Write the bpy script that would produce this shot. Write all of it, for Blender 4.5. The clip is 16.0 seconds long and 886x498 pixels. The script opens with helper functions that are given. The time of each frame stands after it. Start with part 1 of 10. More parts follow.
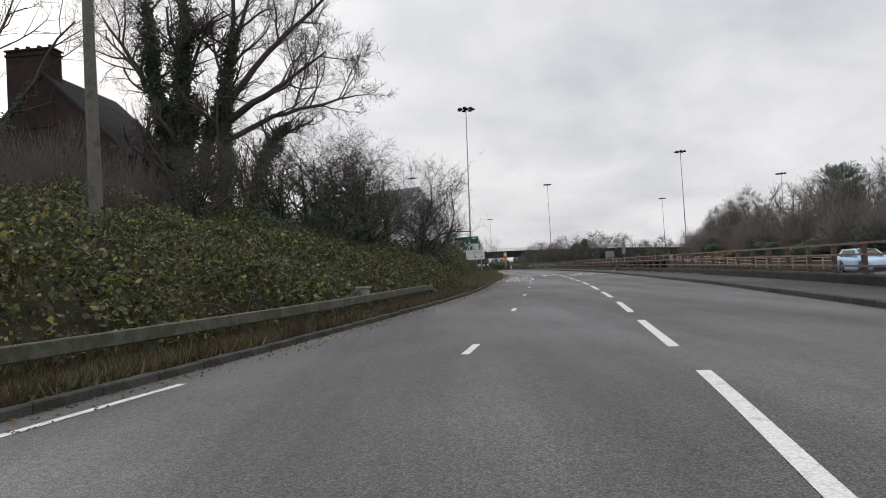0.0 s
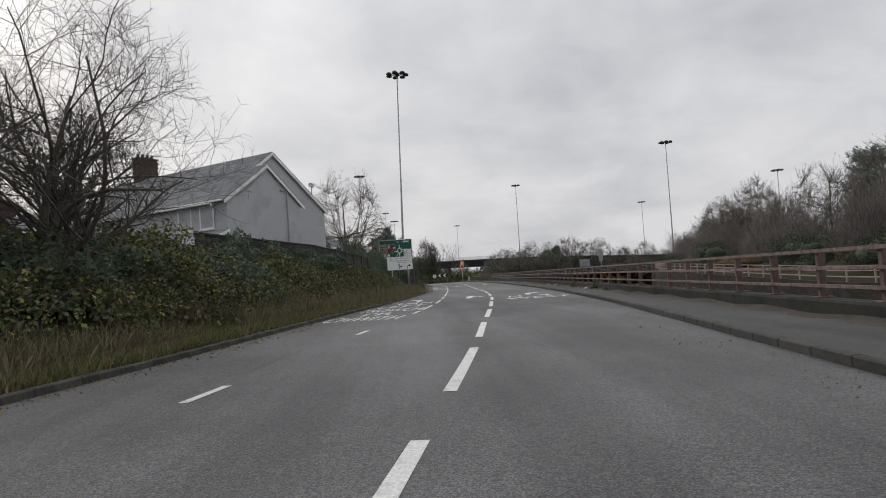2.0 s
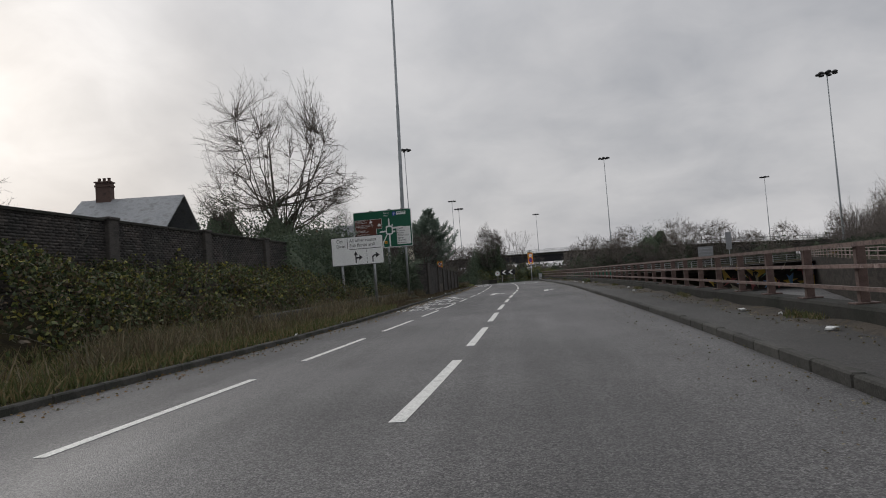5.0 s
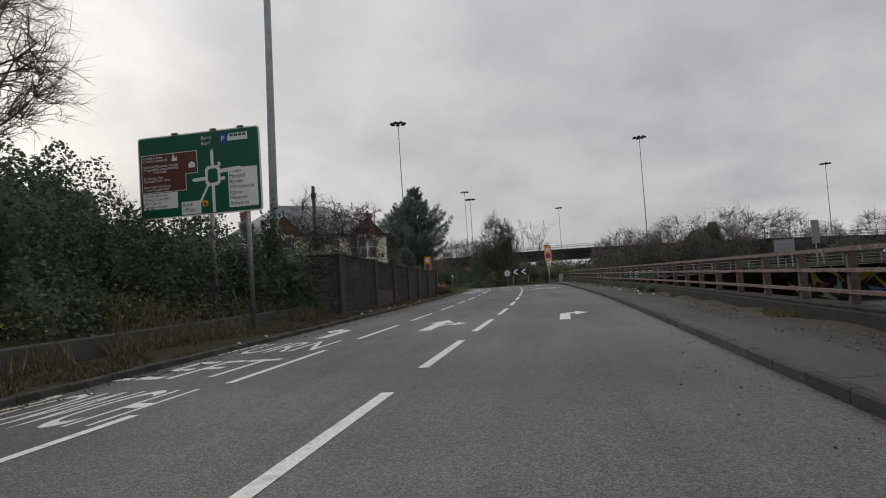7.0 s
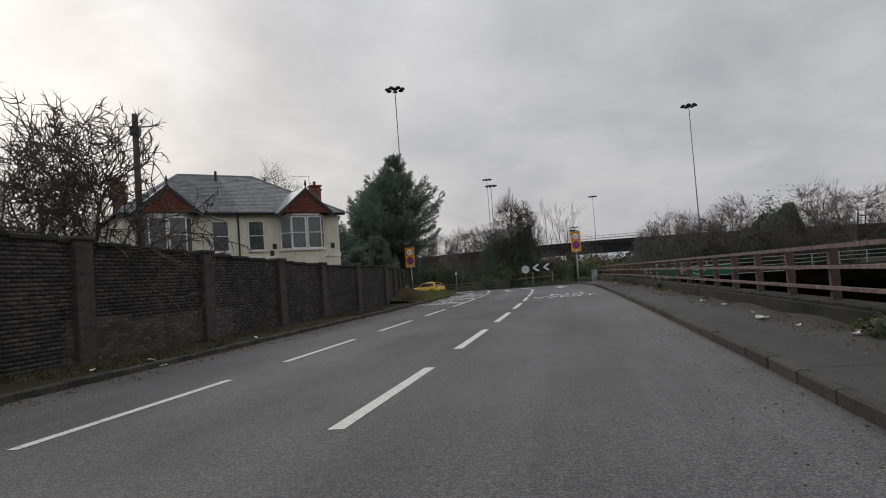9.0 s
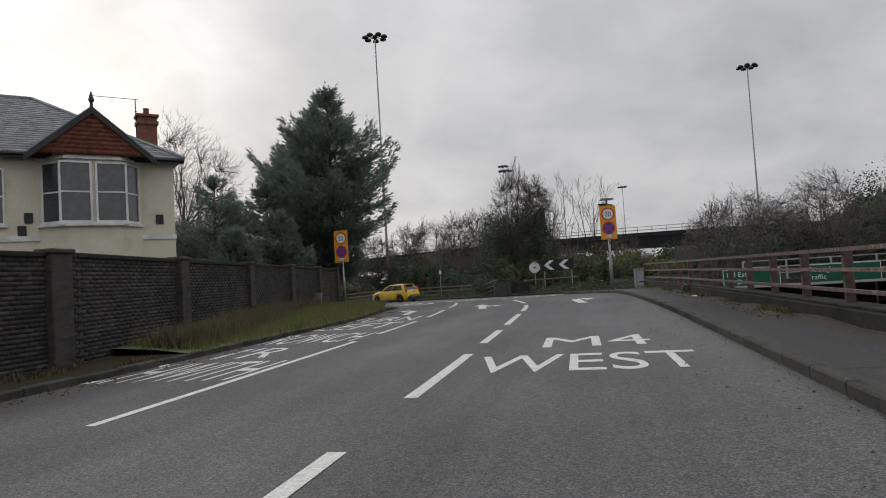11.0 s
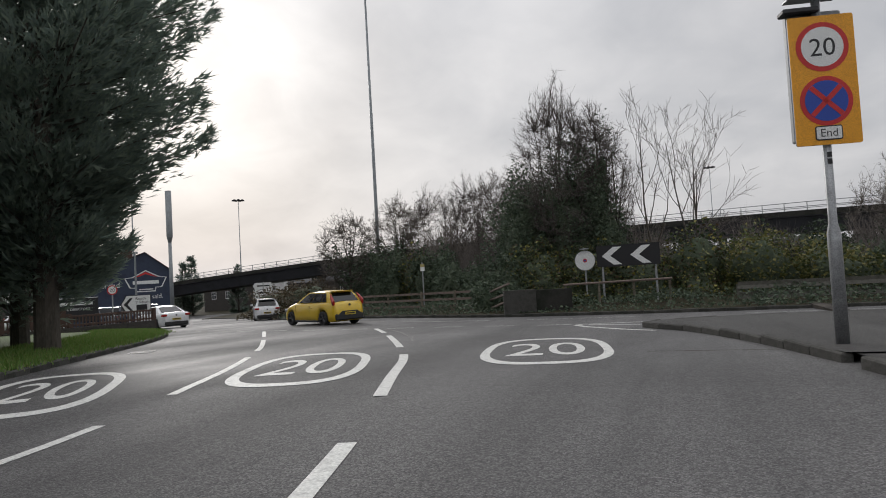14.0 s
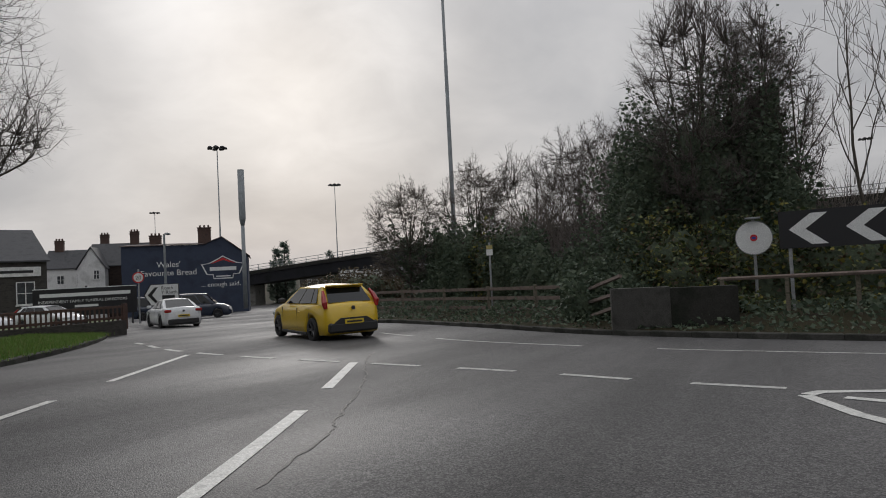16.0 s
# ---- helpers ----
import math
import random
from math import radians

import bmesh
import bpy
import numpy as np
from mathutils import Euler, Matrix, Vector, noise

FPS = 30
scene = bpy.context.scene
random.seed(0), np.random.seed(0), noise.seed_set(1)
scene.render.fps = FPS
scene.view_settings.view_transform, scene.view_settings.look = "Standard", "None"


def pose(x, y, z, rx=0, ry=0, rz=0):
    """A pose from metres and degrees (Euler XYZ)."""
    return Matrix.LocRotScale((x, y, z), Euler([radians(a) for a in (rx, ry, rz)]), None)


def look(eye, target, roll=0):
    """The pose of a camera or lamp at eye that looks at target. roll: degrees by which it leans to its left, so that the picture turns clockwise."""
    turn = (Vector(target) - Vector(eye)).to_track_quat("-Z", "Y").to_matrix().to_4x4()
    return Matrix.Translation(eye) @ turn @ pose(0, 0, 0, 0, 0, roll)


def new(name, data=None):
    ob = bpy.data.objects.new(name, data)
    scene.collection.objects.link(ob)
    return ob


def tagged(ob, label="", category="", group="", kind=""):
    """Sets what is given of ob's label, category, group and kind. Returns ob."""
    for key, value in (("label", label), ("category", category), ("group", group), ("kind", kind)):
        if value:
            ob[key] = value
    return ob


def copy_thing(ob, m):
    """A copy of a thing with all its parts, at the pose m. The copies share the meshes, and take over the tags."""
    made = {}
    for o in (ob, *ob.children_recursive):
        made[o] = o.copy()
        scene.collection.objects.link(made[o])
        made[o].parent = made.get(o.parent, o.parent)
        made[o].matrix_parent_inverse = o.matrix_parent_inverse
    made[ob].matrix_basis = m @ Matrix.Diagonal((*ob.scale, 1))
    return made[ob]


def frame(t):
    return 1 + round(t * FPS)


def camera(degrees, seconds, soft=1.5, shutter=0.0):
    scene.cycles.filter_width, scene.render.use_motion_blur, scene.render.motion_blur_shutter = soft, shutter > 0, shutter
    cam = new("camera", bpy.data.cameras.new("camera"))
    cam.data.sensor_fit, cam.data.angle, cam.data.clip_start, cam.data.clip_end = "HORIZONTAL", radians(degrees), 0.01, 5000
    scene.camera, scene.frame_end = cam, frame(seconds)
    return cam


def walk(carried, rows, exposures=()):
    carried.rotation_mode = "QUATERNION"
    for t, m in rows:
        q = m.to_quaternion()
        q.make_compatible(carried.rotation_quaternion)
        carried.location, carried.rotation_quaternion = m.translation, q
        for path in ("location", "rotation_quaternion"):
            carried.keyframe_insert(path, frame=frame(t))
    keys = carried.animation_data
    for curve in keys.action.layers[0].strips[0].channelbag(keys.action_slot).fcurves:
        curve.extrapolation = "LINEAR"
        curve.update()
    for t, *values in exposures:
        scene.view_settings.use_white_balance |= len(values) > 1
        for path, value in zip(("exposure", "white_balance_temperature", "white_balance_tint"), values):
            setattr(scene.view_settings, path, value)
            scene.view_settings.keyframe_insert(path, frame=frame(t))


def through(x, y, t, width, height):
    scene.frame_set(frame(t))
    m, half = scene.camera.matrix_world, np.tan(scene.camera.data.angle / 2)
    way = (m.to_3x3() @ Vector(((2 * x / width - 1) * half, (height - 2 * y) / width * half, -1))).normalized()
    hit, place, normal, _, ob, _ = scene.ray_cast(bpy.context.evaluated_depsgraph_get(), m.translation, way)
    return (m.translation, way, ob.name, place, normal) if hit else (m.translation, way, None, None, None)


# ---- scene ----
cam = camera(68.6, 16.0, soft=1.0)
PATH = [
    (0.0, pose(1.562, 5.917, 1.209, 91.751, 3.283, 0.002)),
    (0.5, pose(3.325, 12.478, 1.208, 92.154, 3.688, -1.463)),
    (1.0, pose(5.137, 18.978, 1.203, 92.191, 3.462, -2.100)),
    (1.5, pose(6.922, 25.394, 1.206, 92.242, 3.814, -2.251)),
    (2.0, pose(8.578, 31.681, 1.207, 92.501, 3.564, -1.946)),
    (2.5, pose(9.928, 37.844, 1.215, 92.593, 3.893, 0.010)),
    (3.0, pose(11.098, 44.031, 1.214, 92.676, 3.924, 2.287)),
    (3.5, pose(12.020, 50.127, 1.215, 92.674, 3.488, 3.887)),
    (4.0, pose(12.862, 55.969, 1.208, 92.650, 3.774, 4.740)),
    (6.5, pose(15.074, 88.665, 1.199, 92.764, 4.065, 7.151)),
    (7.0, pose(15.544, 94.224, 1.199, 92.748, 3.846, 7.803)),
    (7.5, pose(15.928, 99.694, 1.217, 92.764, 3.881, 8.550)),
    (8.0, pose(16.220, 105.029, 1.231, 92.737, 3.902, 9.405)),
    (8.5, pose(16.443, 110.254, 1.214, 92.654, 3.763, 10.086)),
    (9.0, pose(16.607, 115.380, 1.198, 92.613, 4.142, 10.776)),
    (11.5, pose(16.604, 141.700, 1.210, 92.474, 3.395, 13.472)),
    (12.0, pose(16.534, 146.023, 1.213, 92.442, 3.470, 14.056)),
    (12.5, pose(16.421, 150.176, 1.206, 92.448, 3.335, 14.718)),
    (13.0, pose(16.236, 154.141, 1.195, 92.356, 3.264, 15.575)),
    (13.5, pose(15.935, 157.809, 1.189, 92.356, 3.497, 16.776)),
    (14.0, pose(15.464, 161.520, 1.199, 92.443, 3.279, 19.097)),
    (14.5, pose(14.880, 164.771, 1.188, 92.416, 2.688, 21.870)),
    (15.0, pose(14.270, 167.625, 1.150, 92.167, 2.334, 24.557)),
    (15.5, pose(13.587, 170.131, 1.127, 92.123, 2.520, 26.896)),
    (16.0, pose(12.982, 172.173, 1.102, 91.898, 2.854, 28.758)),
]
walk(cam, PATH, ((0, 0.52), (1.0, 0.45), (1.5, 0.35), (2.0, 0.3), (2.5, 0.1), (3.0, 0.0), (4.0, -0.05), (7.0, -0.05), (8.5, -0.2), (9.0, -0.05), (11.5, 0.05), (12.0, 0.1), (12.5, 0.2), (13.0, 0.36), (13.5, 0.35), (14.0, 0.15), (14.5, -0.08), (15.0, -0.25), (16.0, -0.25)))

# ---- world, sun ----
SUN_AZ, SUN_EL = radians(-41.5), radians(20.5)      # azimuth from +y towards +x
sun_dir = Vector((math.sin(SUN_AZ) * math.cos(SUN_EL), math.cos(SUN_AZ) * math.cos(SUN_EL), math.sin(SUN_EL)))
scene.view_settings.exposure = 0.0
world = bpy.data.worlds.new("overcast_sky")
world.use_nodes = True
scene.world = world
wn, wl = world.node_tree.nodes, world.node_tree.links
wn.clear()


def wnode(kind, **values):
    n = wn.new(kind)
    for k, v in values.items():
        n.inputs[k].default_value = v
    return n


sky = wn.new("ShaderNodeTexSky")
sky.sky_type, sky.sun_disc = "NISHITA", False
sky.sun_elevation, sky.sun_rotation = SUN_EL, SUN_AZ
sky.air_density, sky.dust_density = 1.5, 3.0
coord = wn.new("ShaderNodeTexCoord")
# cloud deck: directions flattened so that the clouds draw together towards the horizon
sep = wn.new("ShaderNodeSeparateXYZ")
wl.new(coord.outputs["Generated"], sep.inputs[0])
zz = wn.new("ShaderNodeMath"); zz.operation = "MAXIMUM"; zz.inputs[1].default_value = 0.0
wl.new(sep.outputs["Z"], zz.inputs[0])
za = wn.new("ShaderNodeMath"); za.operation = "ADD"; za.inputs[1].default_value = 0.40
wl.new(zz.outputs[0], za.inputs[0])
flat = wn.new("ShaderNodeCombineXYZ")
for axis in "XY":
    dv = wn.new("ShaderNodeMath"); dv.operation = "DIVIDE"
    wl.new(sep.outputs[axis], dv.inputs[0]); wl.new(za.outputs[0], dv.inputs[1])
    wl.new(dv.outputs[0], flat.inputs[axis])
big = wnode("ShaderNodeTexNoise", Scale=1.5, Detail=5.0, Roughness=0.5, Distortion=0.5)
wl.new(flat.outputs[0], big.inputs["Vector"])
small = wnode("ShaderNodeTexNoise", Scale=4.5, Detail=6.0, Roughness=0.55, Distortion=0.4)
wl.new(flat.outputs[0], small.inputs["Vector"])
mixn = wn.new("ShaderNodeMix"); mixn.data_type = "FLOAT"; mixn.inputs[0].default_value = 0.35
wl.new(big.outputs["Fac"], mixn.inputs[2]); wl.new(small.outputs["Fac"], mixn.inputs[3])
cloud = wn.new("ShaderNodeValToRGB")
cloud.color_ramp.elements[0].position, cloud.color_ramp.elements[1].position = 0.30, 0.72
cloud.color_ramp.elements[0].color, cloud.color_ramp.elements[1].color = (0.38, 0.392, 0.425, 1), (0.69, 0.68, 0.69, 1)
wl.new(mixn.outputs[0], cloud.inputs["Fac"])
# the sun behind the cloud: a wide bright place about its direction
dot = wn.new("ShaderNodeVectorMath"); dot.operation = "DOT_PRODUCT"
nrm = wn.new("ShaderNodeVectorMath"); nrm.operation = "NORMALIZE"
wl.new(coord.outputs["Generated"], nrm.inputs[0]); wl.new(nrm.outputs[0], dot.inputs[0])
dot.inputs[1].default_value = sun_dir
wide = wn.new("ShaderNodeMapRange"); wide.interpolation_type = "SMOOTHSTEP"
wide.inputs["From Min"].default_value, wide.inputs["From Max"].default_value = 0.70, 1.0
wide.inputs["To Min"].default_value, wide.inputs["To Max"].default_value = 0.0, 0.11
wl.new(dot.outputs["Value"], wide.inputs["Value"])
core = wn.new("ShaderNodeMapRange"); core.interpolation_type = "SMOOTHSTEP"
core.inputs["From Min"].default_value, core.inputs["From Max"].default_value = 0.962, 0.997
core.inputs["To Min"].default_value, core.inputs["To Max"].default_value = 0.0, 0.55
wl.new(dot.outputs["Value"], core.inputs["Value"])
glow = wn.new("ShaderNodeMath"); glow.operation = "MULTIPLY_ADD"
wl.new(core.outputs[0], glow.inputs[0]); wl.new(mixn.outputs[0], glow.inputs[1]); wl.new(wide.outputs[0], glow.inputs[2])
warm = wn.new("ShaderNodeMix"); warm.data_type = "RGBA"; warm.blend_type = "ADD"; warm.inputs[0].default_value = 1.0
gcol = wn.new("ShaderNodeCombineColor")
for i, k in enumerate((1.0, 1.0, 1.0)):
    m = wn.new("ShaderNodeMath"); m.operation = "MULTIPLY"; m.inputs[1].default_value = k
    wl.new(glow.outputs[0], m.inputs[0]); wl.new(m.outputs[0], gcol.inputs[i])
wl.new(cloud.outputs["Color"], warm.inputs[6]); wl.new(gcol.outputs[0], warm.inputs[7])
bg_sky = wnode("ShaderNodeBackground", Strength=0.08)
wl.new(sky.outputs[0], bg_sky.inputs["Color"])
bg_cloud = wnode("ShaderNodeBackground", Strength=1.0)
wl.new(warm.outputs[2], bg_cloud.inputs["Color"])
# an overcast sky grows brighter towards the zenith
up = wn.new("ShaderNodeMapRange"); up.interpolation_type = "SMOOTHSTEP"
up.inputs["From Min"].default_value, up.inputs["From Max"].default_value = 0.30, 1.0
up.inputs["To Min"].default_value, up.inputs["To Max"].default_value = 1.0, 2.1
wl.new(sep.outputs["Z"], up.inputs["Value"]); wl.new(up.outputs[0], bg_cloud.inputs["Strength"])
both = wn.new("ShaderNodeMixShader")            # the cloud deck hides nearly all of the clear sky
both.inputs[0].default_value = 0.95
wl.new(bg_sky.outputs[0], both.inputs[1]); wl.new(bg_cloud.outputs[0], both.inputs[2])
wout = wn.new("ShaderNodeOutputWorld")
wl.new(both.outputs[0], wout.inputs["Surface"])

sun = new("sun", bpy.data.lights.new("sun", "SUN"))
sun.data.energy, sun.data.angle, sun.data.color = 0.7, radians(14), (1.0, 0.97, 0.94)
sun.matrix_world = look(sun_dir * 100, (0, 0, 0))


# ---- materials ----
def material(name, base, rough=0.8, metal=0.0, tints=(), scale=3.0, fine=40.0, bump=0.15, bump_scale=60.0, island=0.0,
             space="Object", spec=0.5, stretch=None, random=0.0, wet=None, speck=0.3, crisp=0.25):
    """A procedural surface: base colour, broken by a coarse noise through the tints and by a fine grain; bump from the grain.
    island / random: how much each loose piece / object differs in brightness. wet: (low, high) roughness over large patches."""
    mat = bpy.data.materials.new(name)
    mat.use_nodes = True
    nodes, links = mat.node_tree.nodes, mat.node_tree.links
    bsdf = nodes["Principled BSDF"]
    bsdf.inputs["Roughness"].default_value, bsdf.inputs["Metallic"].default_value = rough, metal
    bsdf.inputs["Specular IOR Level"].default_value = spec
    tc = nodes.new("ShaderNodeTexCoord")
    vec = tc.outputs[space]
    if stretch:
        mp = nodes.new("ShaderNodeMapping")
        mp.inputs["Scale"].default_value = stretch
        links.new(vec, mp.inputs["Vector"])
        vec = mp.outputs[0]
    coarse = nodes.new("ShaderNodeTexNoise")
    coarse.inputs["Scale"].default_value, coarse.inputs["Detail"].default_value, coarse.inputs["Roughness"].default_value = scale, 6, 0.6
    links.new(vec, coarse.inputs["Vector"])
    ramp = nodes.new("ShaderNodeValToRGB")
    cols = [base, *tints] if tints else [tuple(c * 0.8 for c in base), tuple(min(1, c * 1.2) for c in base)]
    els = ramp.color_ramp.elements
    while len(els) < len(cols):
        els.new(0.5)
    for i, c in enumerate(cols):
        els[i].position = 0.32 + 0.36 * i / max(1, len(cols) - 1)
        els[i].color = (*c, 1)
    links.new(coarse.outputs["Fac"], ramp.inputs["Fac"])
    grain = nodes.new("ShaderNodeTexNoise")
    grain.inputs["Scale"].default_value, grain.inputs["Detail"].default_value, grain.inputs["Roughness"].default_value = fine, 5, 0.5 if crisp > 0.2 else 0.72
    links.new(vec, grain.inputs["Vector"])
    val = nodes.new("ShaderNodeMapRange")
    val.inputs["From Min"].default_value, val.inputs["From Max"].default_value = 0.5 - crisp, 0.5 + crisp
    val.inputs["To Min"].default_value, val.inputs["To Max"].default_value = 1 - speck, 1 + speck
    links.new(grain.outputs["Fac"], val.inputs["Value"])
    factor = val.outputs[0]
    for amount, kind in ((island, "island"), (random, "random")):
        if amount:
            src = nodes.new("ShaderNodeNewGeometry" if kind == "island" else "ShaderNodeObjectInfo")
            out = src.outputs["Random Per Island"] if kind == "island" else src.outputs["Random"]
            rr = nodes.new("ShaderNodeMapRange")
            rr.inputs["To Min"].default_value, rr.inputs["To Max"].default_value = 1 - amount, 1 + amount
            links.new(out, rr.inputs["Value"])
            mu = nodes.new("ShaderNodeMath")
            mu.operation = "MULTIPLY"
            links.new(factor, mu.inputs[0]); links.new(rr.outputs[0], mu.inputs[1])
            factor = mu.outputs[0]
    mixc = nodes.new("ShaderNodeMix")
    mixc.data_type, mixc.blend_type = "RGBA", "MULTIPLY"
    mixc.inputs[0].default_value = 1.0
    links.new(ramp.outputs["Color"], mixc.inputs[6])
    links.new(factor, mixc.inputs[7])
    links.new(mixc.outputs[2], bsdf.inputs["Base Color"])
    if bump:
        bn = nodes.new("ShaderNodeTexNoise")
        bn.inputs["Scale"].default_value, bn.inputs["Detail"].default_value = bump_scale, 3
        links.new(vec, bn.inputs["Vector"])
        bp = nodes.new("ShaderNodeBump")
        bp.inputs["Strength"].default_value, bp.inputs["Distance"].default_value = bump, 0.02
        links.new(bn.outputs["Fac"], bp.inputs["Height"])
        links.new(bp.outputs[0], bsdf.inputs["Normal"])
    if wet:
        wn_ = nodes.new("ShaderNodeTexNoise")
        wn_.inputs["Scale"].default_value, wn_.inputs["Detail"].default_value = 0.35, 5
        links.new(vec, wn_.inputs["Vector"])
        wr = nodes.new("ShaderNodeMapRange")
        wr.inputs["From Min"].default_value, wr.inputs["From Max"].default_value = 0.35, 0.65
        wr.inputs["To Min"].default_value, wr.inputs["To Max"].default_value = wet
        links.new(wn_.outputs["Fac"], wr.inputs["Value"]); links.new(wr.outputs[0], bsdf.inputs["Roughness"])
    return mat


def chippings(name, low, high, size, rough=0.62):
    """Rolled asphalt: single chips light and dark, lane-long streaks of wear, damp patches and fine pits."""
    mat = bpy.data.materials.new(name)
    mat.use_nodes = True
    nodes, links = mat.node_tree.nodes, mat.node_tree.links
    bsdf = nodes["Principled BSDF"]
    bsdf.inputs["Specular IOR Level"].default_value = 0.4
    tc = nodes.new("ShaderNodeTexCoord")

    def noise_of(scale, detail, rough_=0.55, stretch=None):
        src = tc.outputs["Object"]
        if stretch:
            mp = nodes.new("ShaderNodeMapping")
            mp.inputs["Scale"].default_value = stretch
            links.new(src, mp.inputs["Vector"])
            src = mp.outputs[0]
        nz = nodes.new("ShaderNodeTexNoise")
        nz.inputs["Scale"].default_value, nz.inputs["Detail"].default_value, nz.inputs["Roughness"].default_value = scale, detail, rough_
        links.new(src, nz.inputs["Vector"])
        return nz.outputs["Fac"]

    def ranged(fac, a, b, lo, hi):
        mr = nodes.new("ShaderNodeMapRange")
        for key, v in (("From Min", a), ("From Max", b), ("To Min", lo), ("To Max", hi)):
            mr.inputs[key].default_value = v
        links.new(fac, mr.inputs["Value"])
        return mr.outputs[0]

    def times(a, b):
        mu = nodes.new("ShaderNodeMath")
        mu.operation = "MULTIPLY"
        links.new(a, mu.inputs[0]); links.new(b, mu.inputs[1])
        return mu.outputs[0]

    chip = nodes.new("ShaderNodeTexVoronoi")
    chip.inputs["Scale"].default_value = size
    links.new(tc.outputs["Object"], chip.inputs["Vector"])
    tone = nodes.new("ShaderNodeSeparateColor")
    links.new(chip.outputs["Color"], tone.inputs[0])
    ramp = nodes.new("ShaderNodeValToRGB")
    ramp.color_ramp.elements[0].color, ramp.color_ramp.elements[1].color = (*low, 1), (*high, 1)
    ramp.color_ramp.elements[0].position, ramp.color_ramp.elements[1].position = 0.15, 1.0
    links.new(tone.outputs[0], ramp.inputs["Fac"])
    f = times(ranged(noise_of(0.25, 6, 0.65), 0.33, 0.67, 0.78, 1.16), ranged(noise_of(1.0, 4, 0.6, (0.8, 0.018, 1)), 0.36, 0.64, 0.76, 1.18))
    f = times(f, ranged(noise_of(16.0, 6, 0.75), 0.3, 0.7, 0.78, 1.22))
    f = times(f, ranged(chip.outputs["Distance"], 0.1, 0.75, 1.15, 0.65))
    mixc = nodes.new("ShaderNodeMix")
    mixc.data_type, mixc.blend_type = "RGBA", "MULTIPLY"
    mixc.inputs[0].default_value = 1.0
    links.new(ramp.outputs["Color"], mixc.inputs[6]); links.new(f, mixc.inputs[7])
    links.new(mixc.outputs[2], bsdf.inputs["Base Color"])
    links.new(ranged(noise_of(0.3, 5, 0.6, (1, 0.25, 1)), 0.35, 0.65, rough - 0.12, rough + 0.12), bsdf.inputs["Roughness"])
    bp = nodes.new("ShaderNodeBump")
    bp.inputs["Strength"].default_value, bp.inputs["Distance"].default_value, bp.invert = 0.55, 0.006, True
    links.new(chip.outputs["Distance"], bp.inputs["Height"])
    links.new(bp.outputs[0], bsdf.inputs["Normal"])
    return mat


def leafy(name, cols, rough=0.55, through=0.25, spec=0.3):
    """Leaves: each loose leaf takes a colour of its own from the list; a little light comes through."""
    mat = bpy.data.materials.new(name)
    mat.use_nodes = True
    nodes, links = mat.node_tree.nodes, mat.node_tree.links
    bsdf = nodes["Principled BSDF"]
    bsdf.inputs["Roughness"].default_value = rough
    bsdf.inputs["Specular IOR Level"].default_value = spec
    geo = nodes.new("ShaderNodeNewGeometry")
    ramp = nodes.new("ShaderNodeValToRGB")
    ramp.color_ramp.interpolation = "CONSTANT"
    els = ramp.color_ramp.elements
    while len(els) < len(cols):
        els.new(0.5)
    for i, c in enumerate(cols):
        els[i].position, els[i].color = i / len(cols), (*c, 1)
    # neighbours lean towards the same colours, so that patches form
    tc = nodes.new("ShaderNodeTexCoord")
    drift = nodes.new("ShaderNodeTexNoise")
    drift.inputs["Scale"].default_value, drift.inputs["Detail"].default_value = 0.9, 3
    links.new(tc.outputs["Object"], drift.inputs["Vector"])
    pick = nodes.new("ShaderNodeMath")
    pick.operation = "MULTIPLY_ADD"
    pick.inputs[1].default_value = 1.6
    links.new(drift.outputs["Fac"], pick.inputs[0]); links.new(geo.outputs["Random Per Island"], pick.inputs[2])
    wrap = nodes.new("ShaderNodeMath")
    wrap.operation = "FRACT"
    links.new(pick.outputs[0], wrap.inputs[0])
    links.new(wrap.outputs[0], ramp.inputs["Fac"])
    links.new(ramp.outputs["Color"], bsdf.inputs["Base Color"])
    if through:
        tr = nodes.new("ShaderNodeBsdfTranslucent")
        links.new(ramp.outputs["Color"], tr.inputs["Color"])
        mx = nodes.new("ShaderNodeMixShader")
        mx.inputs[0].default_value = through
        links.new(bsdf.outputs[0], mx.inputs[1]); links.new(tr.outputs[0], mx.inputs[2])
        links.new(mx.outputs[0], nodes["Material Output"].inputs["Surface"])
    return mat


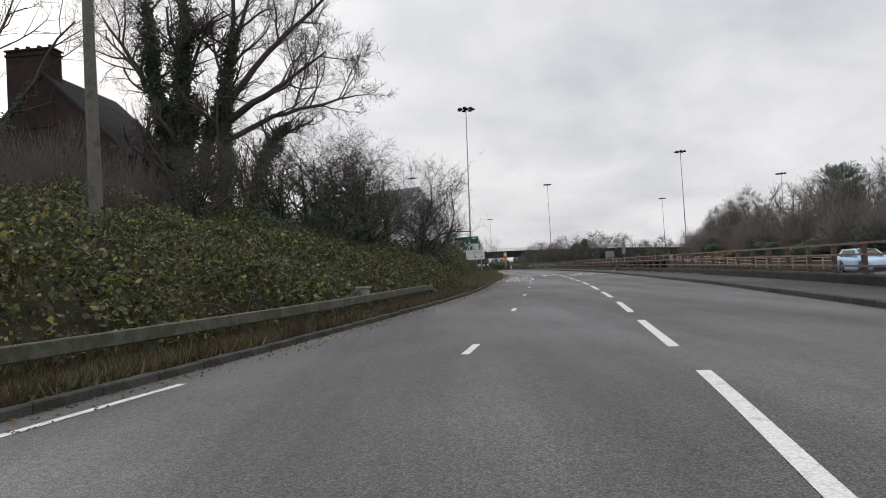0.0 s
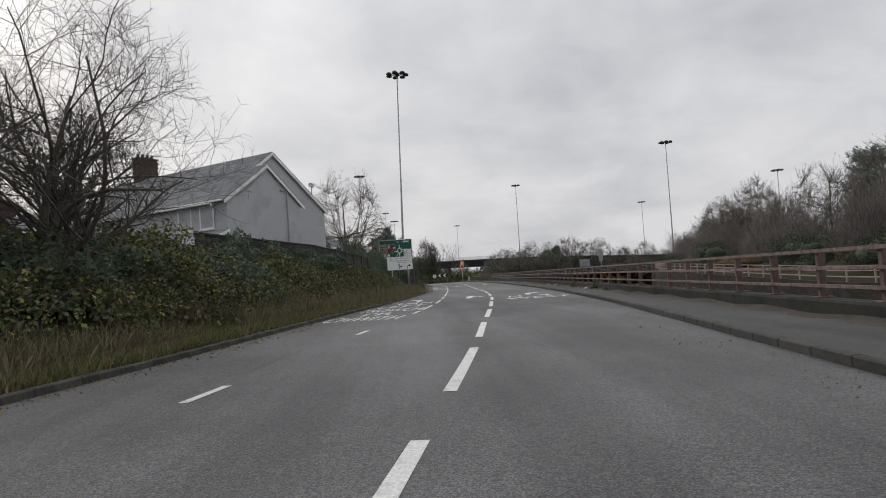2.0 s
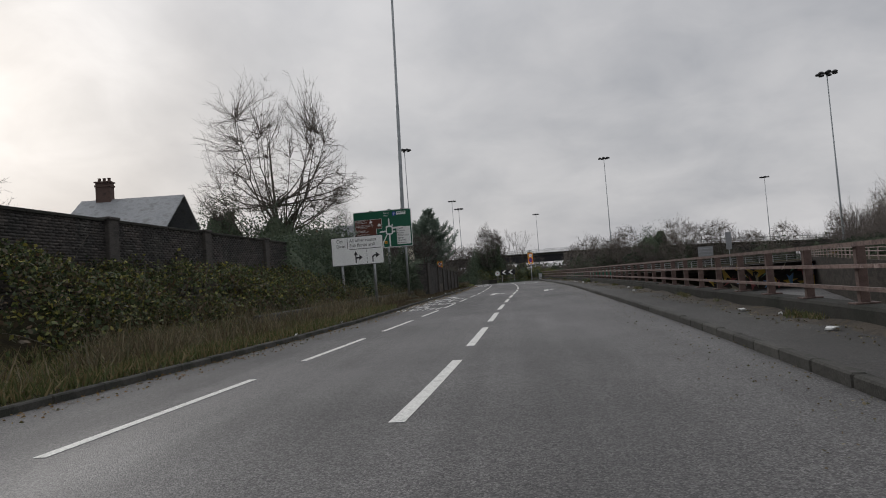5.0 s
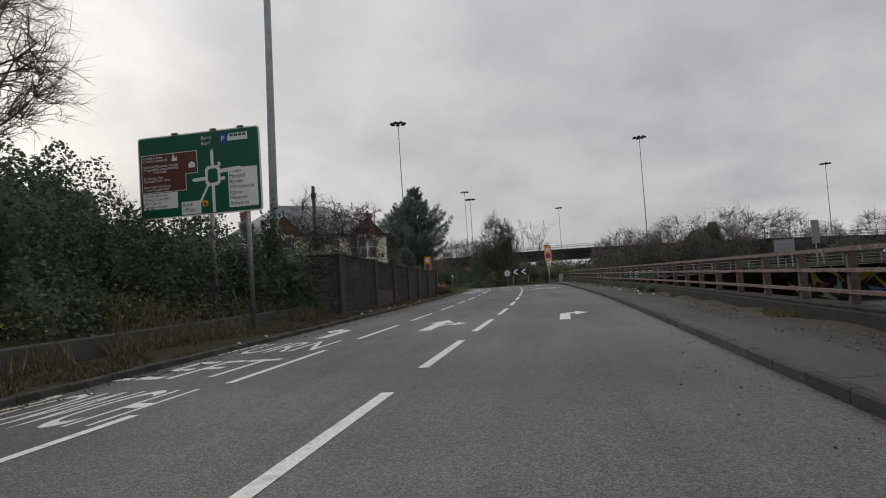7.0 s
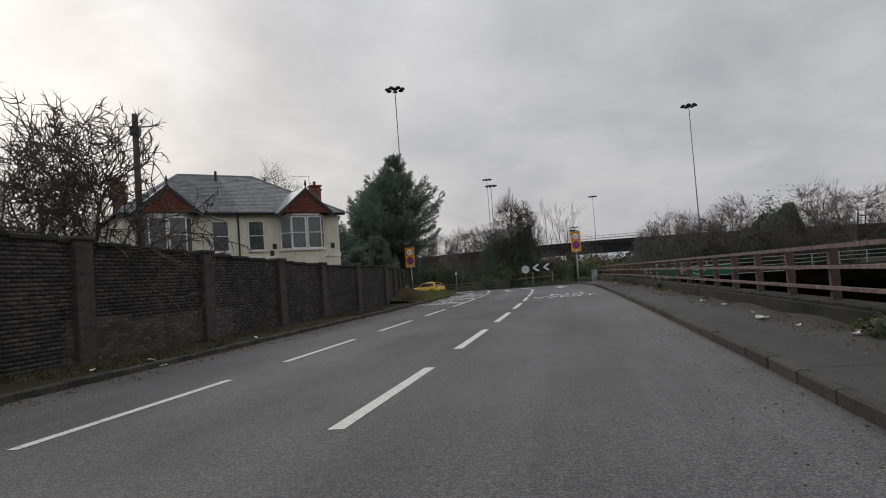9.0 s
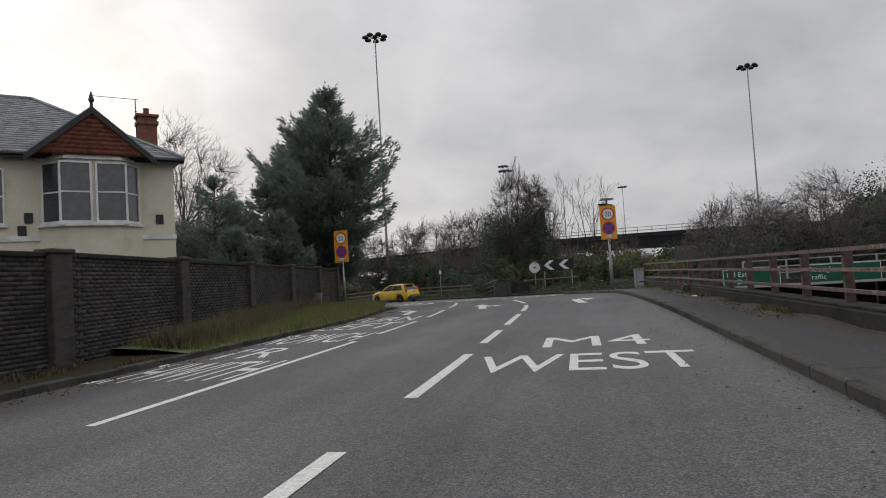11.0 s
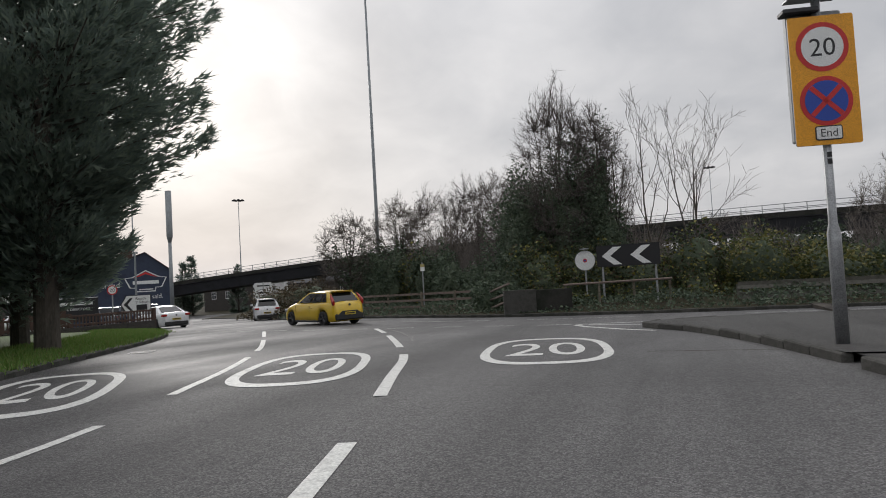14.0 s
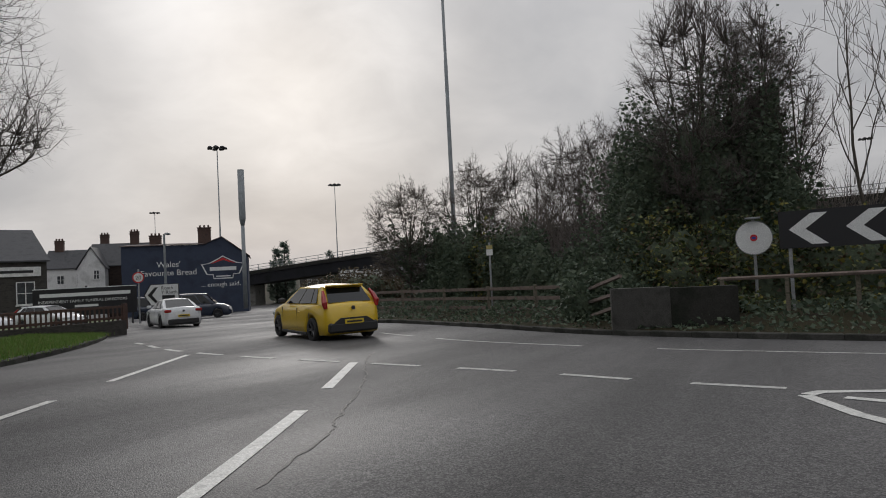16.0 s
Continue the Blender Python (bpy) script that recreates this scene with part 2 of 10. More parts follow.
M = dict(
    asphalt=chippings("asphalt", (0.050, 0.0485, 0.0485), (0.158, 0.154, 0.152), 80.0, 0.68),
    paving=chippings("paving", (0.040, 0.0385, 0.037), (0.088, 0.085, 0.080), 95.0, 0.9),
    kerb=material("kerb_concrete", (0.042, 0.042, 0.038), 0.85, tints=((0.066, 0.064, 0.059), (0.03, 0.033, 0.027)), scale=2.0, fine=50, bump=0.4, random=0.2, spec=0.15),
    soil=material("soil_and_litter", (0.020, 0.016, 0.011), 0.95, tints=((0.034, 0.029, 0.015), (0.019, 0.023, 0.010)), scale=1.3, fine=18, bump=0.9, bump_scale=14, spec=0.15),
    grassland=material("mown_grass", (0.065, 0.095, 0.032), 0.9, tints=((0.08, 0.115, 0.04), (0.09, 0.10, 0.045)), scale=1.6, fine=45, bump=0.8, bump_scale=40),
    paint=material("road_paint", (0.50, 0.50, 0.47), 0.6, tints=((0.60, 0.60, 0.57), (0.40, 0.40, 0.38)), scale=6, fine=45, bump=0.3),
    worn=material("worn_paint", (0.3, 0.3, 0.29), 0.7, tints=((0.5, 0.5, 0.47), (0.2, 0.2, 0.195)), scale=9, fine=45, bump=0.3),
    concrete=material("concrete", (0.17, 0.165, 0.15), 0.85, tints=((0.24, 0.235, 0.215), (0.1, 0.1, 0.085)), scale=1.2, fine=35, bump=0.35),
    darkconcrete=material("stained_concrete", (0.024, 0.0235, 0.021), 0.85, tints=((0.038, 0.037, 0.033), (0.016, 0.019, 0.014)), scale=0.8, fine=30, bump=0.35, spec=0.15),
    rust=material("rusty_pink_paint", (0.115, 0.07, 0.058), 0.7, tints=((0.17, 0.115, 0.10), (0.075, 0.042, 0.034), (0.25, 0.19, 0.17)), scale=4, fine=50, bump=0.3, random=0.15),
    rustdark=material("dark_rusty_paint", (0.075, 0.045, 0.038), 0.75, tints=((0.105, 0.068, 0.058), (0.05, 0.03, 0.025)), scale=4, fine=50, bump=0.3, random=0.15),
    galv=material("galvanised_steel", (0.33, 0.34, 0.35), 0.45, 0.6, scale=6, fine=60, bump=0.05),
    greypaint=material("grey_painted_steel", (0.21, 0.23, 0.24), 0.5, 0.1, scale=3, fine=40, bump=0.05),
    barrier=material("weathered_barrier", (0.085, 0.08, 0.066), 0.8, 0.0, tints=((0.12, 0.115, 0.10), (0.06, 0.065, 0.045)), scale=3, fine=40, bump=0.3),
    dark=material("dark_metal", (0.03, 0.03, 0.033), 0.5, 0.3, scale=3, fine=40, bump=0.05),
    timber=material("weathered_timber", (0.10, 0.085, 0.06), 0.85, tints=((0.15, 0.13, 0.10), (0.07, 0.07, 0.045)), scale=3, fine=30, bump=0.4, stretch=(1, 1, 6)),
    brickdark=material("sooty_brick", (0.042, 0.037, 0.033), 0.9, tints=((0.085, 0.07, 0.058), (0.028, 0.026, 0.024)), scale=2.5, fine=40, bump=0.4, random=0.45),
    mortar=material("dark_mortar", (0.036, 0.034, 0.032), 0.95, tints=((0.06, 0.057, 0.054), (0.026, 0.025, 0.024)), scale=1.5, fine=40, bump=0.4),
    brickred=material("red_brick", (0.15, 0.06, 0.04), 0.9, tints=((0.20, 0.085, 0.055), (0.10, 0.045, 0.035)), scale=3, fine=30, bump=0.4),
    brickbrown=material("sooty_red_brick", (0.065, 0.042, 0.035), 0.9, tints=((0.09, 0.055, 0.045), (0.045, 0.032, 0.028)), scale=3, fine=30, bump=0.4),
    render_grey=material("grey_render", (0.34, 0.35, 0.36), 0.85, tints=((0.38, 0.39, 0.40), (0.30, 0.31, 0.32)), scale=0.7, fine=60, bump=0.15),
    cream=material("cream_render", (0.60, 0.56, 0.45), 0.8, tints=((0.66, 0.62, 0.51), (0.52, 0.48, 0.39)), scale=0.7, fine=50, bump=0.12),
    white=material("white_paint", (0.66, 0.66, 0.65), 0.5, scale=2, fine=40, bump=0.05),
    whitewash=material("dull_white_render", (0.58, 0.58, 0.57), 0.85, tints=((0.66, 0.66, 0.65), (0.48, 0.48, 0.47)), scale=0.8, fine=40, bump=0.15),
    slate=material("slate", (0.13, 0.14, 0.15), 0.55, tints=((0.19, 0.2, 0.21), (0.10, 0.105, 0.11)), scale=1.5, fine=30, bump=0.2, island=0.25),
    terracotta=material("red_hung_tile", (0.20, 0.065, 0.045), 0.8, tints=((0.26, 0.09, 0.06), (0.14, 0.05, 0.04)), scale=4, fine=30, bump=0.2, island=0.2),
    glass=material("dark_window_glass", (0.06, 0.065, 0.07), 0.08, scale=1.0, fine=5, bump=0, spec=0.8),
    navy=material("navy_masonry_paint", (0.022, 0.032, 0.06), 0.7, tints=((0.028, 0.04, 0.072), (0.018, 0.026, 0.05)), scale=0.7, fine=50, bump=0.15),
    bark=material("bark", (0.055, 0.047, 0.039), 0.95, tints=((0.08, 0.069, 0.056), (0.042, 0.039, 0.031)), scale=4, fine=25, bump=0.8, bump_scale=20, stretch=(1, 1, 0.3)),
    twig=material("twigs", (0.078, 0.066, 0.059), 0.9, scale=2, fine=20, bump=0),
    twigdark=material("dark_twigs", (0.06, 0.051, 0.045), 0.9, scale=2, fine=20, bump=0),
    twigpale=material("pale_twigs", (0.105, 0.09, 0.077), 0.9, scale=2, fine=20, bump=0),
)
M["bramble"] = leafy("bramble_leaves", [(0.043, 0.066, 0.026), (0.036, 0.055, 0.024), (0.062, 0.086, 0.031), (0.053, 0.072, 0.030), (0.079, 0.066, 0.036), (0.041, 0.062, 0.029), (0.096, 0.062, 0.036), (0.094, 0.115, 0.041), (0.060, 0.084, 0.034), (0.150, 0.162, 0.060), (0.046, 0.055, 0.026), (0.074, 0.060, 0.036), (0.036, 0.048, 0.022), (0.066, 0.086, 0.036), (0.072, 0.050, 0.031), (0.050, 0.067, 0.029), (0.228, 0.198, 0.043), (0.21, 0.20, 0.055), (0.16, 0.175, 0.055)])
M["ivy"] = leafy("ivy_leaves", [(0.075, 0.102, 0.072), (0.090, 0.119, 0.077), (0.066, 0.089, 0.062), (0.105, 0.131, 0.086), (0.071, 0.098, 0.064)], rough=0.6, spec=0.2)
M["evergreen"] = leafy("dull_evergreen_leaves", [(0.040, 0.056, 0.040), (0.050, 0.068, 0.044), (0.034, 0.048, 0.034), (0.060, 0.076, 0.050)], rough=0.7, spec=0.12)
# for the solid cores in the mounds: dark green standing in for inner shade
M["fillcore"] = material("dark_filler_core", (0.045, 0.062, 0.038), 0.9, tints=((0.065, 0.085, 0.05), (0.035, 0.045, 0.028)), scale=5, fine=14, bump=1.0, bump_scale=9)
M["conifer"] = leafy("conifer_sprays", [(0.15, 0.195, 0.165), (0.17, 0.22, 0.175), (0.135, 0.175, 0.15), (0.195, 0.24, 0.185)], through=0.5)
M["lawngrass"] = leafy("lawn_blades", [(0.10, 0.19, 0.035), (0.125, 0.215, 0.042), (0.09, 0.165, 0.035), (0.17, 0.20, 0.065)], through=0.3)
M["grass"] = leafy("grass_blades", [(0.082, 0.098, 0.036), (0.100, 0.112, 0.044), (0.165, 0.130, 0.066), (0.076, 0.090, 0.034), (0.20, 0.16, 0.08)], through=0.3)
M["vergegrass"] = leafy("olive_verge_grass", [(0.125, 0.15, 0.05), (0.155, 0.165, 0.06), (0.21, 0.18, 0.08), (0.105, 0.135, 0.042)], through=0.3)
M["drygrass"] = leafy("dry_grass", [(0.15, 0.125, 0.075), (0.12, 0.10, 0.062), (0.20, 0.17, 0.105), (0.09, 0.09, 0.048), (0.105, 0.08, 0.05)], through=0.3)
M["bracken"] = leafy("dead_bracken", [(0.075, 0.052, 0.032), (0.095, 0.070, 0.042), (0.058, 0.044, 0.028), (0.125, 0.098, 0.058), (0.062, 0.062, 0.032)], through=0.2)
M["autumn"] = leafy("autumn_leaves", [(0.16, 0.09, 0.03), (0.13, 0.085, 0.035), (0.08, 0.075, 0.03), (0.2, 0.13, 0.04)])
M["yellowshrub"] = leafy("yellow_green_leaves", [(0.13, 0.13, 0.04), (0.09, 0.11, 0.04), (0.07, 0.09, 0.035), (0.2, 0.18, 0.06)])


def plain(name, col, rough=0.5, metal=0.0, spec=0.5, bump=0.03):
    return material(name, col, rough, metal, tints=(tuple(c * 0.92 for c in col),), scale=4, fine=80, bump=bump, spec=spec)


# ---- geometry helpers ----
class Geo:
    """Collects vertices and faces of one mesh."""

    def __init__(self):
        self.v, self.f = [], []

    def add(self, verts, faces):
        n = len(self.v)
        self.v += [tuple(p) for p in verts]
        self.f += [tuple(i + n for i in q) for q in faces]
        return self

    def box(self, c, s, rz=0.0, bevel=0.0):
        """A box with centre c and full size s, turned rz radians about z, with chamfered edges."""
        hx, hy, hz = s[0] / 2, s[1] / 2, s[2] / 2
        ca, sa = math.cos(rz), math.sin(rz)
        if bevel:
            b = min(bevel, hx * 0.45, hy * 0.45, hz * 0.45)
            bm = bmesh.new()
            bmesh.ops.create_cube(bm, size=1)
            for v in bm.verts:
                v.co = (v.co.x * 2 * hx, v.co.y * 2 * hy, v.co.z * 2 * hz)
            bmesh.ops.bevel(bm, geom=bm.edges[:], offset=b, segments=1, affect="EDGES")
            bm.verts.index_update()
            vs, fs = [v.co.copy() for v in bm.verts], [[v.index for v in f.verts] for f in bm.faces]
            bm.free()
        else:
            vs = [(x, y, z) for z in (-hz, hz) for y in (-hy, hy) for x in (-hx, hx)]
            fs = [(0, 2, 3, 1), (4, 5, 7, 6), (0, 1, 5, 4), (2, 6, 7, 3), (0, 4, 6, 2), (1, 3, 7, 5)]
        return self.add([(c[0] + p[0] * ca - p[1] * sa, c[1] + p[0] * sa + p[1] * ca, c[2] + p[2]) for p in vs], fs)

    def tube(self, pts, radii, n=8, caps=True):
        """A tapered tube along points."""
        pts = [Vector(p) for p in pts]
        rings = []
        for i, p in enumerate(pts):
            d = (pts[min(i + 1, len(pts) - 1)] - pts[max(i - 1, 0)]).normalized()
            a = d.orthogonal().normalized() if i == 0 else (rings_a - d * rings_a.dot(d)).normalized()
            rings_a = a
            b = d.cross(a)
            r = radii[i] if hasattr(radii, "__len__") else radii
            rings.append([p + (a * math.cos(2 * math.pi * k / n) + b * math.sin(2 * math.pi * k / n)) * r for k in range(n)])
        vs = [p for ring in rings for p in ring]
        fs = [(i * n + k, i * n + (k + 1) % n, (i + 1) * n + (k + 1) % n, (i + 1) * n + k) for i in range(len(pts) - 1) for k in range(n)]
        if caps:
            fs += [tuple(reversed(range(n))), tuple((len(pts) - 1) * n + k for k in range(n))]
        return self.add(vs, fs)

    def prism(self, pts, z0, z1):
        """An upright prism over a polygon, anticlockwise from above; z0, z1 numbers."""
        n = len(pts)
        vs = [(x, y, z0) for x, y in pts] + [(x, y, z1) for x, y in pts]
        fs = [tuple(reversed(range(n))), tuple(range(n, 2 * n))] + [(i, (i + 1) % n, n + (i + 1) % n, n + i) for i in range(n)]
        return self.add(vs, fs)

    def extrude(self, pts, off):
        """A plate: a planar polygon pushed along the vector off."""
        n = len(pts)
        pts = [Vector(p) for p in pts]
        off = Vector(off)
        fs = [tuple(reversed(range(n))), tuple(range(n, 2 * n))] + [(i, (i + 1) % n, n + (i + 1) % n, n + i) for i in range(n)]
        return self.add(pts + [p + off for p in pts], fs)

    def sweep(self, line, section):
        """A section, pairs of sideways and upward offsets, swept along a line of points (x, y, z); closed and capped."""
        m = len(section)
        pts = [Vector(p) for p in line]
        vs = []
        for i, p in enumerate(pts):
            d = pts[min(i + 1, len(pts) - 1)] - pts[max(i - 1, 0)]
            side = Vector((d.y, -d.x, 0)).normalized()
            vs += [p + side * s + Vector((0, 0, h)) for s, h in section]
        fs = [(i * m + k, i * m + (k + 1) % m, (i + 1) * m + (k + 1) % m, (i + 1) * m + k) for i in range(len(pts) - 1) for k in range(m)]
        fs += [tuple(reversed(range(m))), tuple((len(pts) - 1) * m + k for k in range(m))]
        return self.add(vs, fs)

    def mesh(self, name, mat, smooth=False):
        me = bpy.data.meshes.new(name)
        me.from_pydata(self.v, [], self.f)
        bm = bmesh.new()
        bm.from_mesh(me)
        bmesh.ops.recalc_face_normals(bm, faces=bm.faces[:])
        bm.to_mesh(me)
        bm.free()
        if mat:
            me.materials.append(mat)
        if smooth:
            me.polygons.foreach_set("use_smooth", [True] * len(me.polygons))
        return me


def soup(name, verts, faces, mat, smooth=False):
    """A mesh from numpy arrays of vertices and of faces with equal numbers of corners."""
    me = bpy.data.meshes.new(name)
    verts, faces = np.asarray(verts, dtype=np.float32), np.asarray(faces, dtype=np.int32)
    k = faces.shape[1]
    me.vertices.add(len(verts)); me.loops.add(faces.size); me.polygons.add(len(faces))
    me.vertices.foreach_set("co", verts.ravel())
    me.loops.foreach_set("vertex_index", faces.ravel())
    me.polygons.foreach_set("loop_start", np.arange(len(faces), dtype=np.int32) * k)
    me.update(calc_edges=True)
    me.materials.append(mat)
    if smooth:
        me.polygons.foreach_set("use_smooth", [True] * len(faces))
    return me


def part(name, geo, mat, parent, label="", smooth=False):
    """One mesh object under a thing or a part, from a Geo or a mesh."""
    ob = new(name, geo.mesh(name, mat, smooth) if isinstance(geo, Geo) else geo)
    ob.parent = parent
    return tagged(ob, label)


def thing(name, label, category, at=(0, 0, 0), rz=0.0, group="", kind=""):
    ob = new(name)
    ob.empty_display_size = 0.3
    ob.matrix_basis = Matrix.Translation(at) @ Matrix.Rotation(rz, 4, "Z")
    return tagged(ob, label, category, group, kind)


def solid(name, geo, mat, label, category, group="", kind="", smooth=False):
    return tagged(new(name, geo.mesh(name, mat, smooth) if isinstance(geo, Geo) else geo), label, category, group, kind)


def curve(ctrl, step=1.0):
    """A smooth line through control points (x, y), as a list of points about step apart."""
    c = np.array(ctrl, float)
    c = np.vstack([2 * c[0] - c[1], c, 2 * c[-1] - c[-2]])
    out = []
    for i in range(1, len(c) - 2):
        n = max(1, int(np.linalg.norm(c[i + 1] - c[i]) / step))
        for k in range(n):
            t = k / n
            out.append(0.5 * (2 * c[i] + (c[i + 1] - c[i - 1]) * t + (2 * c[i - 1] - 5 * c[i] + 4 * c[i + 1] - c[i + 2]) * t * t
                              + (3 * c[i] - c[i - 1] - 3 * c[i + 1] + c[i + 2]) * t ** 3))
    out.append(c[-2])
    return np.array(out)


def text_mesh(words, size, mat, align="LEFT", depth=0.0, name="lettering"):
    """Flat lettering in the built-in font, in its xy plane, as a mesh."""
    cu = bpy.data.curves.new(name, "FONT")
    cu.body, cu.size, cu.align_x, cu.extrude = words, size, align, depth
    cu.resolution_u = 6 if size > 0.8 else 3
    ob = bpy.data.objects.new(name, cu)
    scene.collection.objects.link(ob)
    me = bpy.data.meshes.new_from_object(ob)
    bpy.data.objects.remove(ob)
    bpy.data.curves.remove(cu)
    me.materials.clear()
    me.materials.append(mat)
    return me
# ---- the lie of the land ----
LEFT = curve([(-11, -30), (-8.2, -12), (-5.6, 1), (-2.7, 12), (-0.75, 19.4), (0.6, 25.2), (2.5, 34), (3.95, 43), (5.0, 52), (5.8, 58), (6.6, 63.5), (7.35, 70), (8.05, 76), (8.75, 84),
              (9.05, 92), (9.1, 102), (9.3, 114), (9.45, 126), (9.4, 140), (9.3, 150), (9.1, 157), (8.45, 162)], 1.0)
KERB_R = curve([(1.0, -30), (4.0, -12), (6.3, 1), (8.6, 12), (9.9, 19), (12.0, 31), (13.5, 42), (15.05, 54), (16.25, 67), (17.15, 80), (17.75, 94), (18.1, 104), (18.4, 113), (18.6, 122), (18.65, 134),
                (18.58, 148), (18.42, 157), (18.0, 165), (17.3, 170)], 1.0)
# foot of the bank behind the left verge, and the line that the parapet follows
BANK = curve([(-11, -30), (-8.2, -12), (-5.6, 1), (-2.9, 12), (-0.75, 19.4), (0.55, 25.2), (2.2, 34), (3.7, 43), (4.9, 52), (5.75, 63), (6.5, 76),
              (7.3, 90), (8.0, 102), (8.55, 114), (8.75, 126), (8.75, 140), (8.65, 150), (8.35, 157), (7.85, 162)], 1.0)
RIGHT = curve([(1.0, -30), (4.0, -12), (6.5, 1), (8.9, 12), (10.3, 19), (12.4, 31), (13.8, 42), (15.0, 54), (16.1, 67), (17.1, 80), (17.85, 94),
               (18.35, 107), (18.65, 120), (18.65, 134), (18.5, 148), (18.25, 158), (17.9, 165), (17.3, 170)], 1.0)
LANE23 = curve([(-4.9, -30), (-1.2, -12), (1.6, 1), (3.3, 8.6), (4.2, 12.7), (5.3, 18.4), (6.4, 24.1), (7.5, 30.4), (8.5, 36.6), (9.4, 42.6), (10.1, 48.1), (10.9, 54.2), (11.65, 60.6), (12.3, 66.6), (13.1, 78), (13.65, 95), (14.1, 107),
                (14.55, 118.4), (14.75, 130), (14.72, 143), (14.5, 154), (14.15, 161), (13.2, 165.6), (12.0, 169.3), (10.9, 172.3), (8.4, 177.3), (6.2, 181.2)], 0.5)
LANE12 = curve([(-7.8, -30), (-4.4, -12), (-1.9, 1), (0.9, 11), (2.0, 16), (3.4, 23.4), (4.7, 31.4), (5.95, 39.5), (7.1, 47.4), (8.3, 55), (9.4, 64.5), (10.3, 78), (11.0, 92),
                (11.45, 105), (11.8, 118), (11.9, 130), (11.85, 143), (11.6, 155), (11.1, 161), (10.55, 165.6), (9.2, 169.3), (7.05, 173.4), (4.8, 176.9), (1.3, 182)], 0.5)


def x_on(line, y):
    return np.interp(y, line[:, 1], line[:, 0])


def smooth(a, b, v):
    t = np.clip((np.asarray(v, float) - a) / (b - a), 0, 1)
    return t * t * (3 - 2 * t)


def road_z(x, y):
    """Height of the carriageway: level along the slip road, falling beyond the end of it and more to the left."""
    return -0.03 * np.clip(np.asarray(y, float) - 168, 0, 75) - 0.018 * np.clip(-np.asarray(x, float) - 2, 0, 80) * smooth(172, 190, y)


FENCE_OFF = 1.75                      # parapet line from the kerb
TRENCH_FAR = np.array([(20, -30), (27, 0), (34.5, 55), (41, 112), (52, 150), (62, 178), (70, 200)], float)


def far_top(y):
    """Top of the retaining wall across the sunken road."""
    return np.interp(y, (40, 60, 75, 105, 150), (-0.2, -0.75, -0.75, -0.1, 0.42))


def land_z(x, y):
    """Height of the ground sheet beside the carriageway."""
    x, y = np.asarray(x, float), np.asarray(y, float)
    yl = np.clip(y, -30, 162)
    d = x_on(BANK, yl) - x
    steep = 0.10 + 0.30 * np.clip(d - 1.0, 0, 4) + 0.33 * np.clip(d - 5, 0, 10)          # wooded bank
    wall = 0.10 + 0.42 * np.clip(d - 0.9, 0, 3.2) + 0.05 * np.clip(d - 5, 0, 10)         # bank under the terrace wall
    low = 0.10 + 0.45 * np.clip((d - 1.75) / 0.25, 0, 1) + 0.10 * np.clip(d - 2.2, 0, 8)   # behind the low wall
    flat = 0.10 + 0.03 * np.clip(d - 1.2, 0, 12)
    w1, w2, w3 = smooth(48, 62, y), smooth(90, 99, y), smooth(116, 121, y)
    left = steep * (1 - w1) + (wall * (1 - w2) + (low * (1 - w3) + flat * w3) * w2) * w1
    left = np.where(x_on(LEFT, yl) - x < 0.02, -0.12, left)
    yr = np.clip(y, -30, 170)
    e = x - x_on(RIGHT, yr)
    far = np.interp(y, TRENCH_FAR[:, 1], TRENCH_FAR[:, 0])
    floor = -0.5 - 3.4 * smooth(40, 105, y)
    over = x - far
    right = np.where(e < 2.2, -0.12, np.where(over < 0, floor, far_top(y) - 0.12 + (0.42 - far_top(y)) * np.clip(over / 6, 0, 1) + 0.16 * np.clip(over - 3, 0, 14)))
    z = np.where(x < 0.5 * (x_on(LEFT, yl) + x_on(RIGHT, yr)), left, right)
    beyond = road_z(x, y) - 0.12
    w = smooth(163, 165, y)
    wr = smooth(172.0, 172.6, y)
    return np.where(x < 13, z * (1 - w) + beyond * w, z * (1 - wr) + beyond * wr)


# ground: one sheet to the horizon
ys = np.concatenate([[-900, -300, -120, -60], np.arange(-30, 100, 2.0), np.arange(100, 176, 1.0), np.arange(176, 232, 4.0), [240, 260, 300, 400, 600, 1000, 2500]])
offl = np.array([-2500, -900, -400, -150, -80, -45, -30, -22, -17, -13, -10, -8, -6.5, -5.2, -4.2, -3.4, -2.6, -1.9, -1.3, -0.95, -0.75, -0.5, -0.2, -0.03, 0.03])
offr = np.array([0.03, 1.0, 2.15, 2.25, 5, 10])
offf = np.array([-0.1, 0.1, 3, 6, 9, 12, 15, 18, 25, 40, 70, 120, 250, 600, 1200, 2500])
gv, cols = [], len(offl) + 3 + len(offr) + len(offf)
for y in ys:
    xl, xr_ = float(x_on(LEFT, np.clip(y, -30, 162))), float(x_on(RIGHT, np.clip(y, -30, 170)))
    xf = max(float(np.interp(y, TRENCH_FAR[:, 1], TRENCH_FAR[:, 0])), xr_ + 13)
    xs = np.concatenate([xl + offl, xl + (xr_ - xl) * np.array([0.25, 0.5, 0.75]), xr_ + offr, xf + offf])
    zs = land_z(xs, np.full_like(xs, y))
    gv += [(x, y, z) for x, z in zip(xs, zs)]
gf = [(j * cols + i, j * cols + i + 1, (j + 1) * cols + i + 1, (j + 1) * cols + i) for j in range(len(ys) - 1) for i in range(cols - 1)]
tagged(new("ground", soup("ground", gv, gf, M["soil"], True)), "dark damp soil and leaf litter beside the road", "ground", kind="stuff")

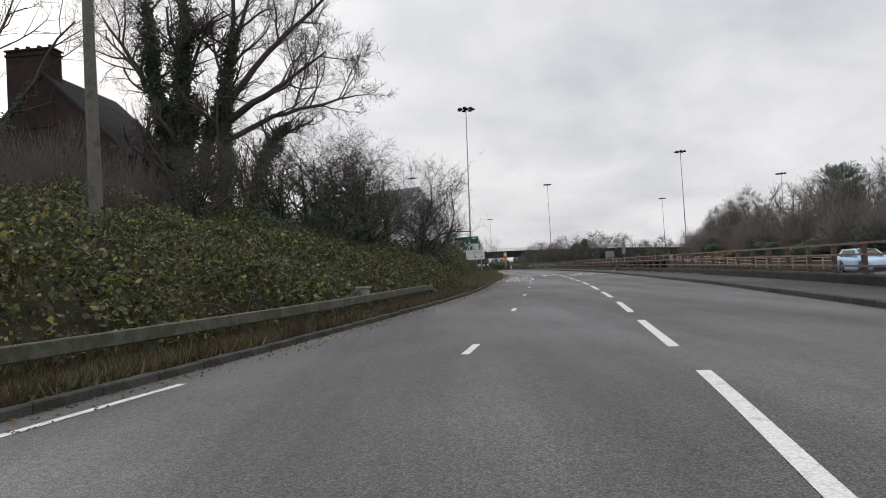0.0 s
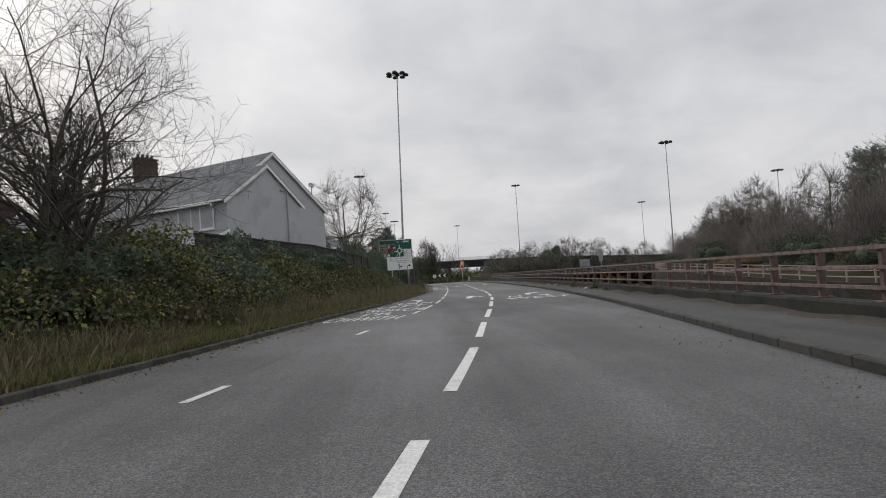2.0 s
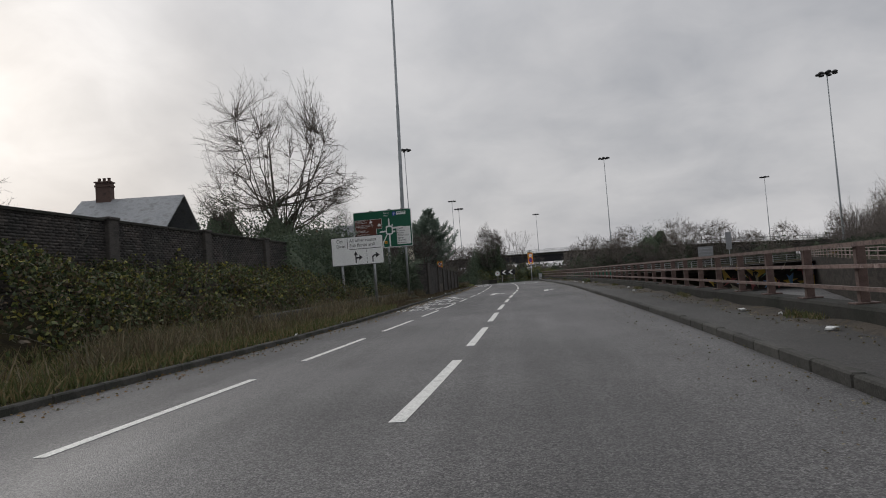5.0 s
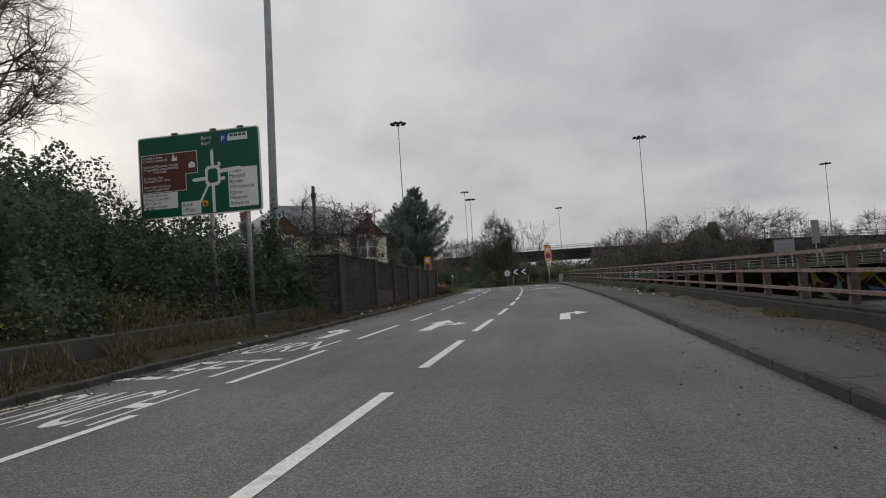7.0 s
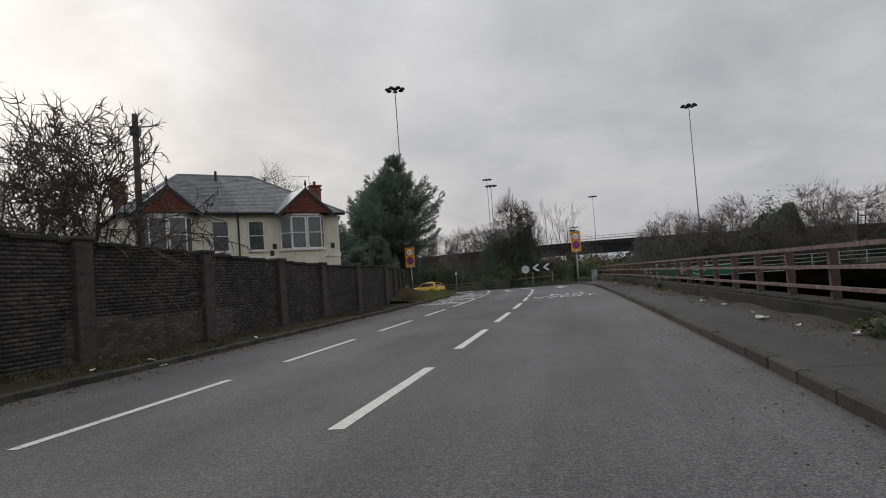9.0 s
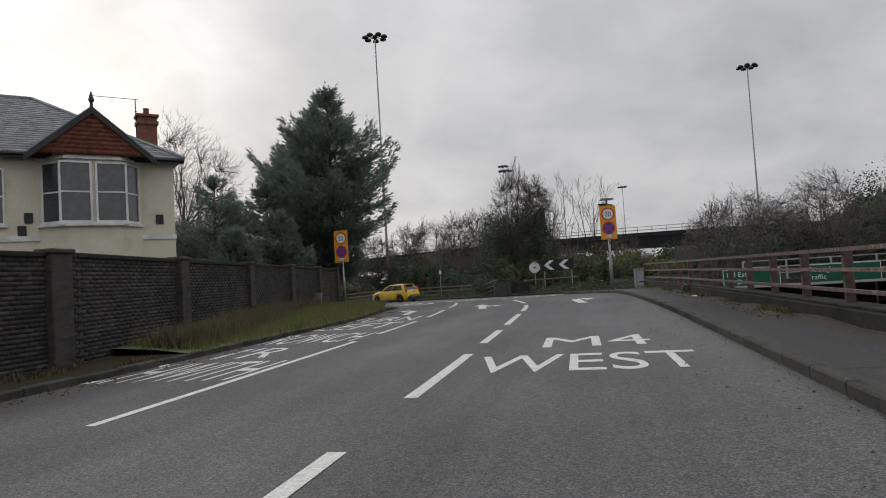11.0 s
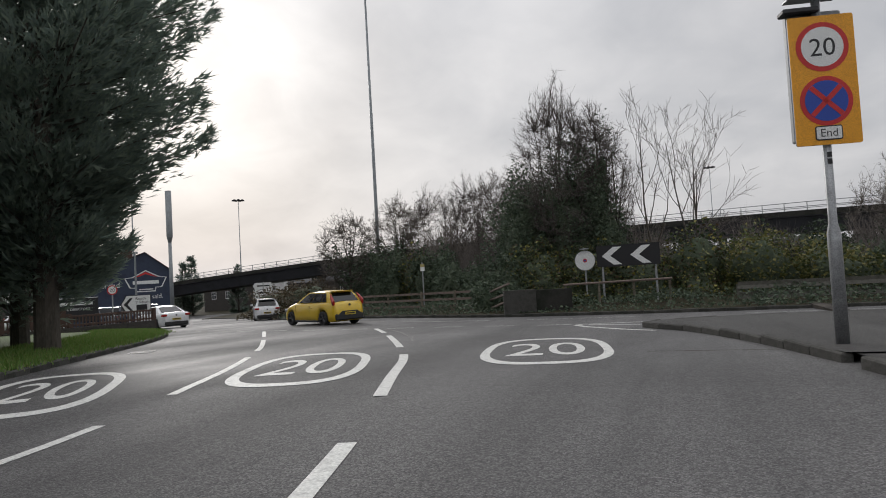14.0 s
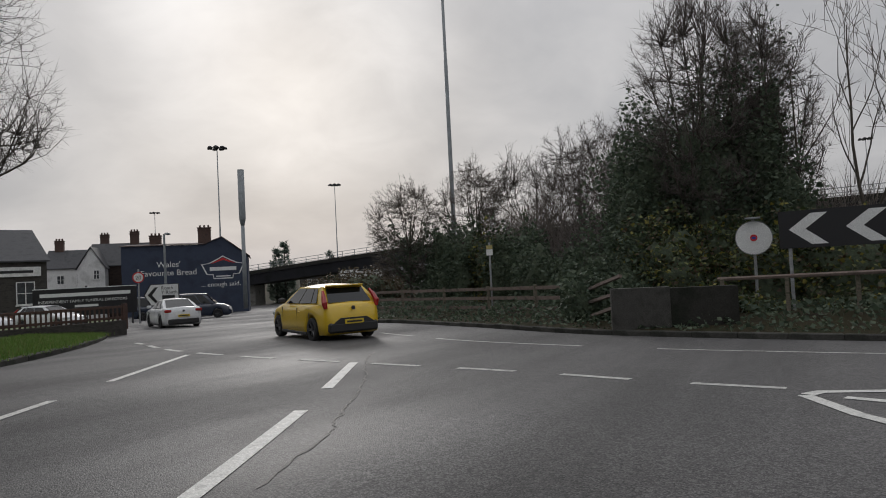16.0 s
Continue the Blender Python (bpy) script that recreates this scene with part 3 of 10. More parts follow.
# carriageway
rv, rf = [], []
ry = np.arange(-60, 167, 1.0)
N = 9
for y in ry:
    yc = max(y, -30)
    a, b = float(x_on(LEFT, min(yc, 162))), float(x_on(RIGHT, yc)) + 0.5
    if y > 162:
        a -= 0.35 * (y - 162)
    rv += [(a + (b - a) * k / (N - 1), y, 0.0) for k in range(N)]
rf = [(j * N + k, j * N + k + 1, (j + 1) * N + k + 1, (j + 1) * N + k) for j in range(len(ry) - 1) for k in range(N - 1)]
tagged(new("road", soup("road", rv, rf, M["asphalt"])), "damp worn grey asphalt of a three-lane slip road", "road", kind="structure")
jx, jy = np.arange(-110, 111, 5.0), np.concatenate([[166], np.arange(168, 262, 4.0)])
jv = [(x, y, float(road_z(x, y)) - (0.001 if y > 166 else 0)) for y in jy for x in jx]
jf = [(j * len(jx) + i, j * len(jx) + i + 1, (j + 1) * len(jx) + i + 1, (j + 1) * len(jx) + i) for j in range(len(jy) - 1) for i in range(len(jx) - 1)]
tagged(new("road_junction", soup("road_junction", jv, jf, M["asphalt"])), "damp asphalt of the roundabout beyond the give-way line", "road", kind="structure")
# sunken main road
mv, mf = [], []
my = np.arange(-60, 173, 4.0)
for y in my:
    yc = float(np.clip(y, -30, 170))
    a, b = float(x_on(RIGHT, yc)) + 2.4, max(float(np.interp(yc, TRENCH_FAR[:, 1], TRENCH_FAR[:, 0])), float(x_on(RIGHT, yc)) + 13) - 0.3
    z = -0.5 - 3.4 * float(smooth(40, 105, yc)) + 0.05
    mv += [(a, y, z), (b, y, z)]
mf = [(2 * j, 2 * j + 1, 2 * j + 3, 2 * j + 2) for j in range(len(my) - 1)]
tagged(new("road_sunken", soup("road_sunken", mv, mf, M["asphalt"])), "asphalt of the sunken main road behind the parapet", "road", kind="structure")


def ribbon(line, width, z, dash=None, jitter=0.0):
    """A painted stripe along a line of points, or one stretch of it; 4 mm proud of the road."""
    pts = np.asarray(line, float)
    vs = []
    for i, p in enumerate(pts):
        d = pts[min(i + 1, len(pts) - 1)] - pts[max(i - 1, 0)]
        n = np.array([d[1], -d[0]]) / (np.linalg.norm(d) + 1e-9) * width / 2
        for q in (p - n, p + n):
            vs.append((q[0], q[1], float(road_z(q[0], q[1])) + z))
    return vs, [(2 * i, 2 * i + 1, 2 * i + 3, 2 * i + 2) for i in range(len(pts) - 1)]


def stretch_of(line, s0, s1):
    seg = np.linalg.norm(np.diff(line, axis=0), axis=1)
    s = np.concatenate([[0], np.cumsum(seg)])
    inner = s[(s > s0 + 0.05) & (s < s1 - 0.05)]
    q = np.concatenate([[s0], inner, [s1]])
    return np.column_stack([np.interp(q, s, line[:, k]) for k in (0, 1)])


def along_y(line, y):
    """Length along a line at which it reaches y."""
    seg = np.linalg.norm(np.diff(line, axis=0), axis=1)
    return float(np.interp(y, line[:, 1], np.concatenate([[0], np.cumsum(seg)])))




def stripe(line, y0, y1, width=0.15, mat="paint"):
    a, b = along_y(line, y0), along_y(line, y1)
    vs, fs = ribbon(stretch_of(line, a, b), width, 0.005)
    ob = new("lane_mark", soup("lane_mark", vs, fs, M[mat]))
    return tagged(ob, "white painted lane dash on the asphalt" if mat == "paint" else "worn white painted mark on asphalt", "road marking", "lane markings", kind="structure")


# dashes between the middle and right lanes: four metres on, about two off
for y0, y1 in [(-3.4, 0.6), (2.6, 6.6), (8.6, 12.7), (14.6, 18.5), (20.5, 24.2), (26.5, 30.4), (32.5, 36.6), (38.6, 42.6), (44.4, 48.3), (50.2, 54.3), (56.3, 60.7), (62.5, 66.5), (68.6, 72.6), (74.6, 78.6),
               (80.5, 84.4), (86.3, 90.2), (92.0, 95.7), (97.7, 101.3), (103.2, 106.9), (108.9, 112.6), (114.7, 118.35), (120.6, 124.1), (126.2, 129.8), (131.9, 135.6), (137.6, 141.3), (143.3, 146.8), (148.3, 150.8),
               (152.2, 156.0), (157.4, 161.1), (162.4, 165.9), (167.7, 172.1), (173.6, 177.4), (178.7, 181.2)]:
    stripe(LANE23, y0, y1)
for y0, y1 in [(0.5, 1.5), (7.6, 8.7), (15.0, 16.1), (22.9, 23.95), (30.95, 31.9), (39.0, 40.1), (46.9, 47.95)]:
    stripe(LANE12, y0, y1, 0.12)
for y0, y1 in [(54.6, 56.2), (57.0, 60.6), (62.4, 66.4), (68.3, 72.0), (74.0, 77.9), (79.8, 83.6), (85.4, 89.2), (91.0, 94.6), (96.4, 100.6), (102.6, 106.4), (108.6, 112.4), (114.3, 118.0), (120.2, 123.8),
               (125.6, 129.2), (131.1, 134.6), (136.6, 140.2), (142.2, 149.6), (151.2, 154.9), (156.5, 160.4), (162.2, 166.2), (167.7, 172.0), (173.4, 176.9), (178.3, 181.6)]:
    stripe(LANE12, y0, y1, 0.12)
# edge line beside the kerb at the start
edge = BANK + np.array([0.75, 0.0])
stripe(edge, -28, 13.8, 0.12)

# give-way dashes across the end of the slip road, and the line round the island
GIVE = curve([(-3.4, 184.0), (0.0, 182.4), (3.2, 181.6), (6.2, 181.2), (9.3, 180.8), (11.4, 180.35), (13.0, 180.15)], 0.4)
total = float(np.linalg.norm(np.diff(GIVE, axis=0), axis=1).sum())
s = 0.0
while s < total - 0.6:
    vs, fs = ribbon(stretch_of(GIVE, s, s + 1.0), 0.14, 0.005)
    tagged(new("give_way_dash", soup("give_way_dash", vs, fs, M["worn"])), "worn white give-way dash across the lanes", "road marking", "give-way dashes", kind="structure")
    s += 1.75
ISLE_LINE = curve([(-9, 200), (-2.1, 191.1), (4.7, 186.2), (8.9, 184.6), (12.7, 184.0), (20, 183.9), (32, 184.5)], 0.5)
for a, b in ((0.5, 3), (4, 7), (8.5, 11.5), (13, 15.5), (17, 19), (20.2, 24.5), (26, 30), (33, 38)):
    vs, fs = ribbon(stretch_of(ISLE_LINE, a, b), 0.1, 0.005)
    tagged(new("circulatory_dash", soup("circulatory_dash", vs, fs, M["worn"])), "thin worn white line round the roundabout island", "road marking", "roundabout lines", kind="structure")
# nib of hatching before the splitter island
NIB = [np.array(q) for q in (((12.95, 179.75), (13.35, 178.85), (14.4, 177.4), (15.1, 176.7)), ((12.97, 179.8), (13.1, 180.02), (13.7, 180.25), (14.85, 180.48), (16.6, 180.7)), ((13.3, 179.72), (14.7, 179.24), (15.4, 179.1)))]
for q in NIB:
    vs, fs = ribbon(q, 0.15, 0.006)
    tagged(new("nib_line", soup("nib_line", vs, fs, M["paint"])), "white line of the painted nib at the splitter", "road marking", "nib lines", kind="structure")


# ---- words and arrows on the road ----
def bend(me, at, ahead, height, across):
    """Lays a flat mesh in xy on the road: x spans 0..1 across, y 0..1 ahead, from the near left corner `at`, ahead a unit vector."""
    ax = np.array([ahead[1], -ahead[0]])
    for v in me.vertices:
        p = np.array(at) + ax * v.co.x * across + np.array(ahead) * v.co.y * height
        v.co = (p[0], p[1], float(road_z(p[0], p[1])) + 0.005)
    return me


def unit(me):
    co = np.array([v.co for v in me.vertices])
    lo, hi = co.min(0), co.max(0)
    for v in me.vertices:
        v.co = ((v.co.x - lo[0]) / (hi[0] - lo[0]), (v.co.y - lo[1]) / (hi[1] - lo[1]), 0)
    return me


def heading(line, y):
    return (stretch_of(line, along_y(line, y), along_y(line, y) + 1.0)[-1] - stretch_of(line, along_y(line, y), along_y(line, y) + 1.0)[0])


def road_word(words, at, ahead, height, across, mat="paint"):
    me = bend(unit(text_mesh(words, 1.0, M[mat])), at, np.array(ahead) / np.linalg.norm(ahead), height, across)
    return tagged(new("road_word", me), 'white "%s" painted on the asphalt' % words.replace("'", " ") + " in tall letters", "road marking", "road words", kind="structure")


def arrow_shape(kind):
    """Outlines of the lane arrows, unit length along y, across in the same unit."""
    if kind == "right":
        return [[(-0.042, 0), (0.042, 0), (0.042, 0.60), (-0.042, 0.70)], [(-0.042, 0.70), (0.042, 0.60), (0.06, 0.67), (0.03, 0.82)],
                [(0.03, 0.82), (0.06, 0.67), (0.09, 0.69), (0.09, 0.84)], [(0.09, 0.52), (0.20, 0.74), (0.09, 1.0)]]
    if kind == "left":
        return [[(x * -1, y) for x, y in reversed(q)] for q in arrow_shape("right")]
    return [[(-0.042, 0), (0.042, 0), (0.042, 0.64), (-0.042, 0.64)], [(-0.10, 0.64), (0.10, 0.64), (0.0, 1.0)],
            [(0.042, 0.36), (0.08, 0.44), (0.08, 0.54), (0.042, 0.46)], [(0.08, 0.44), (0.13, 0.46), (0.13, 0.56), (0.08, 0.54)], [(0.13, 0.36), (0.215, 0.51), (0.13, 0.66)]]


def road_arrow(kind, at, ahead, length, mat="paint"):
    ahead = np.array(ahead) / np.linalg.norm(ahead)
    ax = np.array([ahead[1], -ahead[0]])
    bm = bmesh.new()
    for outline in arrow_shape(kind):
        vs = []
        for x, y in outline:
            p = np.array(at) + ax * x * length * 1.0 + ahead * y * length
            vs.append(bm.verts.new((p[0], p[1], float(road_z(p[0], p[1])) + 0.005)))
        bm.faces.new(vs)
    bmesh.ops.triangulate(bm, faces=bm.faces[:])
    bmesh.ops.recalc_face_normals(bm, faces=bm.faces[:])
    me = bpy.data.meshes.new("road_arrow")
    bm.to_mesh(me)
    bm.free()
    for p in me.polygons:
        if p.normal.z < 0:
            p.flip()
    me.materials.append(M[mat])
    return tagged(new("road_arrow", me), "white %s lane arrow painted on the asphalt" % kind.replace("both", "ahead-and-right"), "road marking", "road arrows", kind="structure")


def road_roundel(c, ahead, length, width, mat="paint"):
    """A long painted ring with a 20 in it."""
    ahead = np.array(ahead) / np.linalg.norm(ahead)
    ax = np.array([ahead[1], -ahead[0]])
    n, vs = 48, []
    for k in range(n):
        a = 2 * math.pi * k / n
        cx, cy = abs(math.cos(a)) ** 0.7 * (1 if math.cos(a) > 0 else -1), abs(math.sin(a)) ** 0.7 * (1 if math.sin(a) > 0 else -1)
        for f, g_ in ((0.5, 0.5), (0.5 - 0.15 / width, 0.5 - 0.30 / length)):
            p = np.array(c) + ax * cx * f * width + ahead * cy * g_ * length
            vs.append((p[0], p[1], float(road_z(p[0], p[1])) + 0.005))
    fs = [(2 * k, 2 * ((k + 1) % n), 2 * ((k + 1) % n) + 1, 2 * k + 1) for k in range(n)]
    ob = thing("speed_roundel", "white painted speed roundel reading 20 on the asphalt", "road marking", group="speed roundels", kind="structure")
    part("ring", soup("ring", vs, fs, M[mat]), None, ob)
    at = np.array(c) - ax * 0.30 * width - ahead * 0.24 * length
    part("number", bend(unit(text_mesh("20", 1.0, M[mat])), at, ahead, 0.48 * length, 0.60 * width), None, ob)
    return ob


W_AT = np.array((12.45, 61.7))
h = heading(LANE23, 62)
road_word("WEST", W_AT, h, 1.75, 3.05)
road_word("M", (12.95, 64.35), h, 1.6, 0.62)
road_word("4", (14.35, 64.2), h, 1.6, 0.72)
road_arrow("right", (14.33, 66.55), h, 3.45)
road_arrow("both", (11.03, 66.33), h, 3.9)
h = heading(LANE23, 111)
road_arrow("right", (16.3, 111.0), h, 3.3)
road_arrow("both", (12.85, 109.9), h, 3.6)
h = heading(LANE23, 148)
road_word("M4", (15.75, 147.3), h, 1.5, 1.7)
road_word("WEST", (15.0, 144.8), h, 1.6, 2.9)
h = np.array((-0.13, 1.0))
road_arrow("right", (16.22, 160.7), h, 3.9)
road_arrow("both", (12.7, 159.85), (-0.17, 1.0), 3.4)
road_roundel((13.4, 172.7), (-0.17, 1), 4.75, 2.15)
road_roundel((10.05, 170.45), (-0.4, 1), 4.6, 1.9)
road_roundel((7.6, 168.0), (-0.8, 1), 4.2, 1.7)
for starts in ((52.4, 55.0, 57.4, 60.5, 63.4, 66.1), (95.3, 97.9, 100.2, 103.4, 106.6, 109.3), (144.8, 147.3, 149.6, 152.9, 155.4, 158.6)):
    for words_, yy, tall, across in zip(("CHWITH", "I'R", "TROWCH", "LEFT", "TURN"), starts, (2.0, 1.6, 2.1, 2.0, 1.9), (2.5, 1.1, 2.5, 2.1, 2.2)):
        cx = float(x_on(LANE12, yy)) - 1.42 - across / 2
        road_word(words_, (cx, yy), heading(LANE12, yy), tall, across)
    road_arrow("left", (float(x_on(LANE12, starts[5])) - 1.18, starts[5]), heading(LANE12, starts[5]), 3.0)


# ---- kerbs and pavement ----
def kerb_run(line, z, side, name, label, step=0.92, wide=0.14, tall=0.25):
    """Kerbstones one by one along a line; side +1 puts them to the right of its direction."""
    run = thing(name, label, "kerb", kind="structure")
    seg = float(np.linalg.norm(np.diff(line, axis=0), axis=1).sum())
    base = Geo().box((0, 0, 0), (wide, step - 0.006, tall), bevel=0.02).mesh("kerbstone", M["kerb"])
    s, made = 0.0, 0
    while s < seg - step and made < 300:
        q = stretch_of(line, s, s + step)
        a, b = q[0], q[-1]
        d = (b - a) / np.linalg.norm(b - a)
        n = np.array([d[1], -d[0]]) * side
        c = (a + b) / 2 + n * wide / 2
        ob = new("kerbstone", base)
        ob.parent = run
        ob.matrix_basis = Matrix.Translation((c[0], c[1], float(road_z(c[0], c[1])) + z - tall / 2 + random.uniform(-0.008, 0.008))) @ Matrix.Rotation(math.atan2(d[1], d[0]) - math.pi / 2 + random.uniform(-0.01, 0.01), 4, "Z")
        s += step
        made += 1
    return run


LEFT_KERB = curve([tuple(p) for p in LEFT[::6]] + [(7.35, 165.0), (6.0, 168.0), (4.3, 171.0), (2.4, 174.3), (0.4, 177.6), (-2.0, 180.8), (-5.0, 183.8), (-9.0, 186.9), (-14.0, 190.0), (-22, 195.5), (-32, 203), (-46, 213)], 0.5)
SPLIT_KERB = curve([(17.3, 170.2), (16.7, 173.2), (15.75, 176.3), (15.0, 177.4), (14.75, 178.1), (15.2, 179.0), (16.5, 179.9), (19, 180.6), (24, 181.0), (34, 181.3), (50, 181.6)], 0.5)
kerb_run(LEFT_KERB[LEFT_KERB[:, 1] > 5], 0.11, -1, "kerb_left", "mossy grey concrete kerbstones edging the verge")
kerb_run(KERB_R[KERB_R[:, 1] > 10], 0.13, 1, "kerb_right", "grey concrete kerbstones edging the pavement")
kerb_run(SPLIT_KERB, 0.13, 1, "kerb_splitter", "grey concrete kerbstones round the splitter island nose")
ISLE = curve([(-46, 236), (-34, 226), (-22, 214), (-12.5, 203), (-7.4, 197), (-4.8, 194.2), (-2.2, 192.8), (0.5, 191.9), (4.9, 189.5), (8, 187.6), (10.6, 186.7), (14.2, 186.1), (18, 185.9), (28, 186.2), (45, 187), (70, 189)], 0.5)
kerb_run(ISLE, 0.12, -1, "kerb_island", "dark concrete kerbstones round the roundabout island")


def slab(name, outer, inner, z, mat, label, category, thick=0.3):
    """A raised strip between two lines with equally many points."""
    vs, fs = [], []
    for a, b in zip(outer, inner):
        for p in (a, b):
            vs.append((p[0], p[1], float(road_z(p[0], p[1])) + z))
    fs = [(2 * i, 2 * i + 1, 2 * i + 3, 2 * i + 2) for i in range(len(outer) - 1)]
    me = soup(name, vs, fs, mat)
    return tagged(new(name, me), label, category, kind="structure")


def resample(line, n):
    seg = np.linalg.norm(np.diff(line, axis=0), axis=1)
    s = np.concatenate([[0], np.cumsum(seg)])
    q = np.linspace(0, s[-1], n)
    return np.column_stack([np.interp(q, s, line[:, k]) for k in (0, 1)])


fence_line = RIGHT + np.array([FENCE_OFF, 0.0])
slab("pavement_right", np.column_stack([x_on(KERB_R, RIGHT[:, 1]) + 0.12, RIGHT[:, 1]]), fence_line + np.array([0.1, 0]), 0.125, M["paving"], "grey worn asphalt pavement with litter", "pavement")
sk = resample(SPLIT_KERB, 60)
inner = resample(curve([(19.2, 170.2), (19.6, 173), (20.0, 175.5), (22.0, 177), (26, 177.5), (34, 177.6), (50, 177.8)], 0.5), 60)
slab("pavement_splitter", sk + np.array([0.05, 0.0]), inner, 0.125, M["paving"], "mossy paved nose of the splitter island", "pavement")
# mown corner on the left and the verge along the wall
lk = LEFT_KERB[(LEFT_KERB[:, 1] > 147)]
vv, vf = [], []
for i, p in enumerate(lk):
    d = lk[min(i + 1, len(lk) - 1)] - lk[max(i - 1, 0)]
    n = np.array([-d[1], d[0]]) / np.linalg.norm(d)
    for k, off in enumerate((0.1, 0.8, 2.0, 4.0, 8.0, 14.0)):
        q = p + n * off * (1 if p[1] > 150 else min(1, 0.4))
        vv.append((q[0], q[1], float(road_z(q[0], q[1])) + 0.10 + 0.05 * min(off, 3)))
vf = [(i * 6 + k, (i + 1) * 6 + k, (i + 1) * 6 + k + 1, i * 6 + k + 1) for i in range(len(lk) - 1) for k in range(5)]
tagged(new("lawn", soup("lawn", vv, vf, M["grassland"], True)), "short green grass of the corner verge", "grass", kind="stuff")
# roundabout island
iv, il = [], ISLE
for p in il:
    for off in (0.08, 1.5, 6, 14, 30):
        q = p + np.array([0.12, 1.0]) * off
        iv.append((q[0], q[1], float(road_z(p[0], p[1])) + 0.10 + 0.035 * min(off, 14)))
ifc = [(i * 5 + k, (i + 1) * 5 + k, (i + 1) * 5 + k + 1, i * 5 + k + 1) for i in range(len(il) - 1) for k in range(4)]
tagged(new("island_ground", soup("island_ground", iv, ifc, M["soil"], True)), "leaf-strewn earth of the roundabout island", "ground", kind="stuff")


# ---- parapet: plinth, posts and three rusty rails ----
def parapet():
    pts = fence_line[(fence_line[:, 1] > -6)]
    ob = thing("parapet_fence", "rusty pink-painted steel parapet with three rails on a concrete plinth", "fence")
    part("plinth", Geo().sweep([(p[0], p[1], 0.0) for p in pts], [(-0.02, 0.1), (-0.02, 0.36), (0.02, 0.4), (0.40, 0.4), (0.42, 0.36), (0.42, -4.2), (0.1, -4.2), (0.1, 0.1)]), M["darkconcrete"], ob, "stained concrete plinth")
    for z, hh in ((0.63, 0.055), (0.95, 0.055), (1.265, 0.065)):
        part("rail", Geo().sweep([(p[0] + 0.13, p[1], z) for p in pts[::2]], [(-0.045, -hh / 2), (-0.045, hh / 2), (0.03, hh / 2), (0.03, -hh / 2)]), M["rust"], ob, "flat rusty rail")
    post = Geo().box((0, 0, 0.425), (0.13, 0.12, 0.85), bevel=0.01).box((0, 0, 0.012), (0.34, 0.26, 0.024), bevel=0.005).mesh("post", M["rustdark"])
    L_ = float(np.linalg.norm(np.diff(pts, axis=0), axis=1).sum())
    s = 0.3
    while s < L_ - 0.2:
        q = stretch_of(pts, s, s + 0.4)
        d = q[-1] - q[0]
        po = new("post", post)
        po.parent = ob
        po.matrix_basis = Matrix.Translation((q[0][0] + 0.25, q[0][1], 0.4)) @ Matrix.Rotation(math.atan2(d[1], d[0]) - math.pi / 2, 4, "Z")
        s += 1.98
    # coping slabs of the plinth
    cope = Geo().box((0, 0, 0), (0.40, 0.88, 0.05), bevel=0.012).mesh("coping", M["darkconcrete"])
    s = along_y(pts, 95)
    for k in range(85):
        q = stretch_of(pts, s, s + 0.9)
        d = q[-1] - q[0]
        c = (q[0] + q[-1]) / 2
        co = new("coping", cope)
        co.parent = ob
        co.matrix_basis = Matrix.Translation((c[0] + 0.20, c[1], 0.412)) @ Matrix.Rotation(math.atan2(d[1], d[0]) - math.pi / 2, 4, "Z")
        s += 0.9
    return ob


parapet()


# ---- masts ----
def mast(x, y, top, z0=0.0, ring=1.15, label="tall grey high-mast light with a ring of floodlights"):
    ob = thing("high_mast_light", label, "street light", (x, y, z0), group="high masts")
    h_ = top - z0
    part("column", Geo().tube([(0, 0, 0), (0, 0, 2.2), (0, 0, h_ * 0.5), (0, 0, h_ * 0.5 + 0.02), (0, 0, h_ - 0.3)], [0.165, 0.155, 0.12, 0.105, 0.07], 12), M["greypaint"], ob, smooth=True)
    part("door_collar", Geo().tube([(0, 0, 0.0), (0, 0, 2.1), (0, 0, 2.3)], [0.19, 0.19, 0.16], 12), M["greypaint"], ob)
    part("hub", Geo().tube([(0, 0, h_ - 0.45), (0, 0, h_ - 0.2), (0, 0, h_), (0, 0, h_ + 0.12)], [0.12, 0.30, 0.34, 0.1], 12), M["dark"], ob)
    lamp = Geo().tube([(0, 0, -0.10), (0, 0, 0.0), (0, 0, 0.16), (0, 0, 0.26)], [0.34, 0.40, 0.32, 0.12], 10)
    me = lamp.mesh("floodlight", M["dark"])
    for k in range(7):
        a = 2 * math.pi * k / 7
        part("arm", Geo().tube([(0.25 * math.cos(a), 0.25 * math.sin(a), h_ - 0.2), (ring * math.cos(a), ring * math.sin(a), h_ - 0.12)], 0.045, 6), M["dark"], ob)
        o = new("floodlight", me)
        o.parent = ob
        o.matrix_basis = Matrix.Translation((ring * math.cos(a), ring * math.sin(a), h_ - 0.25))
    return ob


for x, y, top, z0 in ((6.4, 116.6, 28.5, 0.4), (63.2, 169.5, 27.6, 0.8), (40.7, 238.5, 29.4, -1), (-6.64, 209.7, 30.4, -0.6), (-5.0, 312, 30.5, -2), (27.3, 342, 25.6, 1),
                      (99.8, 191.3, 23.1, 2), (96.5, 282, 26.0, 1), (-65.1, 243.6, 22.0, -2.5), (-81.4, 293.4, 22.6, -2.5), (-0.2, 276, 23.5, -2), (-149, 296.4, 22, -2)):
    pole = mast(x, y, top, z0)
    if z0 == 0.4:
        pole.rotation_euler[1] = radians(1.3)     # it leans a little towards the road


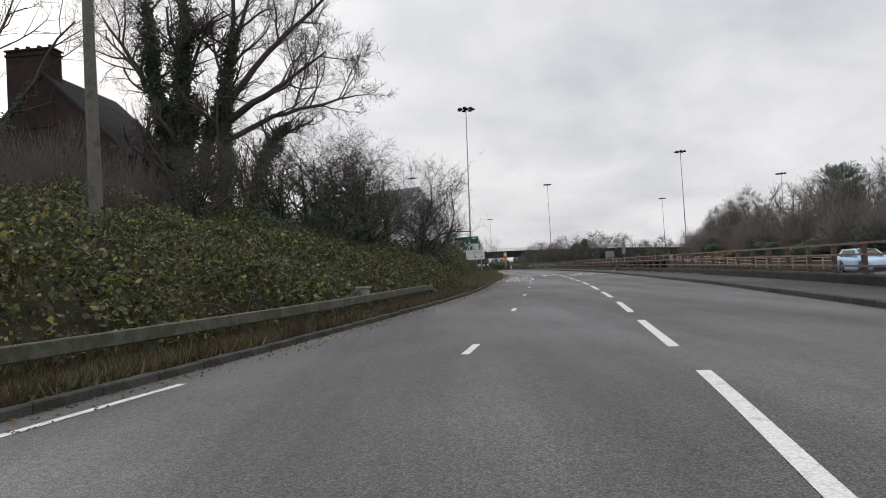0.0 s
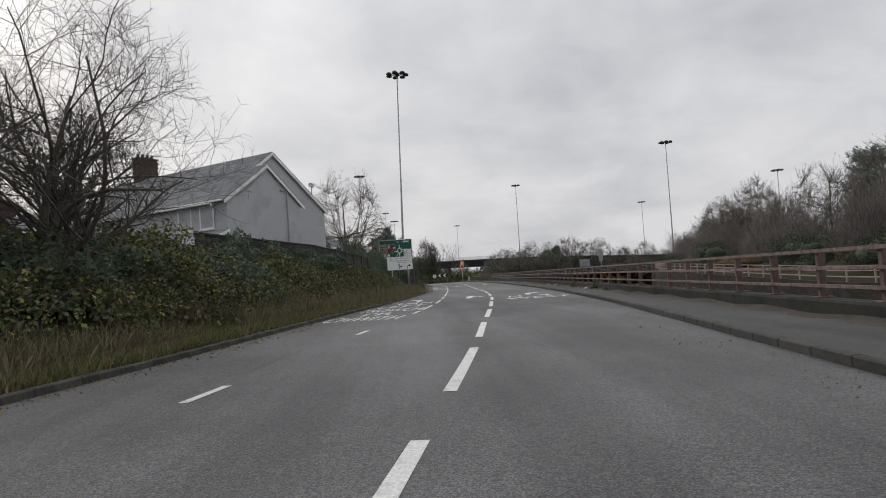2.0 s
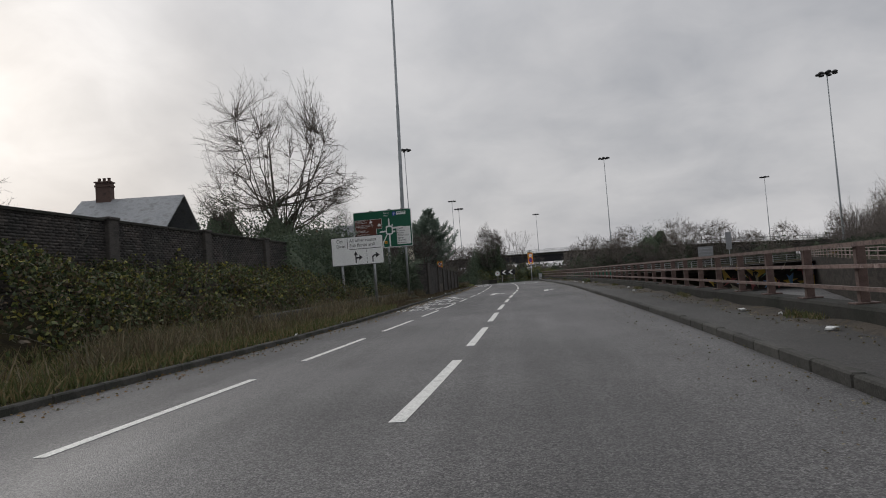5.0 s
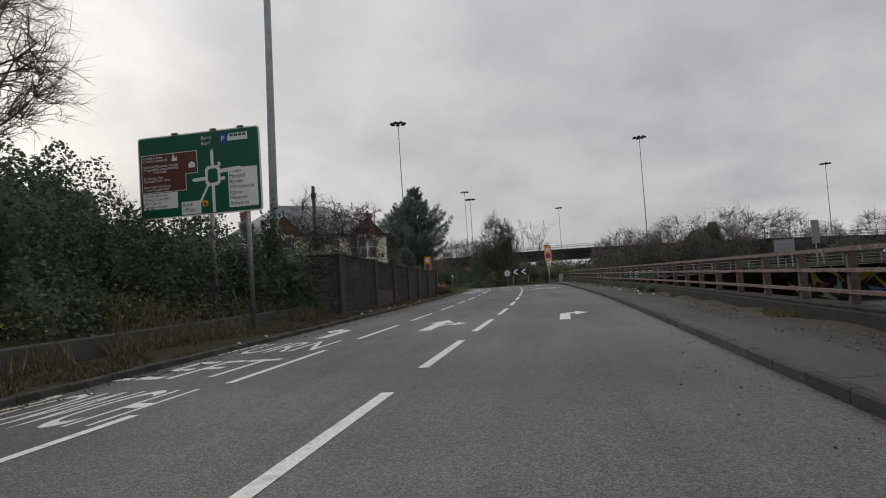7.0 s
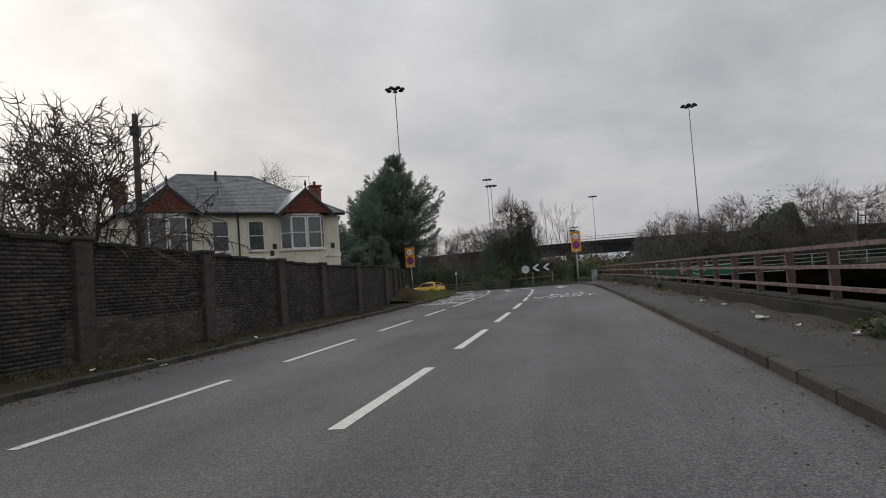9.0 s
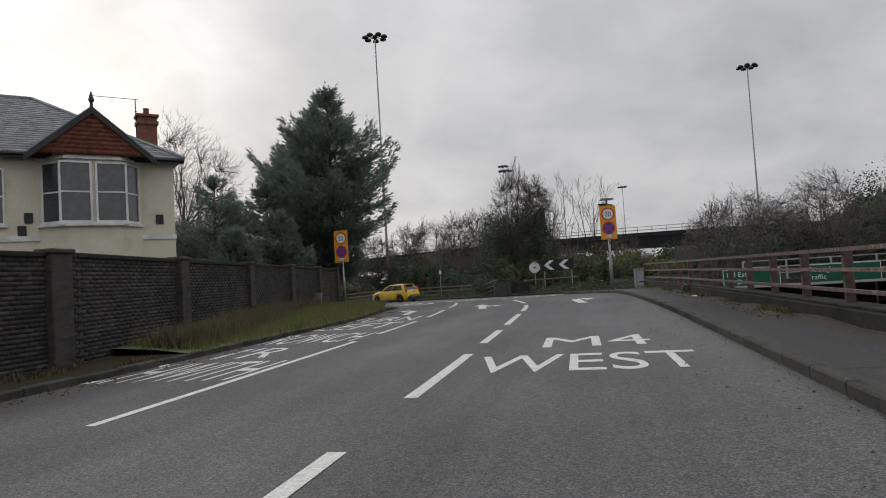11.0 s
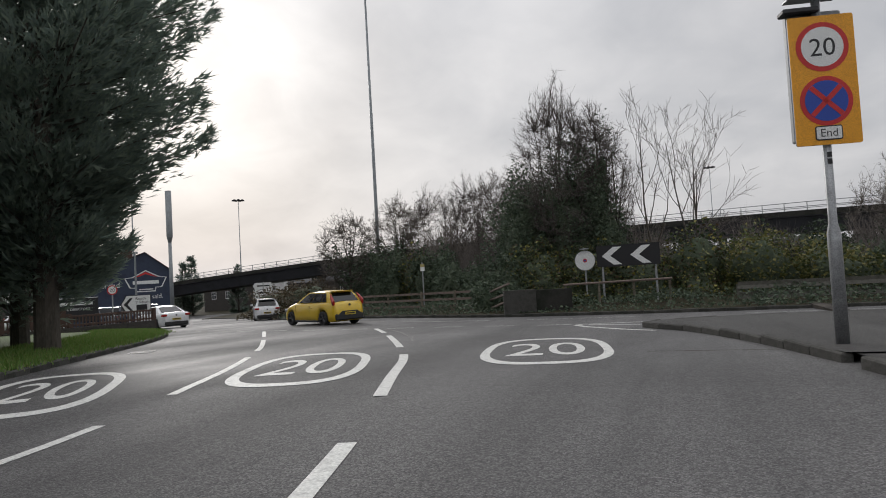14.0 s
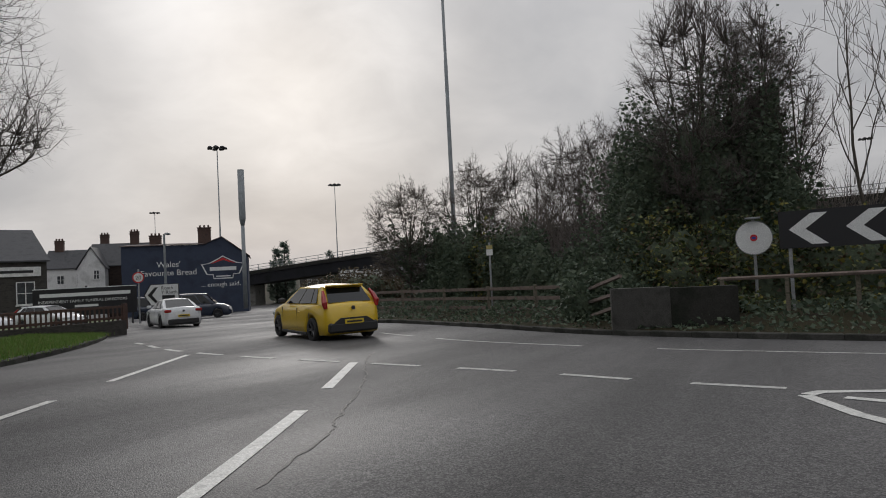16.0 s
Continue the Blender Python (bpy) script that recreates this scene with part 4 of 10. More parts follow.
def lamp_column(x, y, z0, h_):
    ob = thing("lamp_column", "weathered concrete lamp column standing on the wooded bank", "street light", (x, y, z0))
    part("column", Geo().tube([(0, 0, -0.5), (0, 0, 2.0), (0, 0, h_)], [0.17, 0.165, 0.11], 8), M["barrier"], ob)
    part("arm", Geo().tube([(0, 0, h_), (0.3, -0.2, h_ + 0.9), (1.4, -0.9, h_ + 1.3)], 0.06, 6), M["greypaint"], ob)
    part("lantern", Geo().box((1.7, -1.1, h_ + 1.3), (0.8, 0.3, 0.18), math.radians(-33), 0.05), M["greypaint"], ob)


lamp_column(-6.9, 21.9, 1.9, 9.5)
mono = thing("telecom_pole", "slim grey telecom monopole with a thicker head", "pole", (-41.2, 225, -2))
part("shaft", Geo().tube([(0, 0, 0), (0, 0, 9.2)], [0.24, 0.20], 12), M["greypaint"], mono, smooth=True)
part("head", Geo().tube([(0, 0, 9.2), (0, 0, 10.0), (0, 0, 15.5)], [0.2, 0.36, 0.36], 12), M["greypaint"], mono, smooth=True)

# ---- signs ----
GREEN, BROWN, YELLOW = plain("sign_green", (0.0, 0.085, 0.045), 0.4), plain("sign_brown", (0.10, 0.028, 0.016), 0.4), plain("sign_yellow", (0.75, 0.33, 0.015), 0.45)
WHITE, BLACK, BLUE, RED = plain("sign_white", (0.72, 0.73, 0.72), 0.4), plain("sign_black", (0.012, 0.012, 0.014), 0.4), plain("sign_blue", (0.015, 0.06, 0.36), 0.4), plain("sign_red", (0.52, 0.02, 0.02), 0.4)
GREYBACK = plain("sign_back_grey", (0.24, 0.25, 0.26), 0.5, 0.3)


def plate(x0, z0, x1, z1, y, mat, thick=0.004, r=0.0):
    """A flat plate in a sign's own plane: x across, z up, front towards -y."""
    if not r:
        return Geo().box(((x0 + x1) / 2, y, (z0 + z1) / 2), (x1 - x0, thick, z1 - z0))
    pts = []
    for cx, cz, a0 in ((x1 - r, z0 + r, -90), (x1 - r, z1 - r, 0), (x0 + r, z1 - r, 90), (x0 + r, z0 + r, 180)):
        for k in range(5):
            a = math.radians(a0 + 22.5 * k)
            pts.append((cx + r * math.cos(a), y - thick / 2, cz + r * math.sin(a)))
    return Geo().extrude(pts, (0, thick, 0))


def words(text, x, z, size, y, mat, parent, align="LEFT", squeeze=1.0):
    me = text_mesh(text, size, mat, align)
    for v in me.vertices:
        v.co = (x + v.co.x * squeeze, y, z + v.co.y)
    return part("lettering", me, None, parent)


def disc(cx, cz, r, y, n=28, r_in=0.0):
    pts = [(cx + r * math.cos(2 * math.pi * k / n), y, cz + r * math.sin(2 * math.pi * k / n)) for k in range(n)]
    if not r_in:
        return Geo().extrude(pts, (0, 0.003, 0))
    g_ = Geo()
    ins = [(cx + r_in * math.cos(2 * math.pi * k / n), y, cz + r_in * math.sin(2 * math.pi * k / n)) for k in range(n)]
    return g_.add(pts + ins, [(k, (k + 1) % n, n + (k + 1) % n, n + k) for k in range(n)])


def poly(pts, y, thick=0.003):
    return Geo().extrude([(x, y, z) for x, z in pts], (0, thick, 0))


def direction_sign():
    """The large green roundabout sign."""
    W, H = 4.1, 2.58
    ob = thing("direction_sign", "large green roundabout direction sign with brown and white panels", "road sign", (3.6, 113.0, 0.0), math.radians(-3))
    Z = 3.68
    for px in (2.35, 3.55):
        part("post", Geo().tube([(px, 0.12, 0.0), (px, 0.12, Z + H - 0.1)], 0.075, 12), M["galv"], ob, smooth=True)
    part("board", plate(0, Z, W, Z + H, 0.02, None, 0.03, 0.1), GREYBACK, ob)
    part("border", plate(0, Z, W, Z + H, 0.002, None, 0.006, 0.1), WHITE, ob)
    part("face", plate(0.04, Z + 0.04, W - 0.04, Z + H - 0.04, -0.004, None, 0.006, 0.08), GREEN, ob, "dark green face")
    y1, y2 = -0.0095, -0.0125
    part("panel", poly([(0.10, Z + 0.82), (1.62, Z + 0.82), (1.62, Z + 1.32), (2.02, Z + 1.32), (2.02, Z + 2.02), (0.10, Z + 2.02)], y1 - 0.002), WHITE, ob)
    part("panel", poly([(0.12, Z + 0.84), (1.60, Z + 0.84), (1.60, Z + 1.34), (2.0, Z + 1.34), (2.0, Z + 2.0), (0.12, Z + 2.0)], y1 - 0.004), BROWN, ob, "brown panel for attractions")
    part("panel", plate(0.12, Z + 0.30, 1.30, Z + 0.80, y1, None), WHITE, ob, "white panel")
    part("panel", plate(1.42, Z + 0.06, 2.08, Z + 0.46, y1, None), WHITE, ob, "white panel")
    part("panel", plate(3.02, Z + 0.16, 3.98, Z + 1.36, y1, None), WHITE, ob, "white panel")
    yt = -0.0175
    for k, t in enumerate(("Cardiff Castle", "Castell Caerdydd", None, "National Museum Cardiff", "Amgueddfa Genedlaethol", "          Caerdydd", None, "St Davids Hall", "Neuadd Dewi Sant", None, "International Arena", "Arena Ryngwladol")):
        if t:
            words(t, 0.17, Z + 1.88 - k * 0.0905, 0.118, yt, WHITE, ob)
    for k, t in enumerate(("Cardiff University", "Prifysgol Caerdydd", "Civic centre", "Canolfan dinesig")):
        words(t, 0.17, Z + 0.69 - k * 0.115, 0.115, yt, BLACK, ob)
    for k, t in enumerate(("Roath", "y Rhath")):
        words(t, 1.46, Z + 0.31 - k * 0.165, 0.15, yt, BLACK, ob)
    for k, t in enumerate(("Heath", "Mynydd", "Bychan", "Whitchurch", "Eglwys", "Newydd", "Rhiwbina")):
        words(t, 3.06, Z + 1.22 - k * 0.166, 0.165, yt, BLACK, ob)
    for k, t in enumerate(("Barry", "Barri")):
        words(t, 2.18, Z + 2.32 - k * 0.17, 0.16, yt, WHITE, ob)
    part("parking_symbol", plate(2.80, Z + 2.16, 3.02, Z + 2.42, yt, None), BLUE, ob, "blue parking square")
    words("P", 2.85, Z + 2.2, 0.24, yt - 0.004, WHITE, ob)
    bus = poly([(3.06, Z + 2.2), (3.72, Z + 2.2), (3.72, Z + 2.42), (3.12, Z + 2.42), (3.06, Z + 2.34)], yt)
    part("bus_symbol", bus, WHITE, ob, "white bus symbol")
    for k in range(4):
        part("bus_window", plate(3.14 + 0.14 * k, Z + 2.32, 3.25 + 0.14 * k, Z + 2.39, yt - 0.004, None), GREEN, ob)
    # roundabout symbol: ring of eight sides, and its arms
    cx, cz = 2.52, Z + 1.18
    out = [(cx + sx * a, cz + sz * b) for sx, sz, a, b in ((1, -1, .16, .31), (1, -1, .25, .22), (1, 1, .25, .22), (1, 1, .16, .31), (-1, 1, .16, .31), (-1, 1, .25, .22), (-1, -1, .25, .22), (-1, -1, .16, .31))]
    inn = [(cx + (x - cx) * 0.66, cz + (z - cz) * 0.70) for x, z in out]
    ring = Geo().add([(x, yt, z) for x, z in out] + [(x, yt, z) for x, z in inn], [(k, (k + 1) % 8, 8 + (k + 1) % 8, 8 + k) for k in range(8)])
    part("roundabout_symbol", ring, WHITE, ob, "white roundabout diagram")
    for pts in ([(2.47, Z + 0.06), (2.57, Z + 0.06), (2.57, Z + 0.9), (2.47, Z + 0.9)], [(2.47, cz + .3), (2.57, cz + .3), (2.57, cz + .74), (2.52, cz + .84), (2.47, cz + .74)],
                [(cx + .24, cz + .06), (cx + .9, cz + .11), (cx + 1.0, cz + .165), (cx + .9, cz + .22), (cx + .24, cz + .18)], [(cx - .24, cz - .12), (cx - .62, cz - .14), (cx - .72, cz - .08), (cx - .62, cz - .03), (cx - .24, cz - .01)],
                [(cx - .2, cz - .26), (cx - .14, cz - .30), (cx - .46, cz - .86), (cx - .52, cz - .83)], [(cx + .24, cz - .16), (cx + .4, cz - .16), (cx + .4, cz - .06), (cx + .24, cz - .06)], [(cx + .18, cz + .28), (cx + .27, cz + .28), (cx + .27, cz + .40), (cx + .18, cz + .40)]):
        part("arm", poly(pts, yt - 0.001), WHITE, ob)
    part("castle_symbol", poly([(1.16, Z + 1.76), (1.34, Z + 1.76), (1.34, Z + 1.9), (1.3, Z + 1.9), (1.3, Z + 1.86), (1.25, Z + 1.86), (1.25, Z + 1.96), (1.19, Z + 1.96), (1.19, Z + 1.86), (1.16, Z + 1.86)], yt), WHITE, ob)
    part("museum_symbol", poly([(1.72, Z + 1.5), (1.94, Z + 1.5), (1.94, Z + 1.62), (1.83, Z + 1.7), (1.72, Z + 1.62)], yt), WHITE, ob)
    part("detour_symbol", plate(2.14, Z + 0.27, 2.32, Z + 0.44, yt, None), YELLOW, ob, "yellow diversion square")
    part("detour_mark", poly([(2.17, Z + .3), (2.29, Z + .3), (2.23, Z + .41)], yt - 0.004), BLACK, ob)
    for px in (1.3, 2.6, 3.5):
        part("sign_light", Geo().box((px, -0.02, Z + H + 0.02), (0.2, 0.1, 0.05), 0, 0.01), GREYBACK, ob)
    return ob


def lane_sign():
    W, H, Z = 2.75, 1.46, 2.27
    ob = thing("lane_sign", "white lane direction sign with black arrows standing among shrubs", "road sign", (5.05, 101.6, 0.0), math.radians(-4))
    for px in (0.5, 2.2):
        part("post", Geo().tube([(px, 0.1, 0.0), (px, 0.1, Z + H - 0.1)], 0.065, 12), M["galv"], ob, smooth=True)
    part("board", plate(0, Z, W, Z + H, 0.02, None, 0.03, 0.06), GREYBACK, ob)
    part("border", plate(0, Z, W, Z + H, 0.002, None, 0.006, 0.06), BLACK, ob)
    part("face", plate(0.025, Z + 0.025, W - 0.025, Z + H - 0.025, -0.004, None, 0.006, 0.05), WHITE, ob, "white face")
    yt = -0.012
    for k, t in enumerate(("All other routes", "Pob ffordd arall")):
        words(t, 0.98, Z + 1.18 - 0.25 * k, 0.235, yt, BLACK, ob, squeeze=0.92)
    for k, t in enumerate(("City", "Dinas")):
        words(t, 0.28, Z + 1.18 - 0.25 * k, 0.235, yt, BLACK, ob, squeeze=0.92)
    part("rule", plate(0.86, Z + 0.88, 0.89, Z + 1.4, yt, None), BLACK, ob)
    part("rule", plate(0.95, Z + 0.80, W - 0.1, Z + 0.83, yt, None), BLACK, ob)
    for k in range(4):
        part("lane_dash", plate(1.86, Z + 0.06 + 0.19 * k, 1.885, Z + 0.17 + 0.19 * k, yt, None), BLACK, ob)
    part("arrow", poly([(1.25, Z + .1), (1.31, Z + .1), (1.31, Z + .5), (1.39, Z + .5), (1.28, Z + .72), (1.17, Z + .5), (1.25, Z + .5)], yt), BLACK, ob)
    part("arrow", poly([(1.31, Z + .32), (1.46, Z + .34), (1.46, Z + .24), (1.64, Z + .38), (1.46, Z + .52), (1.46, Z + .42), (1.31, Z + .40)], yt - 0.001), BLACK, ob)
    part("arrow", poly([(2.14, Z + .1), (2.20, Z + .1), (2.20, Z + .34), (2.26, Z + .4), (2.34, Z + .41), (2.34, Z + .3), (2.54, Z + .45), (2.34, Z + .6), (2.34, Z + .49), (2.22, Z + .47), (2.14, Z + .38)], yt), BLACK, ob)


def limit_sign(x, y, z0, base_z, rz, solar):
    ob = thing("speed_limit_sign", "yellow-backed twenty limit and no-stopping sign " + ("with solar panel" if solar else "beside the brick wall"), "road sign", (x, y, 0.0), rz, group="speed limit signs")
    W, H = 0.82, 1.72
    part("post", Geo().tube([(0, 0.09, base_z), (0, 0.09, base_z + 1.45), (0, 0.09, base_z + 1.6), (0, 0.09, z0 + H + (0.35 if solar else 0.0))], [0.085, 0.085, 0.055, 0.055], 12), M["galv"], ob, smooth=True)
    part("board", plate(-W / 2, z0, W / 2, z0 + H, 0.012, None, 0.02, 0.03), GREYBACK, ob)
    part("face", plate(-W / 2, z0, W / 2, z0 + H, -0.003, None, 0.005, 0.03), YELLOW, ob, "bright orange-yellow backing")
    part("ring", disc(0, z0 + 1.30, 0.33, -0.0105), RED, ob, "red ring")
    part("disc", disc(0, z0 + 1.30, 0.265, -0.0145), WHITE, ob)
    words("20", 0, z0 + 1.18, 0.34, -0.0160, BLACK, ob, "CENTER")
    part("ring", disc(0, z0 + 0.58, 0.33, -0.0105), RED, ob, "red ring")
    part("disc", disc(0, z0 + 0.58, 0.27, -0.0145), BLUE, ob, "blue disc")
    for s in (1, -1):
        part("bar", poly([(-0.21, z0 + .58 - s * .165), (-0.165, z0 + .58 - s * .21), (0.21, z0 + .58 + s * .165), (0.165, z0 + .58 + s * .21)], -0.0175), RED, ob)
    part("end_plate", plate(-0.17, z0 + 0.06, 0.17, z0 + 0.25, -0.0105, None, 0.004, 0.03), BLACK, ob)
    part("end_face", plate(-0.155, z0 + 0.075, 0.155, z0 + 0.235, -0.0145, None, 0.004, 0.02), WHITE, ob)
    words("End", 0, z0 + 0.105, 0.15, -0.0185, BLACK, ob, "CENTER")
    for k, zt in enumerate((z0 - 0.12, z0 - 0.21)):
        part("number_mark", plate(-0.03, zt - 0.04, 0.03, zt + 0.03, 0.03, None), BLACK, ob)
    if solar:
        part("box", Geo().box((-0.02, 0.19, z0 + 0.95), (0.7, 0.12, 1.75), 0, 0.02), GREYBACK, ob, "grey sign box behind")
        part("panel", Geo().box((0.02, 0.12, z0 + H + 0.36), (0.62, 0.45, 0.04), 0, 0.008), M["dark"], ob, "small solar panel")
        part("panel_frame", Geo().box((0.02, 0.12, z0 + H + 0.33), (0.66, 0.49, 0.03), 0, 0.008), M["galv"], ob)
        part("lamp_head", Geo().box((-0.22, 0.10, z0 + H + 0.10), (0.46, 0.22, 0.07), 0, 0.02), M["dark"], ob)


def chevron_sign():
    ob = thing("chevron_sign", "black chevron board with two white arrows pointing to the sharp turn", "road sign", (12.58, 190.4, 0.0), math.radians(-4))
    W, Z, H = 2.62, 1.22, 0.92
    for px in (0.22, 2.42):
        part("post", Geo().box((px, 0.07, 0.4), (0.08, 0.06, 1.9), 0, 0.008), M["galv"], ob)
    part("board", plate(0, Z, W, Z + H, 0.015, None, 0.03), BLACK, ob, "black board")
    for cx in (0.22, 1.42):
        part("chevron", poly([(cx, Z + H / 2), (cx + 0.48, Z + H - 0.08), (cx + 0.84, Z + H - 0.08), (cx + 0.36, Z + H / 2), (cx + 0.84, Z + 0.08), (cx + 0.48, Z + 0.08)], -0.006), WHITE, ob, "white chevron")
    ob2 = thing("round_sign", "faded white round sign with a small emblem on a grey post", "road sign", (11.95, 191.4, 0.0))
    part("post", Geo().tube([(0, 0.06, -0.5), (0, 0.06, 2.1)], 0.04, 8), M["galv"], ob2)
    part("plate", disc(0, 1.56, 0.46, 0.0, 32), GREYBACK, ob2)
    part("face", disc(0, 1.56, 0.44, -0.006, 32), WHITE, ob2, "dirty white face")
    part("emblem", disc(0, 1.56, 0.09, -0.012), RED, ob2)
    part("emblem_bar", plate(-0.05, 1.53, 0.05, 1.59, -0.0145, None), BLUE, ob2)
    part("hood", Geo().box((0, -0.06, 2.08), (0.38, 0.22, 0.05), 0, 0.01), GREYBACK, ob2)


direction_sign()
lane_sign()
limit_sign(17.58, 171.2, 2.64, 0.02, math.radians(12), True)
limit_sign(3.48, 169.9, 2.36, 0.05, math.radians(-6), False)
chevron_sign()


def green_panel(x, y, z, w, h_, lines, rz=0.0):
    ob = thing("green_road_sign", "green motorway-style panel sign with white lettering behind the parapet", "road sign", (x, y, 0.0), rz, group="green panels")
    for px in (0.25, w - 0.25):
        part("post", Geo().tube([(px, 0.08, -4.2), (px, 0.08, z + h_)], 0.05, 8), M["galv"], ob)
    part("board", plate(0, z, w, z + h_, 0.015, None, 0.03), WHITE, ob)
    part("face", plate(0.03, z + 0.03, w - 0.03, z + h_ - 0.03, -0.004, None, 0.006), GREEN, ob, "green face")
    for k, t in enumerate(lines):
        words(t, 0.15, z + h_ - 0.36 - 0.36 * k, 0.34, -0.010, WHITE, ob)


green_panel(22.9, 171.4, -0.25, 2.6, 0.95, ("Ind Est", "     Drive"))
green_panel(26.6, 171.7, -0.25, 3.4, 0.98, ("Through", "Traffic"))
gb = thing("sign_back", "grey back of a large road sign on posts", "road sign", (45.4, 176, 0.0))
part("board", plate(-1.15, 1.7, 1.15, 3.3, 0, None, 0.05), GREYBACK, gb)
for zz in (2.0, 2.5, 3.0):
    part("channel", Geo().box((0, -0.04, zz), (2.2, 0.04, 0.07)), M["galv"], gb)
gc = thing("sign_back", "narrow tall grey sign seen from behind", "road sign", (49.4, 177, 0.0))
part("board", plate(-0.45, 2.6, 0.45, 5.4, 0, None, 0.05), GREYBACK, gc)
part("post", Geo().tube([(0, 0.1, -4), (0, 0.1, 5.4)], 0.08, 8), M["galv"], gc)
for px in (-0.8, 0.8):
    part("post", Geo().tube([(px, 0.1, -4), (px, 0.1, 3.3)], 0.08, 8), M["galv"], gb)
PALEYELLOW = plain("faded_yellow_sheet", (0.42, 0.36, 0.14), 0.5)
bs = thing("small_pole_sign", "small yellow and white notice on a thin grey pole", "road sign", (3.5, 192.9, -0.6), math.radians(20))
part("post", Geo().tube([(0, 0.03, 0), (0, 0.03, 2.6)], 0.035, 8), M["galv"], bs)
part("plate", plate(-0.11, 2.15, 0.11, 2.36, -0.01, None), WHITE, bs)
part("plate", plate(-0.11, 2.37, 0.11, 2.5, -0.01, None), PALEYELLOW, bs)
cab = thing("roadside_cabinet", "grey-green steel cabinet at the end of the parapet", "cabinet", (18.9, 171.3, 0.12), math.radians(10))
part("body", Geo().box((0, 0, 0.44), (0.42, 0.36, 0.88), 0, 0.02), M["greypaint"], cab)
part("lid", Geo().box((0, 0, 0.90), (0.46, 0.40, 0.05), 0, 0.015), M["greypaint"], cab)
part("door", Geo().box((-0.01, -0.185, 0.45), (0.34, 0.012, 0.72), 0, 0.004), M["galv"], cab)
cab2 = thing("roadside_cabinet", "small pale grey cabinet in the grass before the wall", "cabinet", (4.25, 164.6, 0.15), math.radians(14))
part("body", Geo().box((0, 0, 0.32), (0.48, 0.3, 0.7), 0, 0.02), M["concrete"], cab2)
part("lid", Geo().box((0, 0, 0.69), (0.52, 0.34, 0.05), 0, 0.015), M["concrete"], cab2)
box = thing("grit_box", "small pale concrete marker box on the verge behind the barrier", "box", (-0.95, 25.4, 0.2), math.radians(-14))
part("body", Geo().box((0, 0, 0.25), (0.5, 0.35, 0.6), 0, 0.03), M["concrete"], box)
part("lid", Geo().box((0, 0, 0.58), (0.56, 0.4, 0.06), 0, 0.02), M["concrete"], box)


# ---- crash barrier at the start ----
def barrier():
    ys_ = np.arange(-8, 34.6, 1.0)
    pts = [(float(x_on(BANK, y)) - 0.85, y, 0.52 - 0.45 * float(smooth(31.5, 34.5, y))) for y in ys_]
    ob = thing("crash_barrier", "mossy weathered beam crash barrier on short posts along the verge", "barrier")
    mossy = material("mossy_steel", (0.060, 0.060, 0.044), 0.8, 0.0, tints=((0.085, 0.085, 0.070), (0.040, 0.048, 0.026), (0.075, 0.058, 0.038)), scale=3, fine=40, bump=0.2)
    sec = [(-0.07, -0.085), (-0.055, -0.1), (0.055, -0.1), (0.07, -0.085), (0.07, 0.085), (0.055, 0.1), (-0.055, 0.1), (-0.07, 0.085)]
    part("beam", Geo().sweep(pts, sec), mossy, ob, "mossy box beam")
    post = Geo().box((0, 0, 0.0), (0.11, 0.13, 0.9), 0, 0.01).mesh("post", mossy)
    for y in np.arange(-6.5, 33, 2.45):
        x = float(x_on(BANK, y)) - 0.95
        o = new("post", post)
        o.parent = ob
        o.matrix_basis = Matrix.Translation((x, y, 0.15)) @ Matrix.Rotation(-0.2, 4, "Z")
    hr = thing("handrail", "bent thin steel handrail beside overgrown steps on the bank", "handrail")
    part("rail", Geo().tube([(-2.5, 23.4, 1.1), (-4.6, 25.6, 1.9), (-8.9, 29.6, 3.85)], 0.03, 6), M["barrier"], hr)
    for p in ((-2.5, 23.4, 1.1), (-4.6, 25.6, 1.9), (-6.6, 27.5, 2.8)):
        part("post", Geo().tube([(p[0], p[1], p[2]), (p[0], p[1], p[2] - 0.95)], 0.028, 6), M["barrier"], hr)


barrier()


